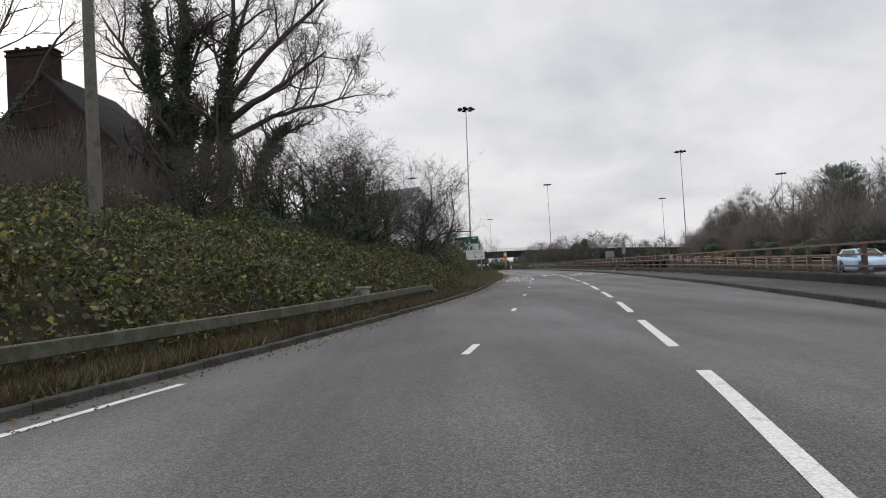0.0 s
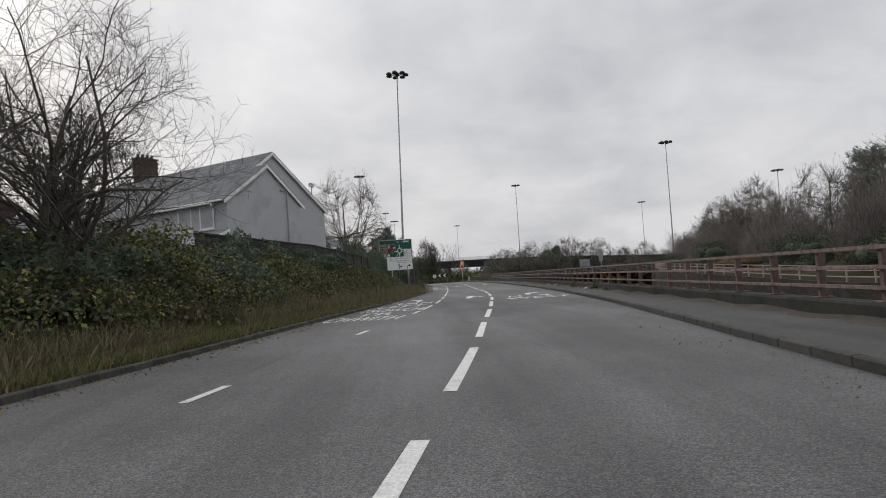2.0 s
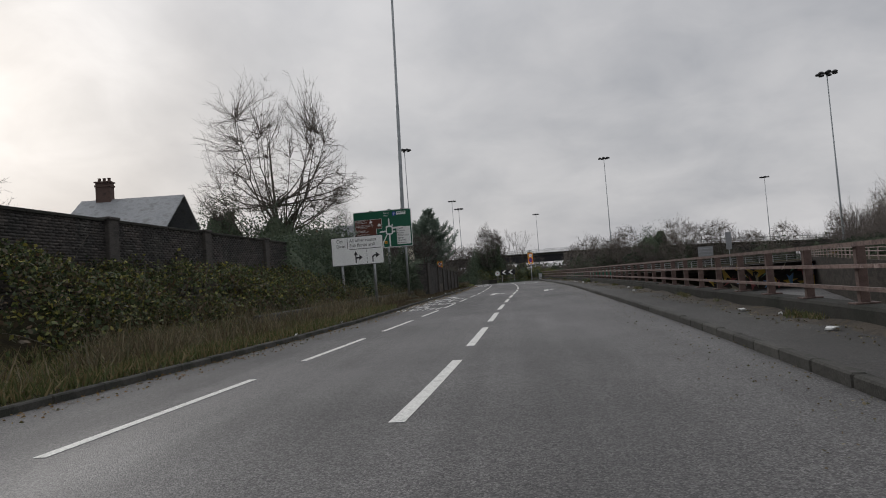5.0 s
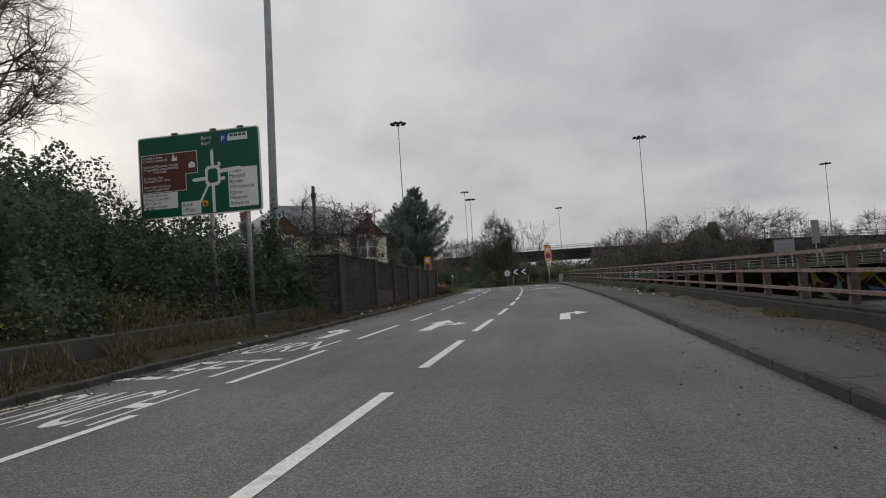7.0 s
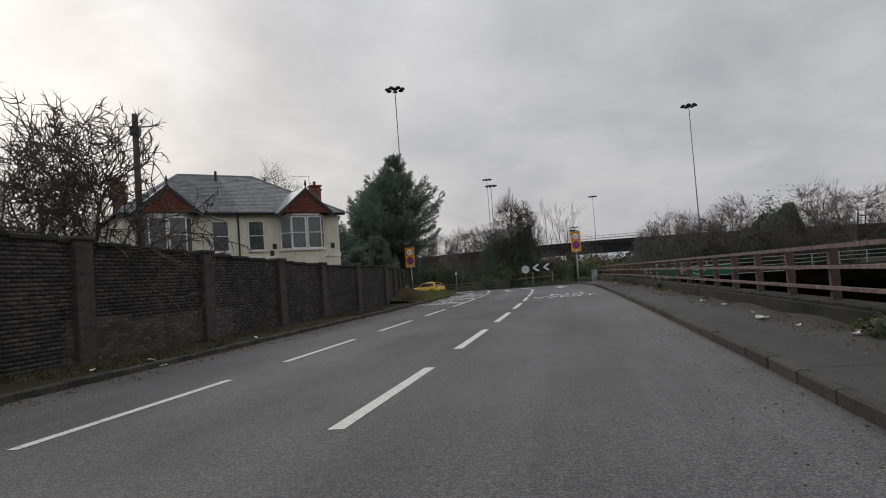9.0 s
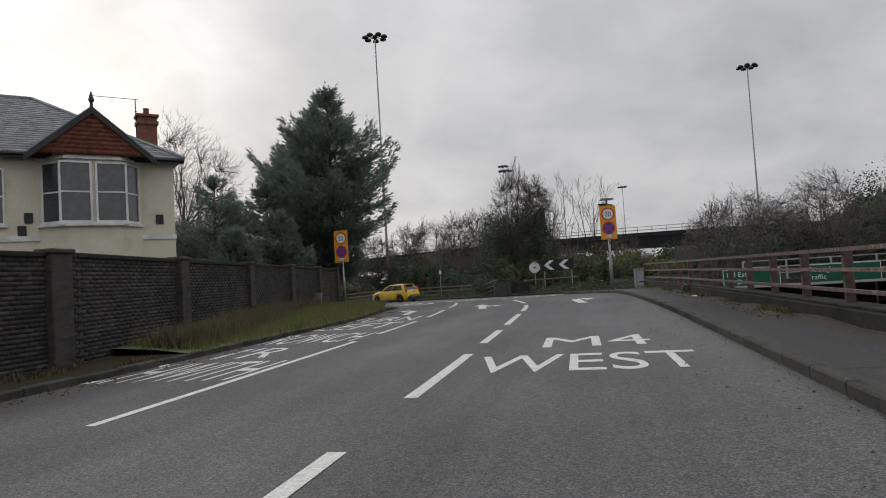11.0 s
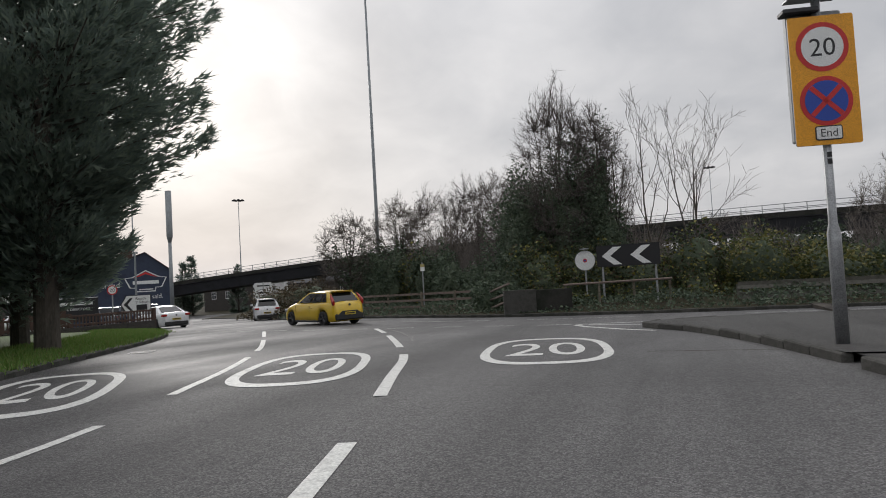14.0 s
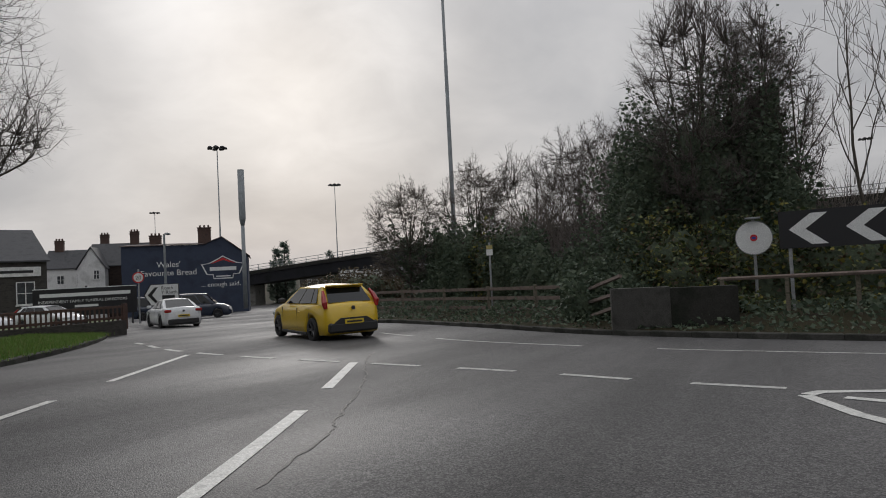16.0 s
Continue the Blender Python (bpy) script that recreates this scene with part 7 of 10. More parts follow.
for k, ((x, y), seed_, stems_, ivy_top, sp) in enumerate(FORKED):
    lv = grow(seed_, 20, sp, (9, 8, 7, 4) if k < 2 else (7, 6, 6, 3), 0.75, 0.17, None, 0.3, 0.25, given=stems_)
    t_ = tree("tree", "tall bare forked tree thickly grown with ivy on the roadside bank", (x, y, ground_at(x, y) - 0.1), lv, twig="twig", group="ivy trees", thin=0.009)
    ivy_on(t_, lv, ivy_top, rng0, per=110 if k < 2 else 80, size=0.18, radius=(0.8, 0.4, 0.6)[k], limbs=0.02 if k < 2 else 0.2, stems=(3, 2, 1)[k])
lv = grow(24, 20, 9, (9, 8, 7, 4), 0.8, 0.13, 0.4, 0.22, 0.4)
t_ = tree("tree", "tall bare tree behind the dark house", (-23.5, 41.5, ground_at(-23.5, 41.5) - 0.3), lv, twig="twig", group="ivy trees", thin=0.009)
ivy_on(t_, lv, 9, rng0, per=20, size=0.2, radius=0.5, limbs=0.1)
# thorn trees and scrub on the bank
for k, (x, y, h_, sp) in enumerate(((-8.6, 43, 5.4, 3.2), (-6.3, 44, 6.2, 3.6), (-4.2, 44.5, 6.4, 3.9), (-2.2, 45, 6.2, 4.0), (-0.2, 46, 5.8, 4.0), (1.2, 47.5, 4.6, 3.2), (-3.4, 40, 4.8, 3.2), (-6.0, 39, 4.6, 3.0), (-8.5, 34, 3.6, 2.6), (-6, 51, 5.6, 3.6), (-2.5, 52, 4.6, 3))):
    lv = grow(40 + k, h_, sp * 1.15, (9, 7, 6, 3), 0.6, 0.17, 0.13, 0.16, 0.2, stems=2)
    t_ = tree("thorn_tree", "dense bare thorn tree with tangled dark twigs on the bank", (x, y, ground_at(x, y) - 0.2), lv, twig="twigdark", group="thorn trees", thin=0.005)
    if k not in (4, 5):
        ivy_on(t_, lv, h_ * (0.75 if k % 2 else 0.95), rng0, per=15, size=0.16, radius=0.42, limbs=0.4 if k % 2 else 0.15)


def hummock(x, y, k=1.0):
    return 0.5 + 0.25 * np.sin(0.9 * x * k + 1.7 * np.sin(0.37 * y)) + 0.25 * np.sin(0.71 * y * k + 1.3 * np.sin(0.61 * x)) + 0.12 * np.sin(2.3 * x + 1.9 * y)


def scrub(y0, y1, d0, d1, low, high, count, mat, size, seed, name, label, ramp=1.6, side="left", dark=True):
    """Leafy scrub over the bank: leaves near the top of an uneven canopy."""
    rng = np.random.default_rng(seed)
    n = int((y1 - y0) * (d1 - d0) * 2.8)                 # clumps, each a low dome of leaves
    cy, cd, cr = rng.uniform(y0, y1, n), d0 + 0.2 + (d1 - d0 - 0.2) * rng.uniform(0, 1, n), rng.uniform(0.3, 0.85, n)
    i = rng.choice(n, count, p=cr ** 2 / (cr ** 2).sum())
    a, e = rng.uniform(0, 2 * math.pi, count), np.arcsin(rng.uniform(0.0, 1, count))
    rr = cr[i] * (1 - 0.65 * rng.uniform(0, 1, count) ** 1.4)
    y, d = cy[i] + rr * np.cos(e) * np.sin(a), np.maximum(cd[i] + rr * np.cos(e) * np.cos(a), d0)
    x = x_on(BANK, np.clip(y, -30, 162)) - d
    g_ = land_z(x, y)
    body = (low + (high - low) * np.clip(hummock(x, y), 0, 1)) * np.clip((d - d0) / ramp + 0.1, 0, 1)
    z = g_ + body * 0.72 + rr * np.sin(e) * np.clip((d - d0) / 0.8 + 0.3, 0.3, 1) * 0.75 + rng.normal(0, 0.04, count)
    V, Fc = leaves(np.column_stack([x, y, z]), size * rng.choice([0.7, 1.0, 1.35], count), rng, 0.9, 0.1)
    return stuff(name, V, Fc, mat, label, "shrubs")


scrub(4, 60, 1.15, 12, 0.5, 1.5, 150000, "bramble", 0.105, 1, "bramble_bank", "tangled bramble and ivy undergrowth covering the bank", 2.0)
scrub(50, 101, 1.2, 5.2, 0.6, 1.55, 95000, "bramble", 0.095, 2, "bramble_bank", "tangled bramble with yellowing leaves below the garden wall", 1.6)
scrub(4, 60, 1.0, 9, 0.5, 1.6, 7000, "bracken", 0.09, 21, "dead_bracken", "brown dead bracken and stems among the brambles", 1.6)
scrub(48, 101, 0.9, 4.2, 0.5, 1.5, 7000, "bracken", 0.09, 22, "dead_bracken", "brown dead stalks among the brambles below the wall", 1.3)
scrub(94, 121, 1.9, 5.5, 0.1, 0.7, 16000, "bramble", 0.09, 3, "low_undergrowth", "low weeds and ivy behind the low wall", 0.8)


def stems_over(y0, y1, d0, d1, count, seed, length, mat, label):
    """Arching bramble and dead stems."""
    rng = np.random.default_rng(seed)
    A, B, C, D_ = [], [], [], []
    for _ in range(count):
        y = rng.uniform(y0, y1)
        x = float(x_on(BANK, y)) - rng.uniform(d0, d1)
        p = np.array([x, y, ground_at(x, y) + rng.uniform(0.1, 0.6)])
        d = rng.normal(0, 0.7, 3) + np.array([0.2, 0, 0.9])
        L_ = length * rng.uniform(0.5, 1.2)
        for j in range(5):
            d = d / np.linalg.norm(d)
            q = p + d * L_ / 5
            A.append(p); B.append(q); C.append(0.006); D_.append(0.004)
            p, d = q, d + np.array([rng.normal(0, 0.15), rng.normal(0, 0.15), -0.22])
    V, Fc = prisms(A, B, C, D_)
    stuff("bramble_stems", V, Fc, mat, label, "shrubs")


stems_over(5, 118, 1.4, 8, 1800, 5, 1.5, "twigpale", "arching bare bramble stems on the bank")


def blades(x, y, z, h_, rng, lean=0.35, wide=0.012):
    n = len(x)
    a = rng.uniform(0, 2 * math.pi, n)
    L_ = h_ * rng.uniform(0.5, 1.3, n)
    off = rng.normal(0, lean, (n, 2)) * L_[:, None]
    wx, wy = np.cos(a) * wide, np.sin(a) * wide
    V = np.stack([np.column_stack([x - wx, y - wy, z]), np.column_stack([x + wx, y + wy, z]), np.column_stack([x + off[:, 0], y + off[:, 1], z + L_])], 1).reshape(-1, 3)
    return V, np.arange(3 * n).reshape(-1, 3)


def verge_grass(y0, y1, d0, d1, count, h_, mat, seed, name, label, patch=0.0, wide=0.02):
    rng = np.random.default_rng(seed)
    y = rng.uniform(y0, y1, count)
    wider = x_on(LEFT, y) - x_on(BANK, y)
    d = rng.uniform(d0, d1 + wider, count)
    x = x_on(LEFT, np.clip(y, -30, 162)) - d
    if patch:
        keep = hummock(x * 2, y * 1.3) > patch
        x, y = x[keep], y[keep]
    V, Fc = blades(x, y, land_z(x, y) - 0.02, h_, rng, 0.4, wide)
    stuff(name, V, Fc, mat, label, "grass")


verge_grass(2, 60, 0.14, 1.7, 60000, 0.16, "grass", 6, "verge_grass", "rough green grass on the verge", 0.5)
verge_grass(2, 40, 0.16, 2.2, 60000, 0.20, "bracken", 7, "dead_grass", "brown dead grass and bracken below the barrier")
verge_grass(40, 98, 0.14, 1.6, 65000, 0.22, "grass", 8, "verge_grass", "rough green grass below the brambles")
verge_grass(40, 98, 0.7, 2.4, 30000, 0.55, "drygrass", 9, "dry_grass", "straw-coloured dry grass along the foot of the bank", 0.45)
verge_grass(88, 121, 0.13, 1.6, 30000, 0.09, "bracken", 10, "verge_litter", "dead weeds and leaf litter between kerb and low wall", 0.5)
verge_grass(92, 119, 1.9, 3.8, 15000, 0.5, "drygrass", 12, "dry_grass", "dry grass behind the low wall", 0.5)
verge_grass(119, 148, 0.13, 1.0, 14000, 0.09, "bracken", 13, "verge_grass", "weeds at the foot of the brick wall", 0.55)
rng = np.random.default_rng(14)
for count, h_, mat, lo, hi, nm, lb in ((42000, 0.10, "lawngrass", 0.14, 2.4, "corner_grass", "short green grass of the corner lawn"), (36000, 0.17, "vergegrass", 0.14, 3.2, "corner_grass", "rough olive grass on the corner verge"), (22000, 0.42, "drygrass", 2.9, 4.8, "corner_dry_grass", "tall dry grass before the brick wall")):
    sel = LEFT_KERB[(LEFT_KERB[:, 1] > (166 if mat == "lawngrass" else 147)) & (LEFT_KERB[:, 1] < {"lawngrass": 189, "vergegrass": 168, "drygrass": 169}[mat])]
    i = rng.integers(1, len(sel) - 1, count)
    d = sel[i + 1 - (i == len(sel) - 1)] - sel[i - 1]
    n = np.column_stack([-d[:, 1], d[:, 0]]) / np.linalg.norm(d, axis=1)[:, None]
    off = rng.uniform(lo, hi, count)
    if mat == "drygrass":
        off = off * np.clip((sel[i][:, 1] - 147) / 12, 0.2, 1)
    p = sel[i] + n * off[:, None] + rng.normal(0, 0.15, (count, 2))
    z = road_z(p[:, 0], p[:, 1]) + 0.10 + 0.05 * np.minimum(off, 3)
    V, Fc = blades(p[:, 0], p[:, 1], z, h_, rng)
    stuff(nm, V, Fc, mat, lb, "grass")


# ---- conifers ----
def conifer(name, label, at, h_, r, seed, count=15000, base=0.14, spray=0.7, ragged=0.35, shape=((0, 1.0), (0.3, 0.86), (0.6, 0.55), (1, 0.03))):
    """A dense evergreen: sprays that droop outwards over a ragged cone, on a trunk."""
    rng = np.random.default_rng(seed)
    ob = thing(name, label, "tree", at)
    part("trunk", Geo().tube([(0, 0, -0.3), (0, 0, h_ * 0.5), (0.1, 0, h_ * 0.97)], [h_ * 0.022, h_ * 0.014, 0.02], 8), M["bark"], ob)
    arms = max(60, int(h_ * r * 5))
    arm_a, arm_t = rng.uniform(0, 2 * math.pi, arms), np.sort(rng.uniform(base, 0.98, arms))
    A, B, C, D_ = [], [], [], []
    V = []
    reach = [r * float(np.interp((t - base) / (1 - base), [q[0] for q in shape], [q[1] for q in shape])) * rng.uniform(1 - ragged, 1.12) + 0.2 for t in arm_t]
    total = sum(reach)
    for a, t, rr in zip(arm_a, arm_t, reach):
        m = max(20, int(count * rr / total))
        rise = rng.uniform(0.15, 0.6) * rr                     # arms sag a little, then turn up at their tips
        s = rng.uniform(0.08, 1, m) ** 0.62
        wide = (0.10 + 0.30 * np.sin(math.pi * np.minimum(s * 0.95, 1))) * min(rr, 2.2)
        off = rng.normal(0, 0.55, m) * wide
        x_, y_ = math.cos(a), math.sin(a)
        P = np.column_stack([x_ * rr * s - y_ * off, y_ * rr * s + x_ * off, t * h_ + rise * (s ** 2.2) - 0.25 * rr * s * (1 - s) + rng.normal(0, 0.16, m) - 0.12 * np.abs(off)])
        out = np.column_stack([np.full(m, x_), np.full(m, y_), 0.15 + 0.9 * s * rng.uniform(0.2, 1.0, m)])
        out[:, 0] -= y_ * off * 1.1; out[:, 1] += x_ * off * 1.1
        out += rng.normal(0, 0.28, (m, 3))
        out /= np.linalg.norm(out, axis=1, keepdims=True)
        sd = np.cross(out, rng.normal(0, 1, (m, 3)))
        sd /= np.linalg.norm(sd, axis=1, keepdims=True)
        L_ = spray * rng.uniform(0.5, 1.25, m)[:, None]
        for f0, f1, wd in ((0.0, 1.0, 0.0), (0.2, 0.75, 0.26), (0.2, 0.75, -0.26)):
            V.append(np.stack([P + out * L_ * f0 - sd * L_ * 0.06, P + out * L_ * (f0 + 0.16) + sd * L_ * 0.06, P + out * L_ * f1 + sd * L_ * wd], 1).reshape(-1, 3))
        A += [np.array([0, 0, t * h_ - 0.1 * rr])]; B += [np.array([x_ * rr * 0.9, y_ * rr * 0.9, t * h_ + 0.5 * rise])]; C += [0.05]; D_ += [0.012]
    # leader
    for q in range(60):
        zt = h_ * (0.9 + 0.1 * q / 60)
        m = 6
        aa = rng.uniform(0, 2 * math.pi, m)
        P = np.column_stack([np.zeros(m), np.zeros(m), np.full(m, zt)])
        out = np.column_stack([np.cos(aa), np.sin(aa), rng.uniform(0.3, 1.2, m)])
        L_ = 0.55 * (1.25 - q / 60)
        sd = np.cross(out, np.array([0, 0, 1.0]))
        V.append(np.stack([P - sd * 0.04, P + sd * 0.04, P + out * L_], 1).reshape(-1, 3))
    V = np.vstack(V)
    part("crown", soup("crown", V, np.arange(len(V)).reshape(-1, 3), M["conifer"]), None, ob, "dense dark green sprays")
    Vb, Fb = prisms(A, B, C, D_)
    tagged(part("inner_branch", soup("inner_branch", Vb, Fb, M["bark"]), None, ob), kind="stuff")
    return ob


conifer("conifer_tree", "large ragged dark green cypress behind the brick wall", (1.9, 172.7, -0.1), 12.9, 4.4, 3, 46000, 0.12, 0.40, 0.5, ((0, 0.3), (0.12, 0.45), (0.25, 0.74), (0.38, 0.96), (0.52, 0.80), (0.7, 0.50), (0.85, 0.22), (1, 0.03)))
for k, (x, y, h_, r) in enumerate(((0.9, 163.6, 3.6, 1.2), (1.6, 166.4, 4.6, 1.6), (-0.9, 170.0, 6.8, 2.4), (-2.6, 167.5, 7.0, 3.0), (-6.4, 165.5, 6.6, 3.0), (-10.5, 163.5, 6.2, 3.0), (-5.0, 173.0, 6.4, 3.0))):
    conifer("conifer_hedge_tree", "lower dark cypress in a row beside the large one", (x, y, 0.2), h_, r, 50 + k, 8000, 0.03, 0.42)
conifer("conifer_tree", "dark green cypress grown into the flank of the large one", (-0.5, 173.9, -0.1), 10.6, 2.9, 4, 17000, 0.09, 0.42, 0.3, ((0, 0.6), (0.2, 0.8), (0.45, 1.0), (0.7, 0.75), (0.88, 0.35), (1, 0.05)))
conifer("spruce_tree", "small dark cone-shaped conifer behind the wall", (-1.9, 132.5, 0.3), 5.2, 1.5, 60, 5000, 0.05, 0.32, 0.2)
conifer("pine_tree", "tall dark pine standing above the far trees", (71.8, 118.4, 1.5), 13.8, 3.8, 61, 9000, 0.12, 0.8, 0.6, ((0, 0.8), (0.3, 0.9), (0.6, 1.0), (0.85, 0.7), (1, 0.25)))

# gnarled garden tree over the wall, and other single trees on the left
for x, y, h_, sp, sd, cnt, nm, lb, tw in ((6.2, 128.2, 4.1, 3.5, 71, (12, 8, 6, 3), "orchard_tree", "gnarled bare old tree leaning over the brick wall", "twigdark"), (2.6, 130.5, 4.8, 3.6, 79, (12, 8, 6, 3), "orchard_tree", "gnarled bare old tree standing behind the brick wall", "twigdark"), (0.5, 107.5, 13.0, 7.0, 72, (15, 11, 8, 5), "bare_tree", "bare rounded tree above the garden wall", "twigpale"),
                                      (-18.3, 156, 10.8, 5.5, 73, (12, 9, 7, 4), "bare_tree", "bare rounded tree behind the gardens", "twigpale"), (-9.5, 173, 9.8, 5.0, 74, (12, 9, 7, 4), "bare_tree", "bare rounded tree behind the cypresses", "twigpale"),
                                      (-15.0, 183.6, 15.5, 6.8, 75, (11, 9, 8, 6), "bare_tree", "large bare tree with drooping twigs by the corner lawn", "twig"), (-7.5, 92, 6.5, 3, 76, (9, 7, 6, 4), "bare_tree", "small bare garden tree", "twigpale"),
                                      (-6.5, 125, 7.0, 4.2, 77, (9, 8, 6, 4), "bare_tree", "bare garden tree behind the hedge", "twigpale"), (-9, 165, 10.5, 4.5, 78, (10, 8, 6, 4), "bare_tree", "bare tree behind the cream houses", "twigpale")):
    if nm == "orchard_tree":
        lv = grow(sd, h_, sp, cnt, 0.65, 0.34, None, 0.2, 0.25)
    else:
        lv = dome(sd, h_, sp * 0.66, 0.34 if h_ > 12 else 0.2, 900 if h_ > 12 else 700, 6, 46 if h_ > 12 else 26, trunk_r=0.13 if h_ > 12 else None)
    tree(nm, lb, (x, y, ground_at(x, y) - 0.2 if y < 160 else -0.2), lv, "bark", tw, thin=0.013 if nm == "orchard_tree" else 0.008)


def mound(name, label, c, size, count, leaf, mat, seed, category="shrub", z0=None, low=-0.1):
    """An evergreen shrub: leaves over a lumpy dome, with an added solid core inside."""
    rng = np.random.default_rng(seed)
    a, e = rng.uniform(0, 2 * math.pi, count), np.arcsin(rng.uniform(low, 1, count))
    blunt = 0.55 if size[2] > 1.6 * size[0] else 1.0            # tall ones are broad-topped
    u = np.column_stack([np.cos(a) * np.cos(e) ** blunt, np.sin(a) * np.cos(e) ** blunt, np.sin(e)])
    lump = 1 + 0.16 * np.sin(5 * u[:, 0] + seed) + 0.16 * np.sin(6 * u[:, 1] + 2 * seed) + 0.13 * np.sin(7 * u[:, 2] + seed) + 0.08 * np.sin(13 * u[:, 0] + 11 * u[:, 1])
    rr = lump * (1 - 0.34 * rng.uniform(0, 1, count) ** 1.8)
    P = u * rr[:, None] * np.array(size)
    V, Fc = leaves(P, leaf, rng)
    # added solid core, no plant part: blocks light and sky between the leaves
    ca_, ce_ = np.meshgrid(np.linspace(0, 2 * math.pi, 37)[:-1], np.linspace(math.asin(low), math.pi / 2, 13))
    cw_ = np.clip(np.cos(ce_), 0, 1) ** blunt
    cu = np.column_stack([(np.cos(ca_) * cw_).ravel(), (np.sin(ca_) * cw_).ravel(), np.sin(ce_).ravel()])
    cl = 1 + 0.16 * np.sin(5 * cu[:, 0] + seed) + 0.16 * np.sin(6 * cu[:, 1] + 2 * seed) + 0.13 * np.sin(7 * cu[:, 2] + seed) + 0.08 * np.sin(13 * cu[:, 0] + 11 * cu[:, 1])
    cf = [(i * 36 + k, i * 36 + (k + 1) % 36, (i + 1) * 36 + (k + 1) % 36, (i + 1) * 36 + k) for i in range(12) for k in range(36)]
    inner = soup("inner_growth", cu * (0.76 * cl * rng.uniform(0.90, 1.04, len(cl)))[:, None] * np.array(size), cf, M["fillcore"])
    ob = thing(name, label, category, (c[0], c[1], ground_at(c[0], c[1]) if z0 is None else z0))
    part("foliage", soup("foliage", V, Fc, M[mat]), None, ob)
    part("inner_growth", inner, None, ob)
    part("stem", Geo().tube([(0, 0, -0.2), (0.1, 0, size[2] * 0.4), (0, 0.1, size[2] * 0.75)], [0.09, 0.07, 0.03], 6), M["bark"], ob)
    return ob


for k, (x, y, s) in enumerate(((2.4, 101.5, (2.6, 3.0, 3.3)), (0.2, 106, (3.2, 3.4, 4.2)), (3.6, 107, (2.2, 2.6, 3.6)), (1.5, 111.5, (3.0, 3.0, 4.3)), (4.2, 112.8, (1.9, 2.0, 2.9)), (2.6, 116, (2.4, 2.2, 3.3)), (5.4, 116.6, (1.5, 1.6, 2.4)), (5.9, 118.6, (1.2, 1.3, 2.0)), (-3.5, 108, (3.0, 3.4, 4.6)))):
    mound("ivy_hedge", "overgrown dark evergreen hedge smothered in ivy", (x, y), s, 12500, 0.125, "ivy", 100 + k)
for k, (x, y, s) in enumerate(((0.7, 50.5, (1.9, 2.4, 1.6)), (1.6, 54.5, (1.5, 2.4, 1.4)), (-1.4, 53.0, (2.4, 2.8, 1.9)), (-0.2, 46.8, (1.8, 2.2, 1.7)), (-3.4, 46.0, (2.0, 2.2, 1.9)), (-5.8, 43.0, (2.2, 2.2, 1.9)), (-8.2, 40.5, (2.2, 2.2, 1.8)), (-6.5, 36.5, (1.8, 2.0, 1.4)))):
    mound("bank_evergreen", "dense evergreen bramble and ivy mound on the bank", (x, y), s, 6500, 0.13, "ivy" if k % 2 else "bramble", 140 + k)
for k, (y, s) in enumerate(((59, (0.9, 2.4, 0.8)), (63.5, (0.9, 2.8, 0.65)), (68.2, (0.8, 2.6, 0.65)), (73.0, (0.8, 2.6, 0.6)), (78.6, (0.5, 1.0, 0.6)))):
    xw = float(np.interp(y, (56, 70, 80, 92), (0.4, 2.3, 2.75, 3.1)))
    mound("wall_ivy", "thick ivy draped over the garden wall", (xw + 0.1, y), s, 5500, 0.11, "ivy", 120 + k, z0=2.6, low=-0.9)
mound("wall_ivy", "ivy hanging over the top of the brick wall", (5.6, 117.6), (1.5, 1.6, 0.8), 3500, 0.1, "ivy", 130, z0=1.9, low=-0.8)
mound("wall_ivy", "ivy and brambles hanging over the brick wall", (6.6, 121.2), (0.8, 1.7, 0.75), 3200, 0.1, "ivy", 132, z0=2.1, low=-0.9)
mound("mast_ivy", "ivy climbing the foot of the light mast", (6.35, 116.6), (0.42, 0.42, 3.6), 3600, 0.12, "ivy", 131)

def thicket_mesh(seed, size, count, mat, length=1.7, radius=0.015):
    """A mass of fine upright twigs over a lumpy dome."""
    rng = np.random.default_rng(seed)
    a, e = rng.uniform(0, 2 * math.pi, count), np.arcsin(rng.uniform(0, 1, count))
    u = np.column_stack([np.cos(a) * np.cos(e), np.sin(a) * np.cos(e), np.sin(e)])
    lump = 0.8 + 0.14 * np.sin(4 * u[:, 0] + seed) + 0.14 * np.sin(5 * u[:, 1] + 2 * seed) + 0.1 * np.sin(9 * a)
    P = u * (lump * (1 - 0.75 * rng.uniform(0, 1, count) ** 1.6))[:, None] * np.array(size)
    d = u * np.array([0.5, 0.5, 0.5]) + np.array([0, 0, 0.7]) + rng.normal(0, 0.3, (count, 3))
    d /= np.linalg.norm(d, axis=1, keepdims=True)
    L_ = length * rng.uniform(0.4, 1.3, count)[:, None]
    V, Fc = spikes(P, P + d * L_, np.full(count, radius))
    return soup("twig_mass", V, Fc, M[mat])


def thicket(label, at, mesh, turn, scale, group):
    ob = thing("thicket", label, "shrub", at, turn, group)
    part("twig_mass", mesh, None, ob)
    ob.scale = (scale, scale, scale)
    return ob


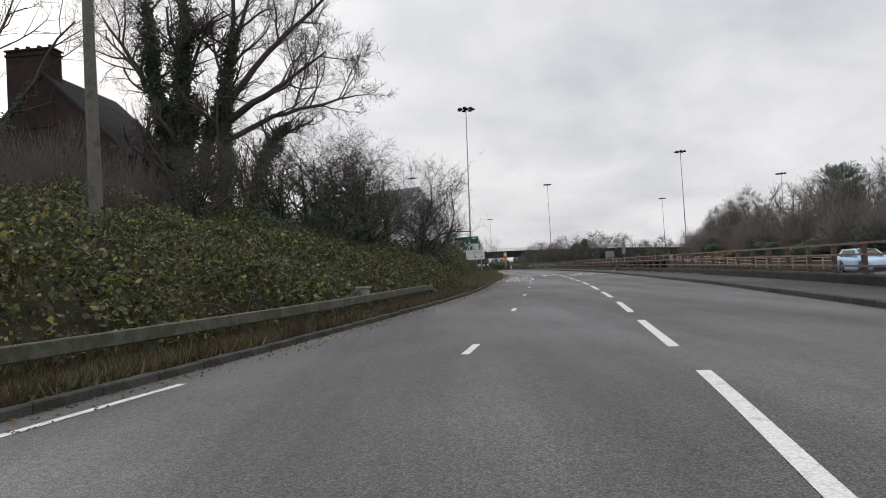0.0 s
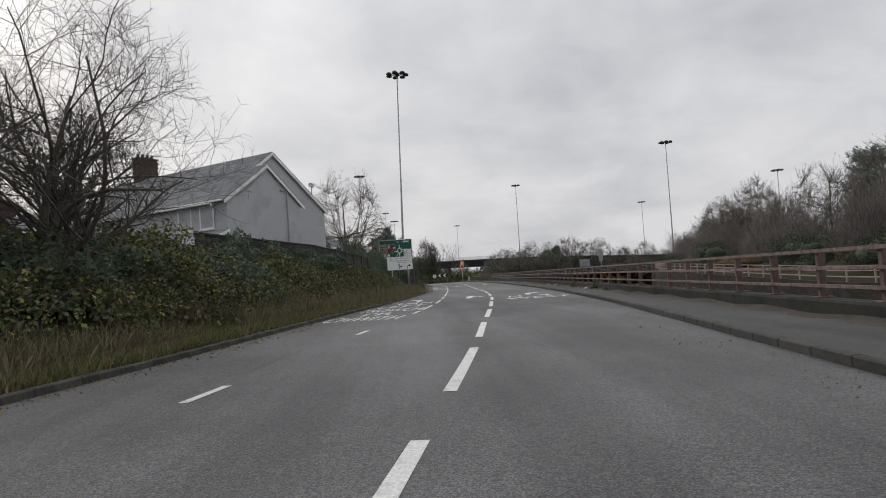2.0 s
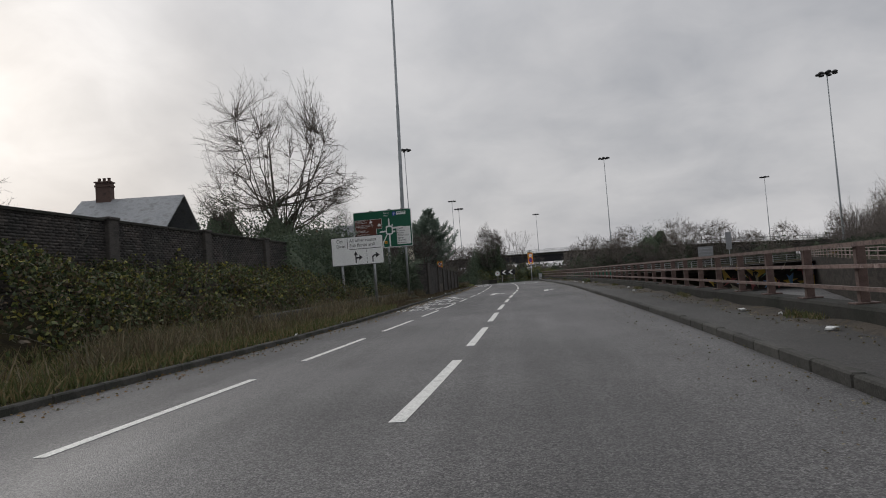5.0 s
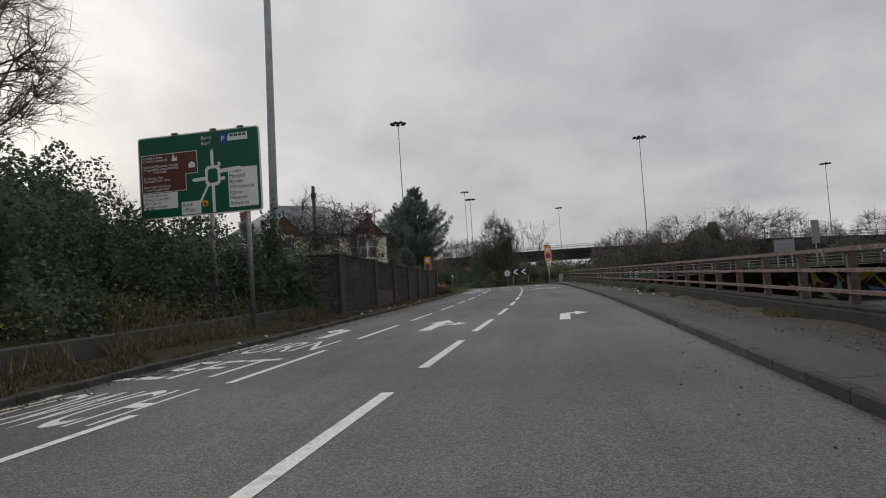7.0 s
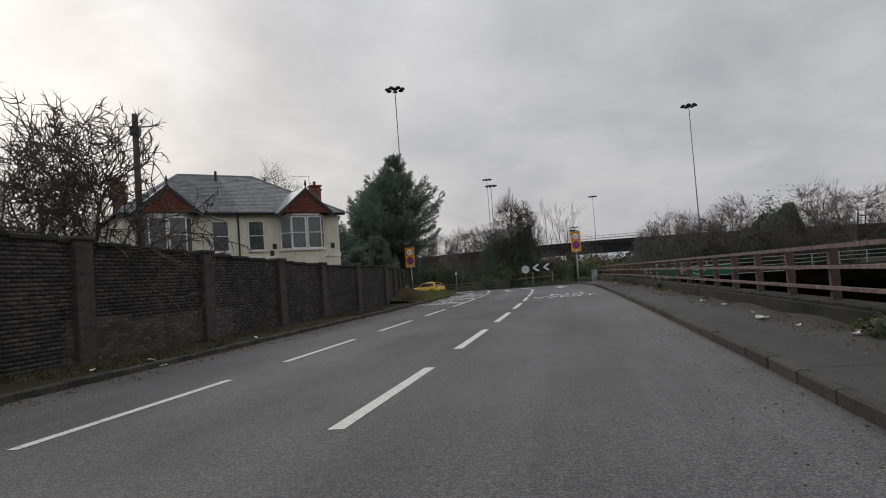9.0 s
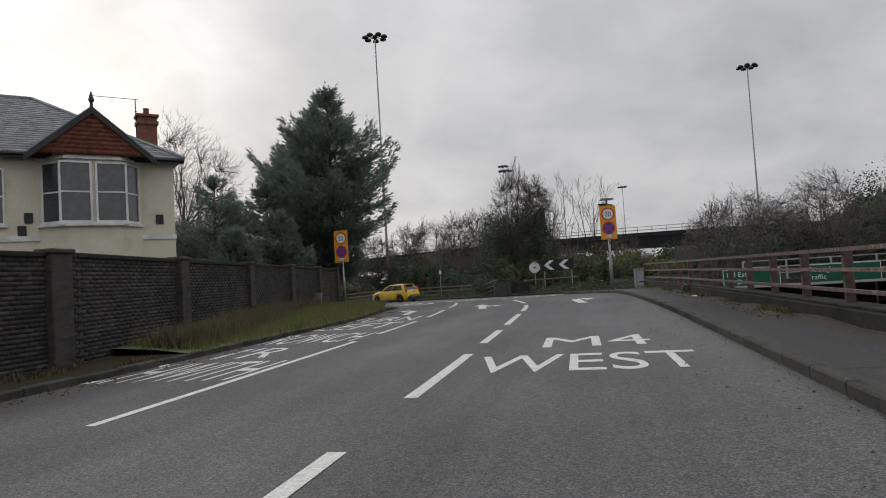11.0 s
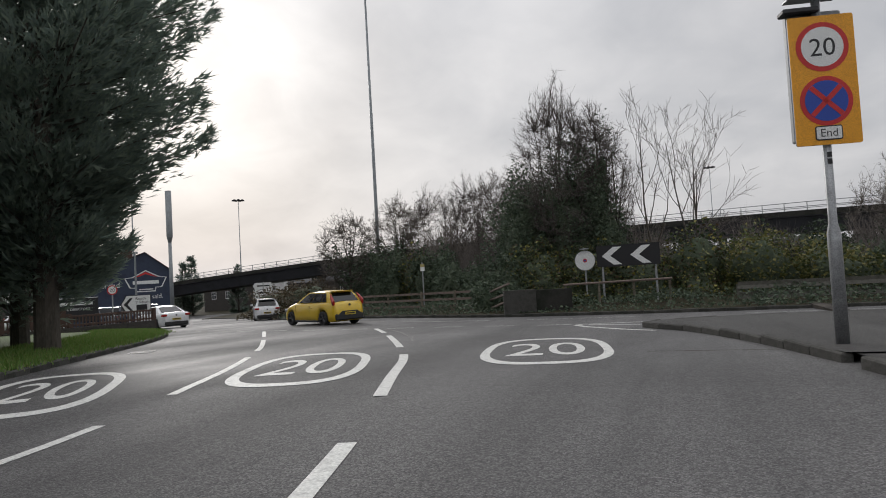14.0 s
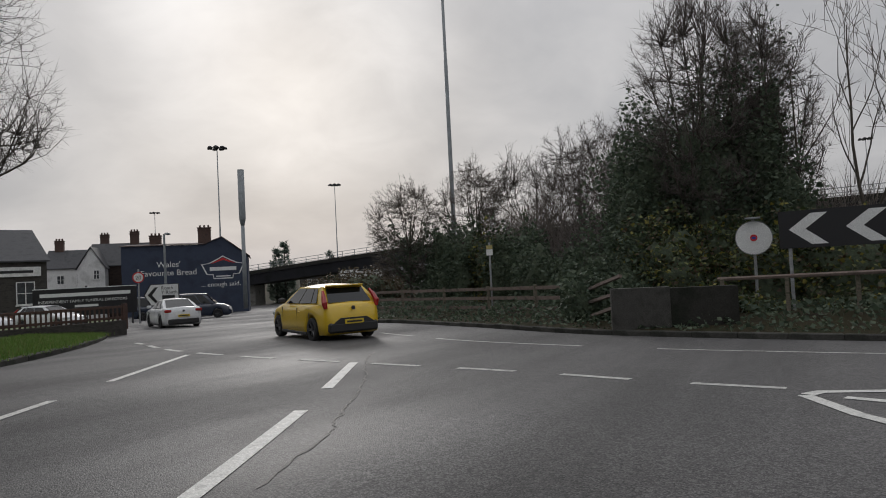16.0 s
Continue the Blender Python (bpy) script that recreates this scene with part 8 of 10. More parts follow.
tm = [thicket_mesh(600 + k, (3.2, 3.2, 4.6 + k), 2700, ("twig", "twigpale", "twig")[k]) for k in range(3)]
for k, (x, y, sc) in enumerate(((-4.6, 47, 0.42), (-8.6, 43, 0.5), (-5.6, 52, 0.5), (-9.6, 36.5, 0.45))):
    thicket("tangled brown undergrowth of bare twigs below the thorn trees", (x, y, ground_at(x, y) - 0.2), tm[k % 3], k * 1.3, sc, "bank thickets")
dm = [thicket_mesh(610 + k, (2.8, 2.8, 4.0 + k), 2600, "twigdark", 1.3, 0.014) for k in range(2)]
for k, (x, y, sc) in enumerate(((-9.4, 27, 0.5), (-12.2, 30, 0.65), (-15.2, 33.5, 0.8), (-18.6, 36, 0.9), (-22.5, 37, 1.0), (-14.0, 37.5, 0.75), (-11.2, 34.5, 0.6), (-12.6, 24.5, 0.6), (-16.5, 28.5, 0.8), (-20.5, 31.5, 0.95))):
    thicket("dark brown tangle of bare stems on the top of the bank", (x, y, ground_at(x, y) - 0.2), dm[k % 2], k * 1.7, sc, "bank tangles")
rngw = random.Random(19)
for k, y in enumerate(range(64, 190, 9)):
    xf = float(np.interp(y, TRENCH_FAR[:, 1], TRENCH_FAR[:, 0]))
    for off in (6.5, 12.5):
        x, yy = xf + off + rngw.uniform(-1, 1), y + rngw.uniform(-2, 2)
        if yy < 178:
            thicket("dense belt of bare brown thicket across the main road", (x, yy, ground_at(x, yy) - 0.2), tm[(k + int(off)) % 3], rngw.uniform(0, 6), rngw.uniform(0.85, 1.15) * (1.0 if off < 8 else 1.25), "woodland thickets")
for k, (x, y, sc) in enumerate(((45, 208, 1.1), (36, 208, 0.9), (53, 212, 1.1), (61, 213, 1.1), (69, 213, 1.0), (78, 211, 1.1), (28, 205, 0.8), (33, 191, 0.8), (40, 189, 0.8), (5, 201.5, 0.95), (0.5, 204.5, 1.0), (8.2, 199, 1.0), (-3, 205.5, 0.85), (14, 198.5, 0.8), (20, 197, 0.7), (25, 196.5, 0.75), (14, 226, 0.9), (0, 231, 0.9), (24, 228, 0.9), (88, 207, 1.1))):
    thicket("dense bare thicket beside the roundabout", (x, y, -1.0), tm[k % 3], k * 2.1, sc, "roundabout thickets")

# island trees and shrubs
for k, (x, y, h_, sp, cnt, up, st, tw, lab) in enumerate((
        (10.2, 196.5, 11.0, 4.0, (10, 8, 6, 5), 0.7, 3, "twig", "tall bare tree rising out of evergreen growth on the island"), (12.0, 198.0, 9.8, 3.8, (10, 8, 6, 5), 0.6, 2, "twig", "tall bare tree rising out of evergreen growth on the island"),
        (-0.9, 208.5, 8.4, 4.6, (11, 9, 7, 5), 0.35, 3, "twig", "dense bare tree with a rounded crown on the island"), (3.0, 206.5, 8.6, 4.6, (11, 9, 7, 5), 0.35, 3, "twig", "dense bare tree with a rounded crown on the island"),
        (6.2, 203.0, 8.4, 4.2, (10, 8, 7, 5), 0.4, 2, "twig", "dense bare tree with a rounded crown on the island"), (-5.2, 201.6, 6.4, 3.0, (11, 9, 7, 5), 0.2, 1, "twigpale", "small drooping bare tree at the island edge"),
        (-2.6, 204.6, 7.4, 3.2, (10, 8, 7, 5), 0.6, 2, "twigpale", "bare tree in the island thicket"), (13.4, 196.4, 9.4, 3.6, (7, 5, 4), 1.0, 1, "twigpale", "slim bare young tree with upswept branches"),
        (15.0, 195.2, 9.8, 4.0, (7, 5, 3), 1.0, 1, "twigpale", "slim bare young tree with upswept branches"), (16.8, 196.4, 9.6, 4.6, (7, 5, 3), 0.9, 2, "twigpale", "slim bare young tree with upswept branches"), (8.0, 200.5, 7.8, 3.6, (10, 8, 7, 4), 0.4, 2, "twig", "bare tree in the island thicket"))):
    lv = grow(200 + k, h_, sp, cnt, 0.85, 0.11, h_ * 0.007, 0.2, up * 0.8, stems=st) if 7 <= k <= 9 else dome(200 + k, h_ + (0.6 if k < 2 else 0.0), sp * (0.55 if k < 2 else 0.68), 0.1, 850, 9, 34, peak=0.12 if k < 2 else 0.0, rise=0.45 if k < 2 else 0.2)
    t_ = tree("island_tree", lab, (x, y, -0.5), lv, "bark", tw, group="island trees", thin=0.008)
    if k in (0, 5, 6):
        ivy_on(t_, lv, 4.5, rng0, per=14, size=0.17, radius=0.5, limbs=0.4)
for k, (x, y, s, mt) in enumerate(((9.6, 197.0, (2.9, 2.3, 8.0), "ivy"), (11.4, 197.4, (2.5, 2.0, 7.6), "ivy"), (12.6, 196.2, (1.5, 1.6, 4.4), "ivy"), (8.1, 197.4, (1.5, 1.6, 5.2), "ivy"), (8.2, 196.6, (1.7, 1.8, 4.6), "ivy"), (10.5, 193.8, (2.6, 1.8, 3.3), "bramble"), (13.4, 193.6, (2.6, 1.6, 2.9), "bramble"), (7.6, 194.5, (2.2, 1.8, 3.0), "ivy"), (16.6, 193.2, (2.4, 1.6, 2.7), "bramble"), (19.4, 193.0, (2.4, 1.8, 2.6), "yellowshrub"), (22.5, 193.4, (2.6, 2.0, 2.3), "yellowshrub"),
                                  (4.2, 197.5, (1.8, 1.6, 3.0), "ivy"), (1.8, 199.6, (1.3, 1.3, 3.9), "ivy"), (-1.6, 200.6, (1.2, 1.2, 3.6), "ivy"), (-3.4, 201.8, (1.1, 1.1, 3.6), "ivy"), (0.3, 200.2, (1.3, 1.2, 3.0), "bramble"), (11.2, 190.6, (1.6, 0.7, 0.9), "bramble"), (8.0, 190.0, (1.1, 0.8, 1.5), "ivy"), (15.5, 191.1, (2.2, 0.6, 0.9), "bramble"), (25.5, 194, (2.4, 2, 3), "ivy"), (28.5, 194.5, (2.4, 2, 3.2), "ivy"))):
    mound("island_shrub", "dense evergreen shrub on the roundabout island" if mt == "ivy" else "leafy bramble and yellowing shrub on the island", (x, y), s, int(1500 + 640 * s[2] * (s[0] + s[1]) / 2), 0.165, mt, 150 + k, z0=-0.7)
mound("beech_hedge", "russet brown clipped hedge behind the timber fence", (-10, 204.5), (4.0, 3.4, 1.9), 9000, 0.16, "bracken", 171, z0=-1.0)
mound("beech_hedge", "russet brown clipped hedge behind the timber fence", (-15, 209.5), (4.0, 3.4, 1.9), 9000, 0.16, "bracken", 172, z0=-1.2)

# woods beyond the sunken road: a few grown trees, copied at other turns and sizes
protos = []
for k, (h_, sp) in enumerate(((9.5, 3.2), (10.5, 3.6), (8.5, 3.4), (11.0, 3.0))):
    protos.append(dome(300 + k, h_, sp * 1.12, 0.08, 620, 7, 26))
made = {}
rngw = random.Random(9)
spots = []
for y in range(66, 185, 8):
    xf = float(np.interp(y, TRENCH_FAR[:, 1], TRENCH_FAR[:, 0]))
    spots += [(xf + rngw.uniform(8, 14), y + rngw.uniform(-2, 2), rngw.uniform(0.75, 1.1))]
spots += [(26, 189.5, 0.62), (30, 190.5, 0.72), (34, 189, 0.7), (38.5, 187.5, 0.75), (43, 186, 0.66), (27.5, 203, 0.72), (31, 206, 0.88), (34.6, 207, 1.0), (38.2, 206, 0.95), (47, 208, 1.0), (50, 208.5, 1.1), (54, 208, 1.16), (58, 207, 0.95), (63, 206, 0.85), (70, 206, 0.85), (77, 208, 0.95), (85, 208, 1.1), (20, 222, 0.75), (10, 228, 0.8), (-4, 232, 0.8), (40, 232, 0.9), (58, 236, 1.0), (75, 238, 1.0), (95, 235, 1.1), (110, 225, 1.1)]
spots = [q for q in spots if q[1] < 180 or not -5 < q[1] - (255.84 - 0.2939 * q[0] - 0.00369 * q[0] ** 2) < 17]
for i, (x, y, s) in enumerate(spots):
    k = i % 4
    m_ = Matrix.Translation((x, y, (ground_at(x, y) if y < 180 else -0.8) - 0.2)) @ Matrix.Rotation(rngw.uniform(0, 6.28), 4, "Z")
    if k not in made:
        t_ = thing("woodland_tree", "bare winter tree in the belt of woods across the main road", "tree", (x, y, 0), 0, "woodland trees")
        tree_parts(protos[k], t_, "bark", ("twigpale", "twigpale", "twig", "twigpale")[k], 0.012)
        t_.matrix_basis = m_ @ Matrix.Scale(s, 4)
        made[k] = t_
    else:
        c_ = copy_thing(made[k], m_)
        c_.scale = (s, s, s)
# undergrowth of the woods
for k in range(26):
    y = 66 + k * 4.6
    xf = float(np.interp(y, TRENCH_FAR[:, 1], TRENCH_FAR[:, 0]))
    mt = ("evergreen", "evergreen", "evergreen", "autumn", "evergreen")[k % 5]
    mound("woodland_shrub", "dark evergreen undergrowth at the edge of the woods" if mt != "autumn" else "autumn-brown shrub at the edge of the woods", (xf + 7 + 2 * math.sin(k * 2.1), y), (3.0, 3.4, 1.9 + 0.8 * math.sin(k * 1.3)), 5200, 0.17, mt, 400 + k)
for k, (x, y, s) in enumerate(((42.4, 209, (3.6, 3.2, 7.7)), (45.8, 209, (3.6, 3.2, 8.3)), (44.0, 207.6, (3.8, 3.2, 7.9)), (33, 191, (3, 2.4, 4.0)), (38, 190, (3, 2.4, 4.4)), (43, 189, (3, 2.4, 3.8)), (28, 205, (4, 3, 4.0)), (36, 208, (4, 3, 4.6)), (52, 211, (4, 3, 5.4)), (60, 213, (4.4, 3, 5.0)), (70, 213, (5, 3, 5.4)), (80, 210, (5, 3, 5.6)), (48, 204, (4, 3, 3.6)), (0, 232, (5, 3, 4.5)), (14, 226, (5, 3, 4.0)))):
    mound("roadside_evergreen", "dark evergreen thicket below the flyover", (x, y), s, 6500, 0.2, "evergreen", 440 + k, z0=-1.0)

# ground ivy and low growth along the island's edge
r_ = np.random.default_rng(91)
i_ = r_.integers(1, len(ISLE) - 1, 34000)
i_ = i_[(ISLE[i_][:, 0] > -14) & (ISLE[i_][:, 0] < 34)]
o_ = r_.uniform(0.25, 4.5, len(i_))
px_, py_ = ISLE[i_][:, 0] + 0.12 * o_ + r_.normal(0, 0.3, len(i_)), ISLE[i_][:, 1] + o_
hz_ = np.clip(hummock(px_ * 1.6, py_ * 1.6), 0, 1) * np.clip(o_ * 0.35, 0, 0.6)
pz_ = road_z(ISLE[i_][:, 0], ISLE[i_][:, 1]) + 0.12 + 0.035 * o_ + hz_ * r_.uniform(0.3, 1, len(i_))
V, Fc = leaves(np.column_stack([px_, py_, pz_]), 0.13, r_, 0.5, 0.1)
stuff("island_ground_ivy", V, Fc, "ivy", "dark ivy and leaf litter carpeting the island edge", "shrubs")

# far belt of trees that closes the view under and beyond the flyover
for k in range(16):
    x_ = -30 + 11 * k
    mound("far_tree_belt", "dark far belt of trees beyond the flyover", (x_, 282 - 0.35 * abs(x_ - 30) + 4 * math.sin(k * 1.9)), (7.5, 4.0, 6.0 + 1.4 * math.sin(k * 2.3)), 1700, 0.75, ("ivy", "autumn", "ivy")[k % 3] if k % 4 == 1 else "ivy", 700 + k, "tree", -2.5)
for k, (x_, y_, s_) in enumerate(((18.5, 199.5, (3, 2.4, 4.4)), (23, 201.5, (3, 2.4, 4.2)), (27.5, 199.5, (3, 2.4, 4.4)), (32.5, 201, (3, 2.4, 4.4)), (38, 200, (3, 2.4, 4.0)), (21, 195.5, (2.4, 1.6, 2.9)))):
    mound("roadside_evergreen", "dark evergreen thicket below the flyover", (x_, y_), s_, 3600, 0.24, "evergreen", 740 + k, z0=-1.2)


# ---- the dark house on the bank at the start ----
M["sootwall"] = material("soot_brown_brick", (0.040, 0.030, 0.027), 0.9, tints=((0.055, 0.041, 0.036), (0.030, 0.024, 0.022)), scale=2.0, fine=14, bump=0.4, stretch=(1, 1, 3), spec=0.15)
def dark_house():
    F = Frame((-26.6, 44.9), (10.0, -0.9))
    ob = thing("brick_house", "tall sooty dark brick house with steep roof seen through the trees", "house")
    pr = [(0, 2.5), (10, 2.5), (10, 9.3), (5, 14.2), (0, 9.3)]
    g_ = Geo()
    g_.add([F.p(u, 0, z) for u, z in pr] + [F.p(u, 7, z) for u, z in pr], [tuple(range(5)), tuple(reversed(range(5, 10)))] + [(i, i + 5, (i + 1) % 5 + 5, (i + 1) % 5) for i in range(5)])
    part("wall", g_, M["sootwall"], ob, "sooty brown brick gable wall")
    for ue in (-0.25, 10.25):
        cor = [F.p(ue, -0.2, 9.05), F.p(ue, 7.3, 9.05), F.p(5, 7.3, 14.3), F.p(5, -0.2, 14.3)]
        part("roof", Geo().extrude(cor, (0, 0, 0.08)), M["darkslate"], ob)
        slates(F, [(p[0], p[1], p[2] + 0.08) for p in cor], ob, M["darkslate"])
    verge(F, ob, [(-0.3, 9.05), (5, 14.35), (10.3, 9.05)], 0, M["dark"])
    chimney(F, ob, 4.1, 0.4, 11, 15.7, 2.9, 0.9, 4, M["sootwall"])
    sh = thing("garden_shed", "small brown brick outbuilding at the top of the bank", "shed")
    F2 = Frame((-12.6, 40.0), (2.6, -0.6))
    part("wall", F2.block(Geo(), 0, 2.4, 0, 2.0, 3.0, 5.2), M["brickred"], sh)
    part("roof", F2.block(Geo(), -0.15, 2.55, -0.15, 2.2, 5.2, 5.35), M["dark"], sh)


dark_house()

# ---- far side of the roundabout ----
def rz_at(x, y):
    return float(road_z(x, y))


def blue_building():
    L_, R_ = np.array((-57.2, 221.2)), np.array((-47.0, 231.2))
    F = Frame(L_, R_ - L_)
    ob = thing("corner_building", "navy-painted end wall carrying a large white bread advertisement", "building")
    W = float(np.linalg.norm(R_ - L_))
    pr = [(0, -4), (W, -4), (W, 4.2), (W - 2.9, 6.55), (W - 5.0, 5.75), (0, 5.75)]
    g_ = Geo()
    n = len(pr)
    g_.add([F.p(u, 0, z) for u, z in pr] + [F.p(u, 12, z) for u, z in pr], [tuple(range(n)), tuple(reversed(range(n, 2 * n)))] + [(i, i + n, (i + 1) % n + n, (i + 1) % n) for i in range(n)])
    part("wall", g_, M["navy"], ob, "navy painted wall")
    rf = material("red_brown_roof", (0.055, 0.036, 0.033), 0.8, scale=1.5, fine=20, bump=0.3)
    part("roof", Geo().extrude([F.p(-0.2, -0.2, 5.75), F.p(W - 4.7, -0.2, 5.75), F.p(W - 4.7, 6, 6.25), F.p(-0.2, 6, 6.25)], (0, 0, 0.08)), rf, ob)
    part("roof", Geo().extrude([F.p(W - 2.9, -0.2, 6.58), F.p(W + 0.3, -0.2, 4.1), F.p(W + 0.3, 12, 4.1), F.p(W - 2.9, 12, 6.58)], (0, 0, 0.08)), rf, ob)
    part("roof", Geo().extrude([F.p(W - 2.9, -0.2, 6.58), F.p(W - 5.2, -0.2, 5.7), F.p(W - 5.2, 12, 5.7), F.p(W - 2.9, 12, 6.58)], (0, 0, 0.08)), rf, ob)
    chimney(F, ob, W - 5.1, 2.5, 5.6, 7.9, 1.5, 0.9, 3, M["brickbrown"])
    chimney(F, ob, 3.2, 4.5, 6.0, 7.2, 1.3, 0.9, 3, M["brickbrown"])
    S = thing("wall_advert", "white lettering and a plain shield emblem painted on the navy wall", "advert", F.p(0, -0.03, 0), math.atan2(F.u[1], F.u[0]))
    words("Wales'", 5.2, 3.15, 0.98, 0.0, WHITE, S, "CENTER")
    words("Favourite Bread", 5.2, 2.15, 0.98, 0.0, WHITE, S, "CENTER")
    words("... enough said.", 11.1, 0.55, 0.78, 0.0, WHITE, S, "CENTER")
    cx, cz = 11.4, 2.55
    shield = [(-2.55, 0.75), (-1.7, 0.85), (-0.9, 1.25), (0, 1.75), (0.9, 1.25), (1.7, 0.85), (2.55, 0.75), (1.95, -0.55), (1.2, -0.6), (1.15, -1.1), (-1.15, -1.1), (-1.2, -0.6), (-1.95, -0.55)]
    part("emblem", poly([(cx + x, cz + z) for x, z in shield], 0.0, 0.01), WHITE, S, "white shield outline")
    part("emblem_field", poly([(cx + x * 0.93, cz + 0.02 + z * 0.9) for x, z in shield], -0.012, 0.01), M["navy"], S)
    part("emblem_top", poly([(cx + x, cz + z) for x, z in ((-1.5, 0.75), (-0.85, 1.08), (0, 1.5), (0.85, 1.08), (1.5, 0.75), (0.8, 0.92), (0, 1.22), (-0.8, 0.92))], -0.024, 0.01), RED, S, "red arch of the emblem")
    part("emblem_bar", plate(cx - 1.55, cz - 0.08, cx + 1.55, cz + 0.36, -0.018, None, 0.008), WHITE, S, "plain white bar in place of a name")
    part("emblem_bar", plate(cx - 0.85, cz - 0.84, cx + 0.85, cz - 0.70, -0.018, None, 0.008), WHITE, S)


blue_building()


def gabled(name, label, o, u, W, D, z0, ez, az, wall, roof, chim, wins, gable=True):
    F = Frame(o, u)
    ob = thing(name, label, "house")
    pr = [(0, z0), (W, z0), (W, ez), (W / 2, az), (0, ez)]
    g_ = Geo()
    if gable:
        g_.add([F.p(a, 0, z) for a, z in pr] + [F.p(a, D, z) for a, z in pr], [tuple(range(5)), tuple(reversed(range(5, 10)))] + [(i, i + 5, (i + 1) % 5 + 5, (i + 1) % 5) for i in range(5)])
        part("wall", g_, wall, ob)
        for s, ue in ((1, W + 0.2), (-1, -0.2)):
            part("roof", Geo().extrude([F.p(ue, -0.2, ez - 0.1), F.p(ue, D + 0.2, ez - 0.1), F.p(W / 2, D + 0.2, az + 0.05), F.p(W / 2, -0.2, az + 0.05)], (0, 0, 0.12)), roof, ob)
    else:
        F.block(g_, 0, W, 0, D, z0, ez)
        part("wall", g_, wall, ob)
        for w0, w1 in ((-0.25, D / 2), (D + 0.25, D / 2)):
            part("roof", Geo().extrude([F.p(-0.2, w0, ez - 0.05), F.p(W + 0.2, w0, ez - 0.05), F.p(W + 0.2, w1, az), F.p(-0.2, w1, az)], (0, 0, 0.12)), roof, ob)
    for u_, w_, zt in chim:
        chimney(F, ob, u_, w_, az - 0.8, zt, 1.1, 0.7, 3, M["brickbrown"])
    for u_, z_, w_, h_ in wins:
        window(F, ob, u_, z_, w_, h_, 0.0, "w", (2, 2))
    return ob, F


gabled("white_house", "white gabled house with slate roof beyond the corner", (-67.9, 222.5), (4.2, 4.4), 3.2, 5, -3, 3.6, 6.3, M["whitewash"], M["darkslate"], (), ((2.2, 2.2, 0.7, 1.2),))
gabled("white_house", "white rendered terrace with slate roof beyond the corner", (-77, 223.5), (6, 6.3), 10, 7, -3, 3.9, 6.5, M["whitewash"], M["darkslate"], ((1.2, 3.5, 7.9), (7.0, 3.5, 8.6)), ((2.0, 1.8, 0.9, 1.2), (4.4, 1.8, 0.9, 1.2), (7.6, 1.8, 0.9, 1.2)), False)
gabled("slate_roofed_house", "grey slate-roofed house between the white and navy buildings", (-69, 224.6), (6, 6.2), 7.4, 8, -3, 3.9, 7.0, M["sootwall"], M["darkslate"], ((5.2, 4, 8.6),), (), False)
db, DF = gabled("corner_office", "dark brick corner office with hipped tile roof and a white notice", (-41.3, 187.2), (4.6, 13.5), 14.3, 12, -2, 3.3, 6.0, M["brickpier"], M["darkslate"], (), ((12.9, 0.1, 1.2, 1.7), (9.8, 0.1, 1.2, 1.7)), False)
part("lower_wall", DF.block(Geo(), -0.05, 14.35, -0.06, 0.0, -2, -0.4), M["brickred"], db)
part("notice", DF.block(Geo(), 9.8, 13.9, -0.12, -0.06, 2.2, 2.9), M["white"], db, "white fascia notice")
part("notice_bar", DF.block(Geo(), 10.6, 13.4, -0.135, -0.12, 2.45, 2.65), M["dark"], db)
cb, CF = gabled("far_terrace", "dark brick row of houses seen below the flyover", (-84, 283), (30, 4), 34, 9, -5, 1.6, 3.8, M["brickpier"], M["darkslate"], ((6, 4, 5.2), (17, 4, 5.2), (28, 4, 5.2)), tuple((2.5 + 3.4 * k, -0.9, 1.1, 1.6) for k in range(10)), False)

gabled("white_house", "small white house far off below the flyover", (-69, 281), (7, 0.6), 7, 1.6, -5, 2.3, 3.0, M["whitewash"], M["darkslate"], (), ((1.6, 0.4, 0.9, 1.0), (4.6, 0.4, 0.9, 1.0)), False)
for k, (x, y, h_, r) in enumerate(((-75.0, 268.5, 12.2, 1.7), (-76.8, 268.0, 11.0, 1.6), (-64.4, 269.0, 10.0, 1.3))):
    conifer("conifer", "dark slender conifer standing beyond the flyover", (x, y, -4.0), h_, r, 860 + k, 2600, 0.05, 0.8)

gabled("slate_roofed_house", "slate-roofed house with a red brick chimney behind the garden wall", (-17.5, 112), (1, 0.15), 7.4, 8, 1.0, 6.3, 9.2, M["render_grey"], M["slate"], ((1.6, 4, 10.6),), (), False)


def hoarding():
    o = np.array((-31.2, 196.6))
    F = Frame(o, (3.2, 5.0))
    ob = thing("notice_hoarding", "black hoarding with small white lettering above a low fence", "sign", F.p(0, 0, 0.28), math.atan2(F.u[1], F.u[0]))
    for px in (0.3, 3.1, 5.9):
        part("post", Geo().box((px, 0.1, -0.6), (0.12, 0.1, 3.2), 0, 0.01), M["dark"], ob)
    part("board", plate(0, -1.0, 6.2, 0.85, 0, None, 0.06), BLACK, ob, "black board")
    part("lettering_bar", plate(0.4, 0.32, 5.8, 0.56, -0.035, None), WHITE, ob, "plain white bar in place of a name")
    words("INDEPENDENT FAMILY FUNERAL DIRECTORS", 0.3, -0.08, 0.26, -0.036, WHITE, ob)
    part("lettering_bar", plate(2.4, -0.42, 3.8, -0.26, -0.035, None), WHITE, ob)
    part("trim", plate(0, 0.85, 6.2, 0.9, -0.01, None, 0.06), WHITE, ob)


hoarding()


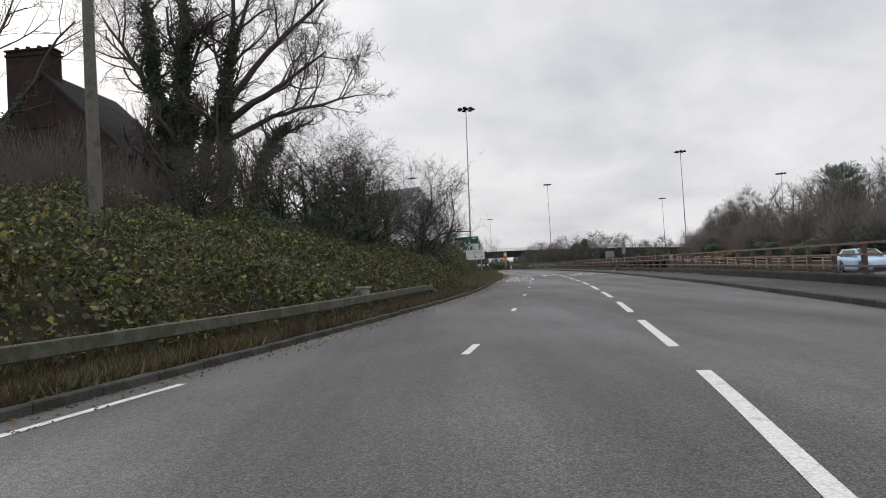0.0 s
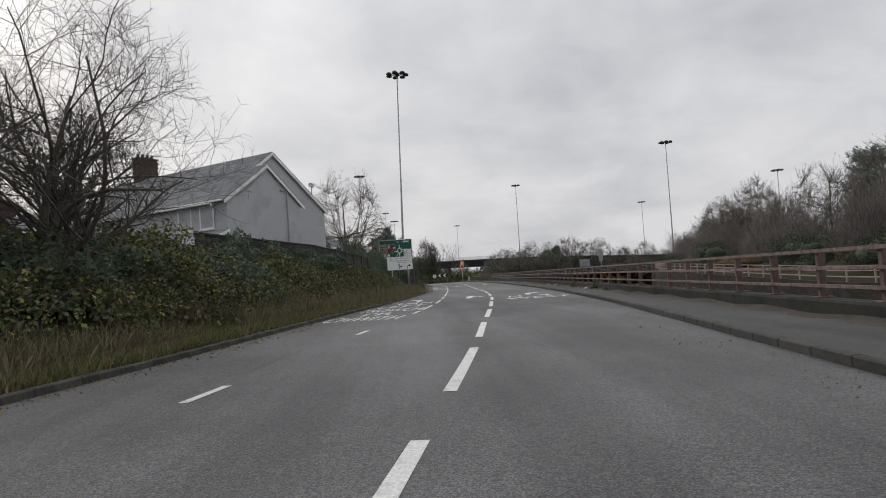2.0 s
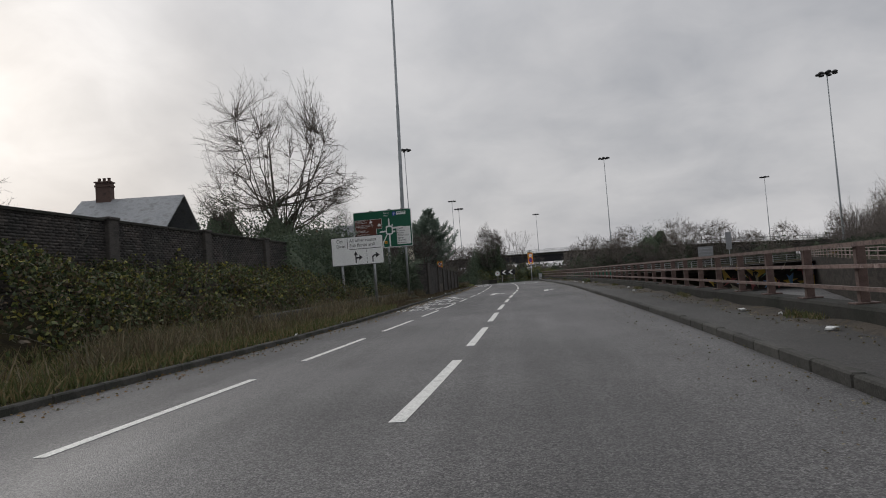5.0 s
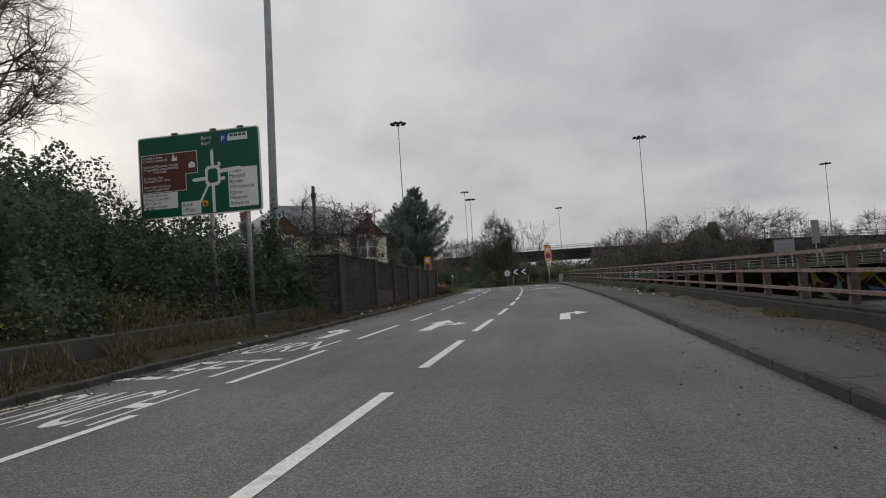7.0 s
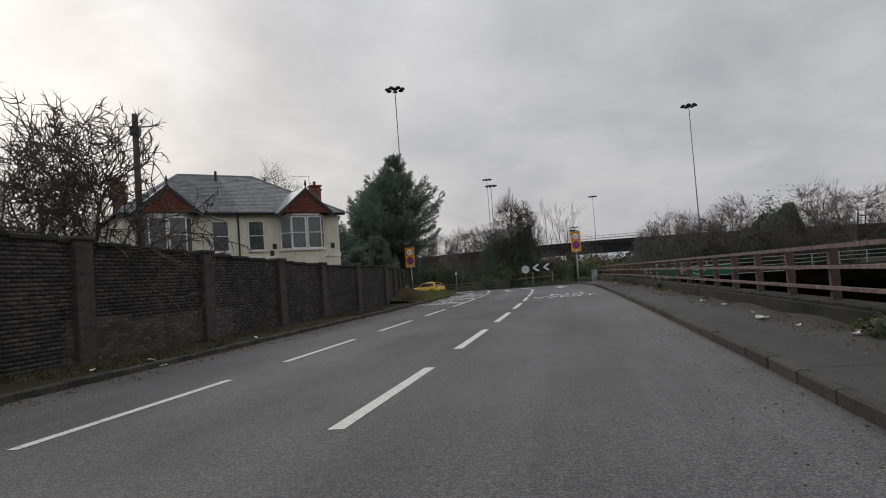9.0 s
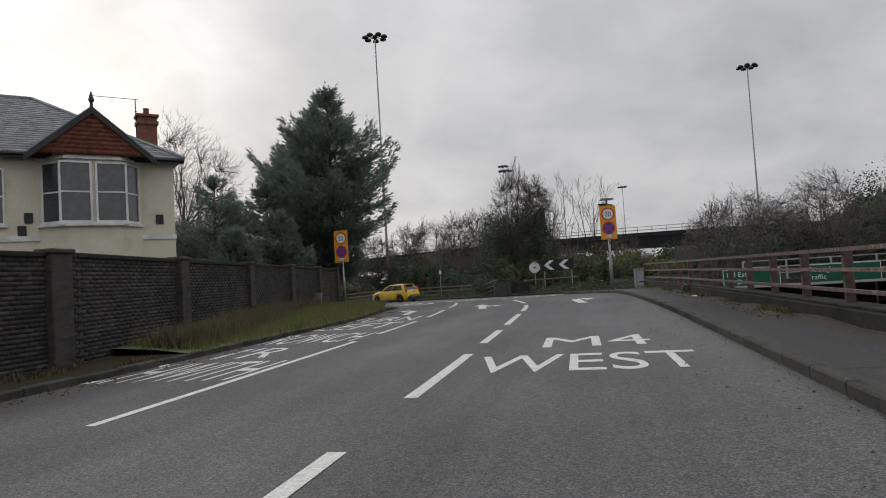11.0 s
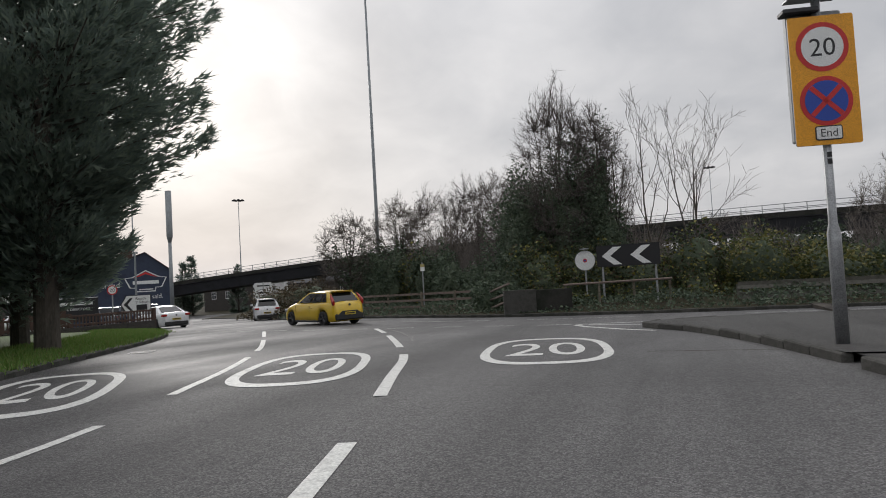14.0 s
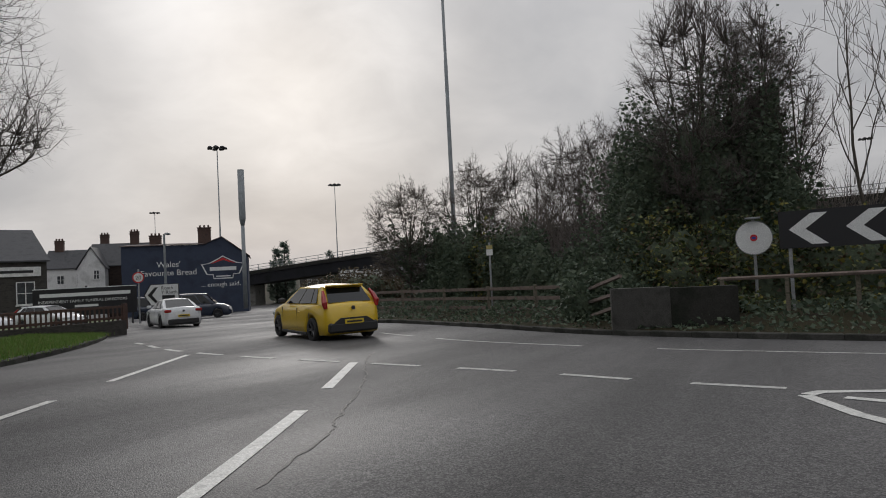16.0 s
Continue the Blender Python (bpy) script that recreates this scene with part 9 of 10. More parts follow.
def lawn_fence():
    ob = thing("garden_fence", "brown timber railing on a dark brick plinth at the lawn edge", "fence")
    a, b = np.array((-10.6, 180.9)), np.array((-9.0, 187.6))
    F = Frame(a, b - a)
    z = rz_at(-9.5, 184) + 0.1
    L_ = float(np.linalg.norm(b - a))
    part("plinth", F.block(Geo(), 0, L_, -0.15, 0.15, z - 0.2, z + 0.34), M["brickpier"], ob)
    wood = material("red_brown_timber", (0.055, 0.03, 0.022), 0.7, tints=((0.075, 0.04, 0.03), (0.04, 0.022, 0.017)), scale=3, fine=30, bump=0.3)
    for zz in (0.40, 0.80):
        part("rail", F.block(Geo(), 0, L_, -0.04, 0.04, z + zz, z + zz + 0.09), wood, ob)
    for k in range(44):
        u = 0.1 + k * (L_ - 0.2) / 43
        part("baluster", F.block(Geo(), u - 0.03, u + 0.03, -0.02, 0.02, z + 0.34, z + 0.80), wood, ob)
    for u in (0.0, L_ * 0.4, L_):
        part("post", F.block(Geo(), u - 0.08, u + 0.08, -0.08, 0.08, z, z + 0.96), wood, ob)
    part("panel", F.block(Geo(), 0.3, 2.6, -0.06, -0.03, z + 0.45, z + 1.15), wood, ob)


lawn_fence()


def island_fence():
    ob = thing("timber_fence", "weathered three-rail timber fence edging the roundabout island", "fence")
    line = curve([(-13, 206.2), (-8.6, 200.8), (-5.6, 197.4), (-2.6, 195.4), (1, 194.0), (4.4, 192.4), (6.6, 191.0)], 1.0)
    for zz in (0.35, 0.68, 1.0):
        part("rail", Geo().sweep([(p[0], p[1], rz_at(p[0], p[1]) + 0.12 + zz) for p in line], [(-0.02, -0.055), (-0.02, 0.055), (0.025, 0.055), (0.025, -0.055)]), M["timberpale"], ob)
    for p in line[::2]:
        part("post", Geo().box((p[0], p[1], rz_at(p[0], p[1]) + 0.55), (0.11, 0.11, 1.35), 0.5, 0.01), M["timber"], ob)
    br = thing("broken_fence", "broken timber rails leaning across the shrubs", "fence")
    for a, b in (((6.9, 190.9, 0.1), (9.1, 188.3, 0.75)), ((7.2, 190.4, -0.15), (9.1, 188.0, 0.35)), ((7.6, 189.8, -0.45), (9.0, 187.9, 0.0))):
        part("rail", Geo().tube([a, b], 0.055, 4), M["timberpale"], br)
    cb_ = thing("concrete_block", "low mossy concrete block wall at the island edge", "wall")
    F = Frame((9.15, 187.1), (2.6, 0.9))
    part("block", F.block(Geo(), 0, 1.3, 0, 0.3, -0.9, 0.48), M["kerb"], cb_)
    part("block", F.block(Geo(), 1.31, 2.75, 0, 0.3, -0.9, 0.45), M["darkconcrete"], cb_)
    cr = thing("rail_barrier", "single pinkish rail on posts below the chevron board", "barrier")
    part("rail", Geo().tube([(11.2, 189.4, 0.55), (15.6, 189.1, 0.62)], 0.05, 6), M["timberpale"], cr)
    for x in (11.3, 12.7, 14.1, 15.5):
        part("post", Geo().box((x, 189.3, -0.1), (0.09, 0.09, 1.3), 0, 0.01), M["timber"], cr)
    ar = thing("steel_barrier", "dull weathered steel crash barrier along the far side of the roundabout", "barrier")
    for zz in (0.35, 0.75):
        part("beam", Geo().sweep([(x, 189.2 + 0.02 * (x - 18), -0.55 + zz) for x in range(18, 46, 3)], [(-0.05, -0.14), (-0.09, 0), (-0.05, 0.14), (0, 0.14), (-0.03, 0), (0, -0.14)]), M["barrier"], ar)
    for x in range(18, 46, 3):
        part("post", Geo().box((x, 189.3 + 0.02 * (x - 18), -0.3), (0.1, 0.12, 1.1), 0, 0.01), M["barrier"], ar)


M["timberpale"] = material("pale_old_timber", (0.12, 0.095, 0.08), 0.85, tints=((0.17, 0.13, 0.11), (0.08, 0.065, 0.055)), scale=3, fine=30, bump=0.3)
island_fence()
fs_ = thing("flag_sign", "stack of three white direction flags on a grey post", "road sign", (-45.5, 250, -2.6), math.radians(20))
part("post", Geo().tube([(0, 0.05, 0), (0, 0.05, 4.6)], 0.09, 8), M["galv"], fs_)
for k in range(3):
    part("flag", poly([(-1.3, 1.3 + 1.1 * k), (1.3, 1.3 + 1.1 * k), (1.3, 2.3 + 1.1 * k), (-1.3, 2.3 + 1.1 * k), (-1.7, 1.8 + 1.1 * k)], 0, 0.04), WHITE, fs_)
    part("flag_bar", plate(-1.0, 1.7 + 1.1 * k, 1.0, 1.9 + 1.1 * k, -0.01, None), BLACK, fs_)
cs = thing("corner_direction_sign", "white direction sign with a black arrow beside a small speed roundel", "road sign", (-20.6, 197.5, -1.2), math.radians(42))
for px in (0.2, 1.2):
    part("post", Geo().tube([(px, 0.06, 0), (px, 0.06, 2.3)], 0.04, 8), M["galv"], cs)
part("face", poly([(0, 1.1), (1.5, 1.1), (1.5, 2.3), (0, 2.3), (-0.35, 1.7)], 0, 0.03), WHITE, cs)
part("border", poly([(-0.06, 1.06), (1.56, 1.06), (1.56, 2.34), (-0.06, 2.34), (-0.42, 1.7)], 0.012, 0.02), BLACK, cs)
part("arrow", poly([(-0.2, 1.7), (0.2, 2.15), (0.38, 2.15), (0.05, 1.7), (0.38, 1.25), (0.2, 1.25)], -0.012, 0.01), BLACK, cs)
words("Roath", 0.55, 2.0, 0.28, -0.014, BLACK, cs)
words("Y Rhath", 0.55, 1.74, 0.28, -0.014, BLACK, cs)
part("symbol", plate(0.6, 1.2, 1.3, 1.66, -0.012, None, 0.008), BLACK, cs)
sr = thing("speed_limit_sign", "small round twenty limit sign on a tall grey pole", "road sign", (-22.4, 198.0, -1.2), math.radians(42))
part("post", Geo().tube([(0, 0.06, 0), (0, 0.06, 3.3)], 0.05, 8), M["galv"], sr)
part("ring", disc(0, 2.8, 0.34, 0.0), RED, sr)
part("disc", disc(0, 2.8, 0.27, -0.006), WHITE, sr)
words("20", 0, 2.68, 0.34, -0.009, BLACK, sr, "CENTER")
lc = thing("lamp_column", "grey street lamp with a short arm beside the signs", "street light", (-21.2, 199.0, -1.2), math.radians(130))
part("column", Geo().tube([(0, 0, 0), (0, 0, 5.4)], [0.09, 0.06], 8), M["greypaint"], lc)
part("arm", Geo().tube([(0, 0, 5.35), (0.9, 0, 5.5)], 0.04, 6), M["greypaint"], lc)
part("lantern", Geo().box((1.0, 0, 5.48), (0.6, 0.25, 0.12), 0, 0.03), M["greypaint"], lc)
gr = thing("guard_rail", "grey pedestrian guard rail beside the exit road", "fence")
gl = curve([(-18, 196.5), (-24, 200.4), (-32, 206.4), (-42, 214)], 2.0)
for zz in (0.25, 0.95):
    part("rail", Geo().sweep([(p[0], p[1], rz_at(p[0], p[1]) + 0.1 + zz) for p in gl], [(-0.02, -0.025), (-0.02, 0.025), (0.02, 0.025), (0.02, -0.025)]), M["galv"], gr)
for p in gl:
    part("post", Geo().box((p[0], p[1], rz_at(p[0], p[1]) + 0.55), (0.05, 0.05, 1.1)), M["galv"], gr)


# ---- vehicles ----
def paint_of(name, col, rough=0.25):
    m = plain(name, col, rough, 0.0, 0.6, 0.0)
    m.node_tree.nodes["Principled BSDF"].inputs["Coat Weight"].default_value = 0.6
    return m


YELLOW = paint_of("yellow_car_paint", (0.66, 0.44, 0.015), 0.35)
CARWHITE = paint_of("white_car_paint", (0.66, 0.67, 0.68))
NAVYCAR = paint_of("navy_van_paint", (0.02, 0.028, 0.05))
GREYCAR = paint_of("dark_grey_car_paint", (0.04, 0.042, 0.046))
BLUECAR = paint_of("pale_blue_car_paint", (0.28, 0.42, 0.58))
RUBBER = plain("tyre_rubber", (0.022, 0.022, 0.023), 0.85)
BLACKPLASTIC = plain("black_bumper_plastic", (0.025, 0.025, 0.026), 0.6)
ALLOY = plain("dark_alloy", (0.08, 0.08, 0.085), 0.35, 0.7)
CARGLASS = material("car_glass", (0.008, 0.009, 0.010), 0.05, scale=1.0, fine=5, bump=0, spec=0.5)
LAMPRED = plain("red_lamp_lens", (0.32, 0.012, 0.012), 0.2, 0.0, 0.7, 0.0)
LAMPCLEAR = plain("clear_lamp_lens", (0.5, 0.52, 0.54), 0.12, 0.2, 0.8, 0.0)
PLATEY = plain("yellow_number_plate", (0.62, 0.45, 0.03), 0.5)
SHAPES = dict(
    hatch=dict(L=4.02, W=1.70, H=1.46, wheel=0.305, axles=(-1.22, 1.30), top=((-2.01, 0.50), (-1.98, 0.72), (-1.93, 0.90), (-1.80, 0.97), (-1.0, 0.97), (0.6, 0.93), (0.95, 0.95), (1.5, 0.84), (1.85, 0.70), (2.01, 0.48)),
               belt=(-1.86, 0.98), roof=(-1.40, 0.12), mid=(-1.05, -0.26)),
    saloon=dict(L=4.63, W=1.78, H=1.42, wheel=0.33, axles=(-1.36, 1.35), top=((-2.31, 0.55), (-2.29, 0.86), (-2.22, 0.98), (-2.0, 1.0), (-1.4, 0.98), (-0.5, 0.95), (0.6, 0.92), (0.95, 0.94), (1.7, 0.82), (2.15, 0.68), (2.31, 0.48)),
                belt=(-1.78, 1.0), roof=(-0.85, 0.05), mid=(-1.12, -0.32)),
    suv=dict(L=4.4, W=1.83, H=1.60, wheel=0.345, axles=(-1.32, 1.30), top=((-2.2, 0.55), (-2.17, 0.85), (-2.1, 1.02), (-1.95, 1.07), (-1.0, 1.06), (0.6, 1.02), (0.95, 1.03), (1.6, 0.95), (2.05, 0.82), (2.2, 0.55)),
             belt=(-2.05, 1.0), roof=(-1.72, 0.15), mid=(-1.25, -0.3)),
    van=dict(L=4.9, W=1.92, H=1.95, wheel=0.335, axles=(-1.6, 1.48), top=((-2.45, 0.6), (-2.44, 1.0), (-2.40, 1.12), (-1.0, 1.12), (1.0, 1.08), (1.35, 1.09), (1.95, 0.98), (2.3, 0.80), (2.45, 0.55)),
             belt=(-2.40, 1.38), roof=(-2.30, 0.55), mid=(-0.85, 0.35)),
)


def car(name, label, shape, paint, at, ahead, rims=None, trim=None, group=""):
    """A car with its nose towards `ahead`: sill to belt as one shell with arches, glasshouse, roof, pillars, wheels, lamps."""
    S = SHAPES[shape]
    L, W, H, R = S["L"], S["W"], S["H"], S["wheel"]
    rims, trim = rims or ALLOY, trim or BLACKPLASTIC
    a = math.atan2(ahead[1], ahead[0])
    z = float(road_z(np.array(at[0]), np.array(at[1]))) if len(at) < 3 else at[2]
    ob = thing(name, label, "car" if shape != "van" else "van", (at[0], at[1], z), a, group)
    tx, tz = [p[0] for p in S["top"]], [p[1] for p in S["top"]]
    xs = sorted(set([round(v, 3) for v in np.linspace(-L / 2, L / 2, 61)] + [round(tx[0] + 0.015, 3), round(tx[-1] - 0.015, 3)]))
    verts, n = [], 14
    for x in xs:
        e = abs(x) / (L / 2)
        w = W / 2 * (1 - (0.16 if shape == "hatch" else 0.10) * max(0, (e - 0.62) / 0.38) ** 1.6 - 0.16 * max(0, (e - 0.93) / 0.07) ** 2)
        zb = 0.17 + 0.10 * max(0, (e - 0.9) / 0.1)
        for ax in S["axles"]:
            d = abs(x - ax)
            if d < R + 0.05:
                zb = max(zb, R + math.sqrt(max(0, (R + 0.05) ** 2 - d * d)))
        zt = max(float(np.interp(x, tx, tz)), zb + 0.05)
        half = [(0.0, zb), (w * 0.88, zb), (w * 0.965, zb + 0.02), (w, zb + (zt - zb) * 0.35), (w * 0.985, zb + (zt - zb) * 0.72), (w * 0.955, zt - 0.05), (w * 0.90, zt - 0.008), (0.0, zt + 0.03)]
        ring = half + [(-p, q) for p, q in reversed(half[1:-1])]
        verts += [(x, p, q) for p, q in ring]
    n = 14
    faces = [(i * n + k, i * n + (k + 1) % n, (i + 1) * n + (k + 1) % n, (i + 1) * n + k) for i in range(len(xs) - 1) for k in range(n)]
    faces += [tuple(range(n)), tuple(reversed(range((len(xs) - 1) * n, len(xs) * n)))]
    body = part("body", Geo().add(verts, faces), paint, ob, smooth=True)
    part("underbody", Geo().box((0, 0, 0.36), (L * 0.9, W * 0.74, 0.36), bevel=0.05), BLACKPLASTIC, ob)
    # sills and bumpers
    for sd in (1, -1):
        part("sill", Geo().box(((S["axles"][0] + S["axles"][1]) / 2, sd * (W / 2 - 0.05), 0.20), (S["axles"][1] - S["axles"][0] - 2 * R - 0.12, 0.10, 0.08), bevel=0.02), trim, ob)
    bumper = Geo().box((-L / 2 + 0.08, 0, 0.36), (0.22, W * (0.80 if shape == "hatch" else 0.78), 0.26), bevel=0.05)
    if shape == "hatch":                      # the black rises round the number plate
        bumper.extrude([(-L / 2 - 0.02, -0.60, 0.44), (-L / 2 - 0.02, 0.60, 0.44), (-L / 2 - 0.02, 0.36, 0.60), (-L / 2 - 0.02, -0.36, 0.60)], (0.06, 0, 0))
    part("rear_bumper", bumper, trim, ob, "black lower bumper")
    part("front_bumper", Geo().box((L / 2 - 0.07, 0, 0.34), (0.18, W * 0.72, 0.18), bevel=0.05), BLACKPLASTIC, ob)
    # glasshouse
    (b0, b1), (r0, r1) = S["belt"], S["roof"]
    zb0, zb1 = float(np.interp(b0, tx, tz)), float(np.interp(b1, tx, tz))
    wb, wr, zr = W / 2 * 0.905, W / 2 * 0.66, H - 0.07

    def side_pt(x, f, sd):
        """A point of the glasshouse side: x along the belt, f from belt to roof."""
        u = (x - b0) / (b1 - b0)
        xr_ = r0 + (r1 - r0) * u
        zbelt = float(np.interp(x, tx, tz)) - 0.03
        bulge = 0.03 * math.sin(math.pi * f)
        return (x + (xr_ - x) * f, sd * (wb + (wr - wb) * f + bulge), zbelt + (zr - zbelt) * f)

    core = Geo()
    rings = []
    us = np.linspace(b0 + 0.03, b1 - 0.03, 15)
    for f in (0.0, 0.5, 1.0):
        rings.append([side_pt(x, f, 0.985) for x in us] + [side_pt(x, f, -0.985) for x in reversed(us)])
    m = len(rings[0])
    core.add([p for r in rings for p in r], [(i * m + k, i * m + (k + 1) % m, (i + 1) * m + (k + 1) % m, (i + 1) * m + k) for i in range(2) for k in range(m)] + [tuple(range(2 * m, 3 * m))])
    cab = part("cabin", core, paint, ob)
    # roof skin with a slight crown
    g_ = Geo()
    cols_ = (-1.0, -0.92, -0.6, 0, 0.6, 0.92, 1.0)
    rows_ = np.linspace(-0.06, 1.06, 9)
    g_.add([(r0 + (r1 - r0) * u, c * wr * 1.03 * (1 - 0.10 * max(0, abs(u - 0.5) - 0.42) / 0.14), zr - 0.015 + 0.085 * (1 - abs(c) ** 3) * (1 - 0.55 * (2 * u - 1) ** 2) - 0.02 * max(0, u - 0.9)) for u in rows_ for c in cols_],
           [(i * 7 + k, i * 7 + k + 1, (i + 1) * 7 + k + 1, (i + 1) * 7 + k) for i in range(8) for k in range(6)])
    part("roof", g_, paint, ob, smooth=True)

    def pane(nm, quad, out, lab=""):
        q = [Vector(p) + Vector(out) * 0.012 for p in quad]
        part(nm, Geo().extrude(q, Vector(out) * 0.012), CARGLASS, cab, lab)

    m0, m1 = S["mid"]
    for sd in (1, -1):
        lo, hi = 0.10, 0.90
        if shape == "van":
            spans = ((b0 + 0.25, m0 - 0.05), (m0 + 0.05, m1 - 0.04), (m1 + 0.04, b1 - 0.30))
        elif shape == "hatch":
            spans = ((b0 + 0.34, m0 - 0.14), (m0 - 0.08, m1 - 0.03), (m1 + 0.03, b1 - 0.24))
        else:
            spans = ((m0 - (0.30 if shape == "suv" else 0.12), m1 - 0.03), (m1 + 0.03, b1 - 0.24))
        for x0, x1 in spans:
            if x1 - x0 > 0.12:
                pane("side_window", [side_pt(x0, lo, sd), side_pt(x1, lo, sd), side_pt(x1, hi, sd), side_pt(x0, hi, sd)], (0, sd, 0.12))
        mirror = Geo().box((b1 - 0.32, sd * (W / 2 + 0.06), zb1 + 0.09), (0.12, 0.20, 0.13), bevel=0.035)
        part("wing_mirror", mirror, trim if shape == "hatch" else paint, ob)
        for xh in (m1 - 0.16, m0 + 0.10):
            part("door_handle", Geo().box((xh, sd * (W / 2 - 0.012), 0.80 * zb0), (0.17, 0.03, 0.03), bevel=0.008), paint, ob)
        for xd in (m0 - 0.05, m1, b1 - 0.10):
            part("door_gap", Geo().box((xd, sd * (W / 2 * 0.982), 0.60), (0.008, 0.02, 0.50)), BLACKPLASTIC, ob)
    for x, nm, out in ((b1, "windscreen", (1, 0, 0.9)), (b0, "rear_window", (-1, 0, 0.5))):
        sg = 1 if x == b1 else -1
        quad = [side_pt(x - sg * 0.0, 0.08, 0.80), side_pt(x, 0.08, -0.80), side_pt(x, 0.93, -0.86), side_pt(x, 0.93, 0.86)]
        if shape in ("hatch", "suv", "van") and x == b0:
            quad = [(q[0], q[1], q[2]) for q in (side_pt(x, 0.14, 0.78), side_pt(x, 0.14, -0.78), side_pt(x, 0.88, -0.84), side_pt(x, 0.88, 0.84))]
        pane(nm, quad, Vector(out).normalized())
    if shape in ("hatch", "suv"):
        part("roof_spoiler", Geo().box((r0 - 0.10, 0, zr + 0.015), (0.24, wr * 1.72, 0.035), bevel=0.015), paint, ob)
    # lamps, plates
    for sd in (1, -1):
        if shape == "hatch":
            lamp = Geo().tube([(-1.90, sd * 0.70, 0.84), (-1.88, sd * 0.72, 0.98), (-1.76, sd * 0.69, 1.14), (-1.62, sd * 0.645, 1.28)], [0.05, 0.075, 0.06, 0.03], 8)
            part("tail_lamp", lamp, LAMPRED, ob, "tall red tail lamp")
        else:
            part("tail_lamp", Geo().box((-L / 2 + 0.10, sd * W * 0.385, zb0 - 0.14), (0.20, 0.30, 0.14), bevel=0.03), LAMPRED, ob, "red tail lamp")
        part("headlamp", Geo().box((L / 2 - 0.24, sd * W * 0.37, 0.66), (0.34, 0.28, 0.13), bevel=0.04), LAMPCLEAR, ob, "clear headlamp")
    pl = part("number_plate", Geo().box((-L / 2 - 0.035, 0, 0.62 if shape != "hatch" else 0.50), (0.02, 0.52, 0.11), bevel=0.004), PLATEY, ob, "yellow plate with a plain dark bar")
    part("plate_bar", Geo().box((-L / 2 - 0.046, 0, 0.62 if shape != "hatch" else 0.50), (0.004, 0.42, 0.045)), BLACKPLASTIC, pl)
    part("badge", Geo().tube([(-L / 2 + 0.02, 0, 0.84), (-L / 2 - 0.015, 0, 0.84)], [0.05, 0.05], 14), ALLOY, ob)
    # wheels
    prof = [(R * 0.62, -0.095), (R * 0.70, -0.105), (R * 0.95, -0.10), (R, -0.07), (R, 0.07), (R * 0.95, 0.10), (R * 0.70, 0.105), (R * 0.62, 0.095)]
    N = 28
    tyre = Geo().add([(r * math.cos(2 * math.pi * k / N), y, r * math.sin(2 * math.pi * k / N)) for k in range(N) for r, y in prof],
                     [(k * 8 + j, k * 8 + j + 1, ((k + 1) % N) * 8 + j + 1, ((k + 1) % N) * 8 + j) for k in range(N) for j in range(7)]).mesh("tyre", RUBBER, True)
    rg = Geo().tube([(0, -0.06, 0), (0, 0.02, 0)], [R * 0.6, R * 0.64], N)
    spokes = Geo()
    for k in range(5):
        t_ = 2 * math.pi * k / 5
        for o_ in (-0.14, 0.14):
            c_, s_ = math.cos(t_ + o_), math.sin(t_ + o_)
            spokes.tube([(0.05 * c_, 0.07, 0.05 * s_), (R * 0.64 * c_, 0.085, R * 0.64 * s_)], [0.022, 0.015], 5)
    spokes.tube([(R * 0.66 * math.cos(k * 0.3), 0.088, R * 0.66 * math.sin(k * 0.3)) for k in range(22)], [0.012] * 22, 5, False)
    spokes.tube([(0, 0.05, 0), (0, 0.09, 0)], [0.055, 0.045], 12)
    rim_m, back_m = spokes.mesh("rim", rims), rg.mesh("brake_disc", BLACKPLASTIC)
    for ax in S["axles"]:
        for sd in (1, -1):
            w_ = new("wheel", tyre)
            w_.parent = ob
            w_.matrix_basis = Matrix.Translation((ax, sd * (W / 2 - 0.115), R)) @ Matrix.Rotation(0 if sd > 0 else math.pi, 4, "Z")
            for nm, me in (("rim", rim_m), ("brake_disc", back_m)):
                p_ = new(nm, me)
                p_.parent = w_
    return ob


car("yellow_hatchback", "bright yellow small hatchback with black lower bumper on the roundabout", "hatch", YELLOW, (1.29, 186.4), (-0.883, 0.469))
car("white_saloon", "white coupe-like saloon with black wheels circling the roundabout", "saloon", CARWHITE, (-14.4, 194.0), (-1, 0.5), RUBBER)
car("white_hatchback", "white compact estate driving away past the corner", "suv", CARWHITE, (-12.7, 202.6), (-0.6, 0.8))
car("dark_hatchback", "dark grey hatchback on the far exit lane", "suv", GREYCAR, (-19.0, 214.0), (-0.6, 0.8))
car("navy_van", "dark navy passenger van waiting by the blue building", "van", NAVYCAR, (-27.5, 206.8), (0.74, 0.67), group="navy vans")
car("navy_van", "dark navy passenger van waiting by the blue building", "van", NAVYCAR, (-33.0, 208.2), (0.74, 0.67), group="navy vans")
car("parked_car", "white hatchback parked behind the lawn fence", "hatch", CARWHITE, (-26.0, 194.7), (1, 0.25), group="parked cars")
car("parked_car", "white hatchback parked behind the lawn fence", "hatch", CARWHITE, (-30.8, 193.2), (1, 0.25), group="parked cars")
zt_ = -0.5 - 3.4 * float(smooth(40, 105, 48)) + 0.05
car("blue_car", "pale blue hatchback passing on the sunken main road", "suv", BLUECAR, (28.9, 48.0, zt_), (-0.13, -1))

# ---- small things of the road edge ----
rngd = np.random.default_rng(77)


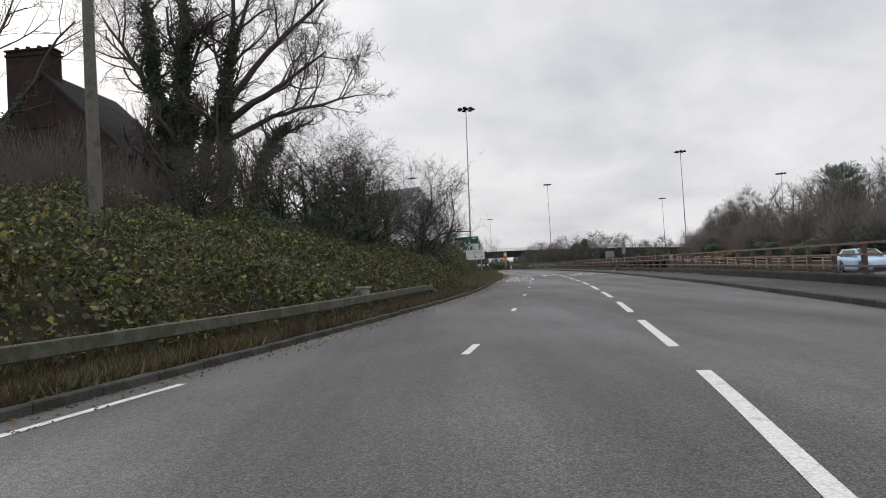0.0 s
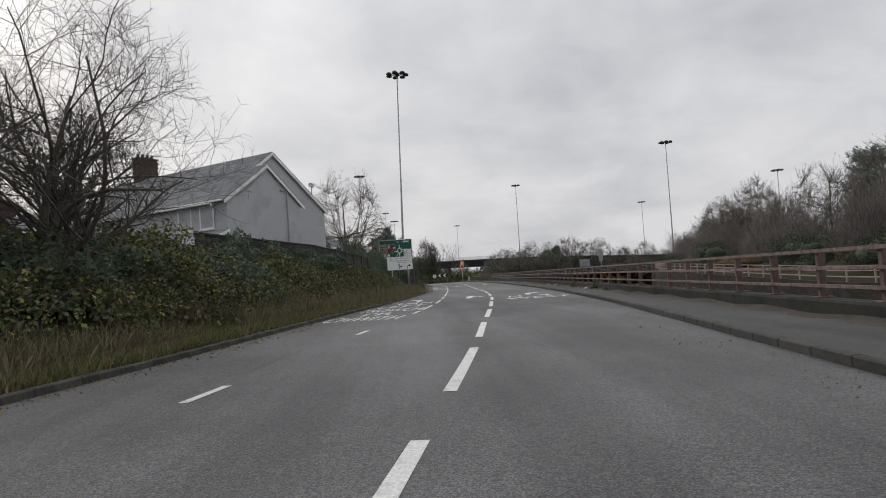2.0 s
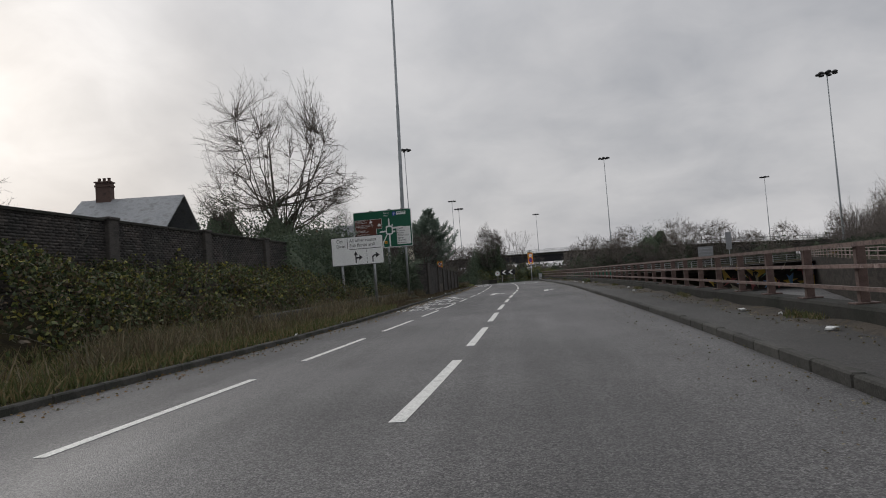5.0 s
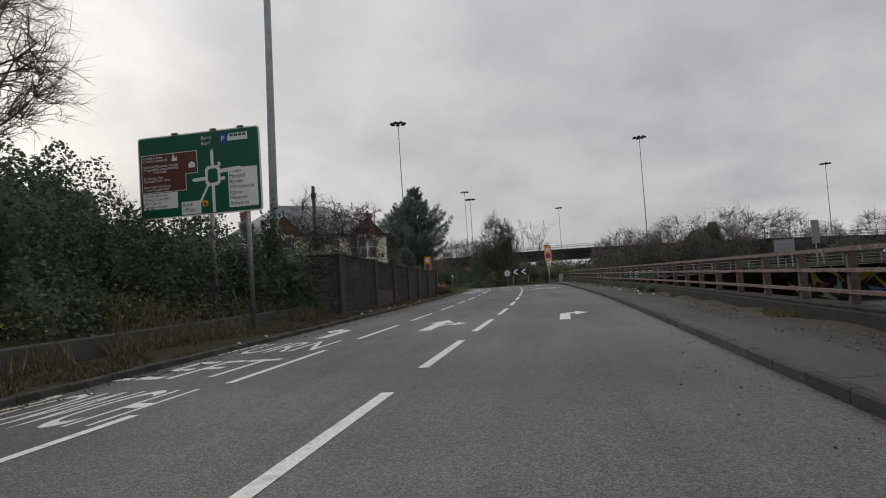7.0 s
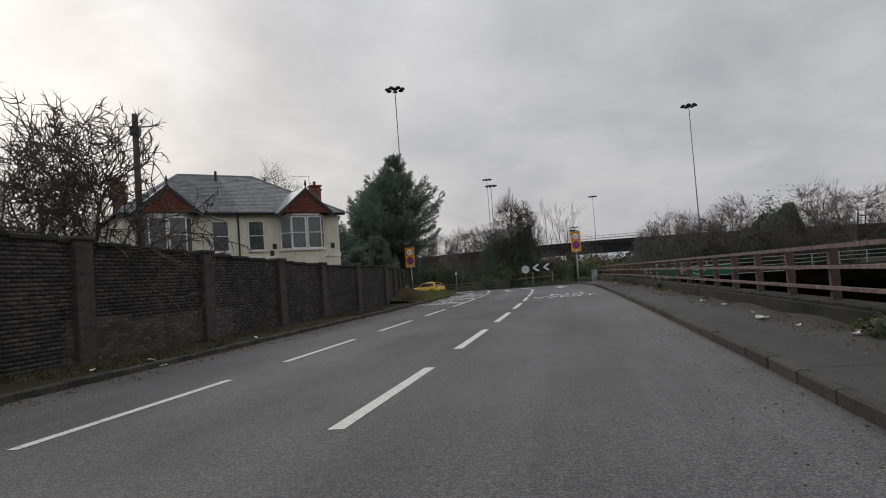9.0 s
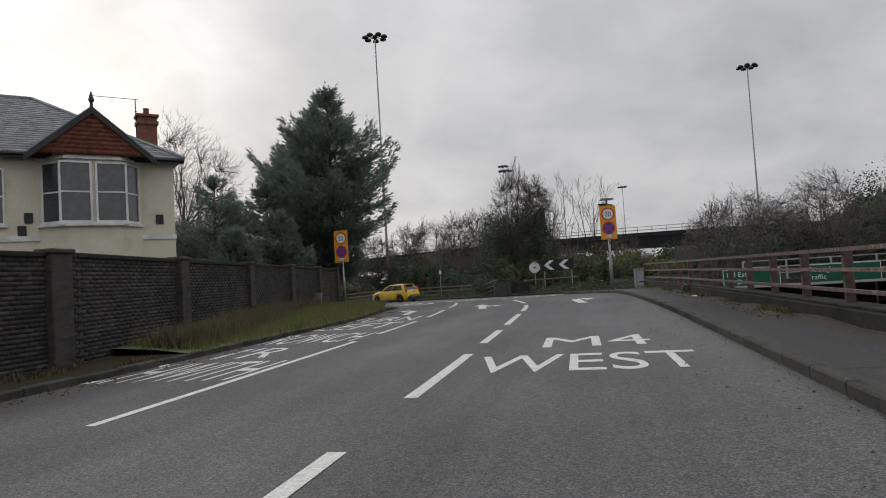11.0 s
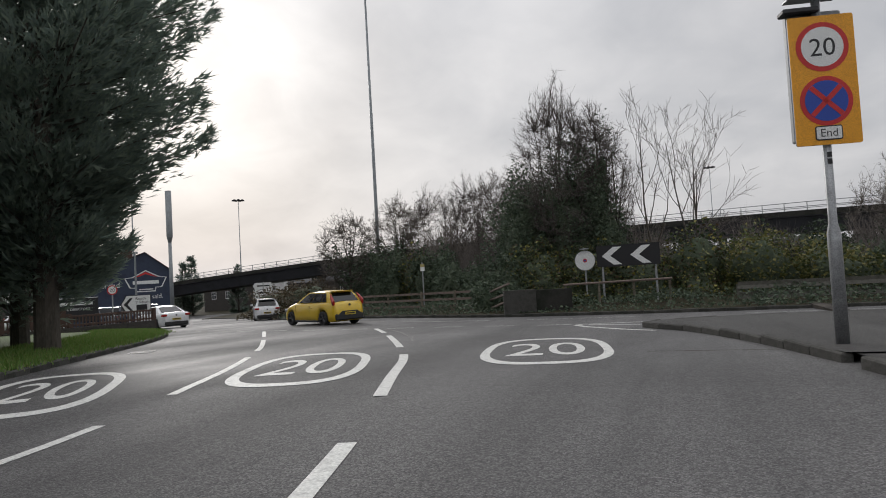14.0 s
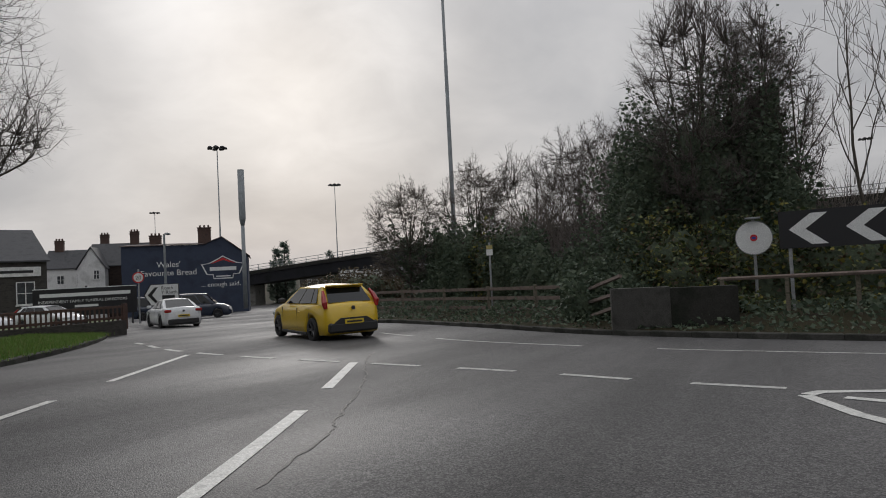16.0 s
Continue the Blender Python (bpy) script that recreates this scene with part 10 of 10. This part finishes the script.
def crack(pts, width, name="road_crack", label="dark sealed crack wandering across the worn asphalt"):
    """A jagged crack between corner points."""
    line = curve(pts, 0.12)
    line = line + rngd.normal(0, 0.016, line.shape)
    vs = []
    for i, p in enumerate(line):
        d = line[min(i + 1, len(line) - 1)] - line[max(i - 1, 0)]
        nn = np.array([d[1], -d[0]]) / (np.linalg.norm(d) + 1e-9) * width * rngd.uniform(0.2, 1.0)
        for q in (p - nn, p + nn):
            vs.append((q[0], q[1], float(road_z(q[0], q[1])) + 0.004))
    fs = [(2 * i, 2 * i + 1, 2 * i + 3, 2 * i + 2) for i in range(len(line) - 1)]
    return tagged(new(name, soup(name, vs, fs, M["palegrit" if name == "road_seam" else "crackfill"])), label, "crack", "road cracks", kind="structure")


M["leafdirt"] = material("rotted_leaf_dirt", (0.042, 0.035, 0.028), 0.95, tints=((0.062, 0.050, 0.036), (0.030, 0.026, 0.022), (0.075, 0.055, 0.03)), scale=3, fine=30, bump=0.6)
M["crackfill"] = material("crack_tar", (0.03, 0.03, 0.031), 0.7, scale=4, fine=40, bump=0.4)
M["palegrit"] = material("pale_grit", (0.26, 0.25, 0.235), 0.9, scale=6, fine=50, bump=0.4)
crack([(5.5, 182.8), (5.94, 182.0), (6.85, 180.6), (7.25, 180.1), (8.1, 178.75), (8.35, 178.35), (8.95, 177.25), (9.3, 176.7), (9.9, 175.2)], 0.016, "road_seam", "pale gritty seam crumbling along the lane joint")
crack([(5.9, 41), (6.5, 46), (6.9, 50)], 0.012)


def gully(x, y, rz):
    """A cast-iron gully grate in the channel."""
    ob = thing("gully_grate", "rusty cast-iron gully grate in the road channel", "drain", (x, y, float(road_z(x, y)) + 0.004), rz, "gully grates")
    part("frame", Geo().box((0, 0.24, 0.006), (0.52, 0.04, 0.012)).box((0, -0.24, 0.006), (0.52, 0.04, 0.012)).box((0.24, 0, 0.006), (0.04, 0.44, 0.012)).box((-0.24, 0, 0.006), (0.04, 0.44, 0.012)), M["dark"], ob)
    for k in range(7):
        part("bar", Geo().box((-0.18 + 0.06 * k, 0, 0.005), (0.03, 0.44, 0.01)), M["dark"], ob)
    return ob


for x, y in ((8.95, 160.6), (9.35, 104.0), (6.95, 64.4)):
    gully(x, y, 0.05)
gully(3.75, 173.6, 0.5)


def strew(name, label, line, y0, y1, d0, d1, count, mat, size, seed, z=0.0, clump=0.0):
    """Fallen leaves and grit lying along a kerb."""
    r_ = np.random.default_rng(seed)
    y = r_.uniform(y0, y1, count)
    if clump:
        y = y[hummock(y * 0.9, y * 0.53) > clump]
    x = x_on(line, y) + d0 + (d1 - d0) * r_.uniform(0, 1, len(y)) ** 1.7
    P = np.column_stack([x, y, road_z(x, y) + z + 0.012])
    V, Fc = leaves(P, size, r_, 0.15, 0.0)
    V[:, 2] = np.maximum(V[:, 2], np.repeat(P[:, 2], 4) - 0.006)
    return stuff(name, V, Fc, mat, label, "litter")


strew("fallen_leaves", "dead leaves and grit gathered along the verge kerb", LEFT, 8, 160, 0.02, 0.7, 6000, "autumn", 0.05, 81)
strew("fallen_leaves", "dead leaves and grit gathered along the pavement kerb", KERB_R, 20, 168, -0.02, -1.1, 3500, "drygrass", 0.03, 82)
strew("pavement_leaves", "dead leaves and dirt along the foot of the plinth", KERB_R, 55, 170, 1.75, 0.9, 9000, "drygrass", 0.045, 83, 0.125, 0.45)
for k, y_ in enumerate(np.arange(60, 168, 3.1)):
    q_ = [(float(x_on(KERB_R, y_)) + 0.16, y_), (float(x_on(KERB_R, y_)) + 0.8, y_ + 0.05), (float(x_on(RIGHT, y_)) + FENCE_OFF - 0.05, y_ + 0.1)]
    vs_, fs_q = ribbon(q_, 0.016, 0.1295)
    tagged(new("paving_joint", soup("paving_joint", vs_, fs_q, M["crackfill"])), "dark open joint across the pavement", "joint", "pavement joints", kind="structure")
dv_, dn_ = [], np.arange(40, 171, 0.35)
for y_ in dn_:
    xf_ = float(x_on(RIGHT, y_)) + FENCE_OFF
    w_ = 0.28 + 0.30 * float(np.clip(hummock(y_ * 0.6, y_ * 0.9), 0, 1))
    dv_ += [(xf_ - w_, y_, 0.122), (xf_ - 0.45 * w_, y_ + 0.05, 0.14 + 0.02 * math.sin(3.1 * y_)), (xf_ - 0.015, y_, 0.17 + 0.03 * math.sin(1.7 * y_))]
tagged(new("plinth_dirt", soup("plinth_dirt", dv_, [(3 * i + k, 3 * i + k + 1, 3 * i + k + 4, 3 * i + k + 3) for i in range(len(dn_) - 1) for k in range(2)], M["leafdirt"], True)), "strip of dark dirt and rotted leaves along the plinth", "dirt", kind="stuff")
# weeds along the plinth
r_ = np.random.default_rng(84)
yw = r_.uniform(58, 170, 22000)
yw = yw[hummock(yw * 0.8, yw * 1.9) > 0.62]
xw_ = x_on(RIGHT, yw) + FENCE_OFF - 0.04 - np.abs(r_.normal(0, 0.10, len(yw)))
V, Fc = blades(xw_, yw, np.full(len(yw), 0.12), 0.13, r_, 0.5, 0.012)
stuff("plinth_weeds", V, Fc, "grass", "tufts of weeds growing along the plinth", "weeds")
for k, (x_, y_) in enumerate(((0, 121.8), (0, 124.0), (0, 65.5), (0, 72.5), (0, 161.0), (0, 143.0))):
    mound("plinth_weed", "leafy green weed at the foot of the plinth", (float(x_on(RIGHT, y_)) + FENCE_OFF - 0.12, y_), (0.22, 0.35, 0.32), 260, 0.07, "bramble", 500 + k, "weed", 0.12)
# scattered rubbish
PALE = plain("weathered_wrapper", (0.55, 0.56, 0.55), 0.6)
for k in range(34):
    y_ = float(r_.uniform(60, 168)) if k > 10 else 118 + k * 1.3
    x_ = float(x_on(RIGHT, y_)) + float(r_.uniform(1.0, 1.6)) if k % 3 else float(x_on(LEFT, y_)) + float(r_.uniform(-0.6, 0.3))
    zz_ = 0.135 if k % 3 else 0.11 if x_ < x_on(LEFT, y_) else 0.012
    s_ = float(r_.uniform(0.05, 0.13))
    pts_ = [(s_ * r_.uniform(0.5, 1) * math.cos(t_), s_ * r_.uniform(0.4, 0.8) * math.sin(t_), 0.012 * r_.uniform(0, 3)) for t_ in np.linspace(0, 2 * math.pi, 7)[:-1]]
    lt = thing("litter", "crumpled pale wrapper dropped at the road edge", "litter", (x_, y_, zz_), float(r_.uniform(0, 6)), "litter pieces")
    part("wrapper", Geo().extrude(pts_, (0.01, 0.0, 0.02)), PALE, lt)
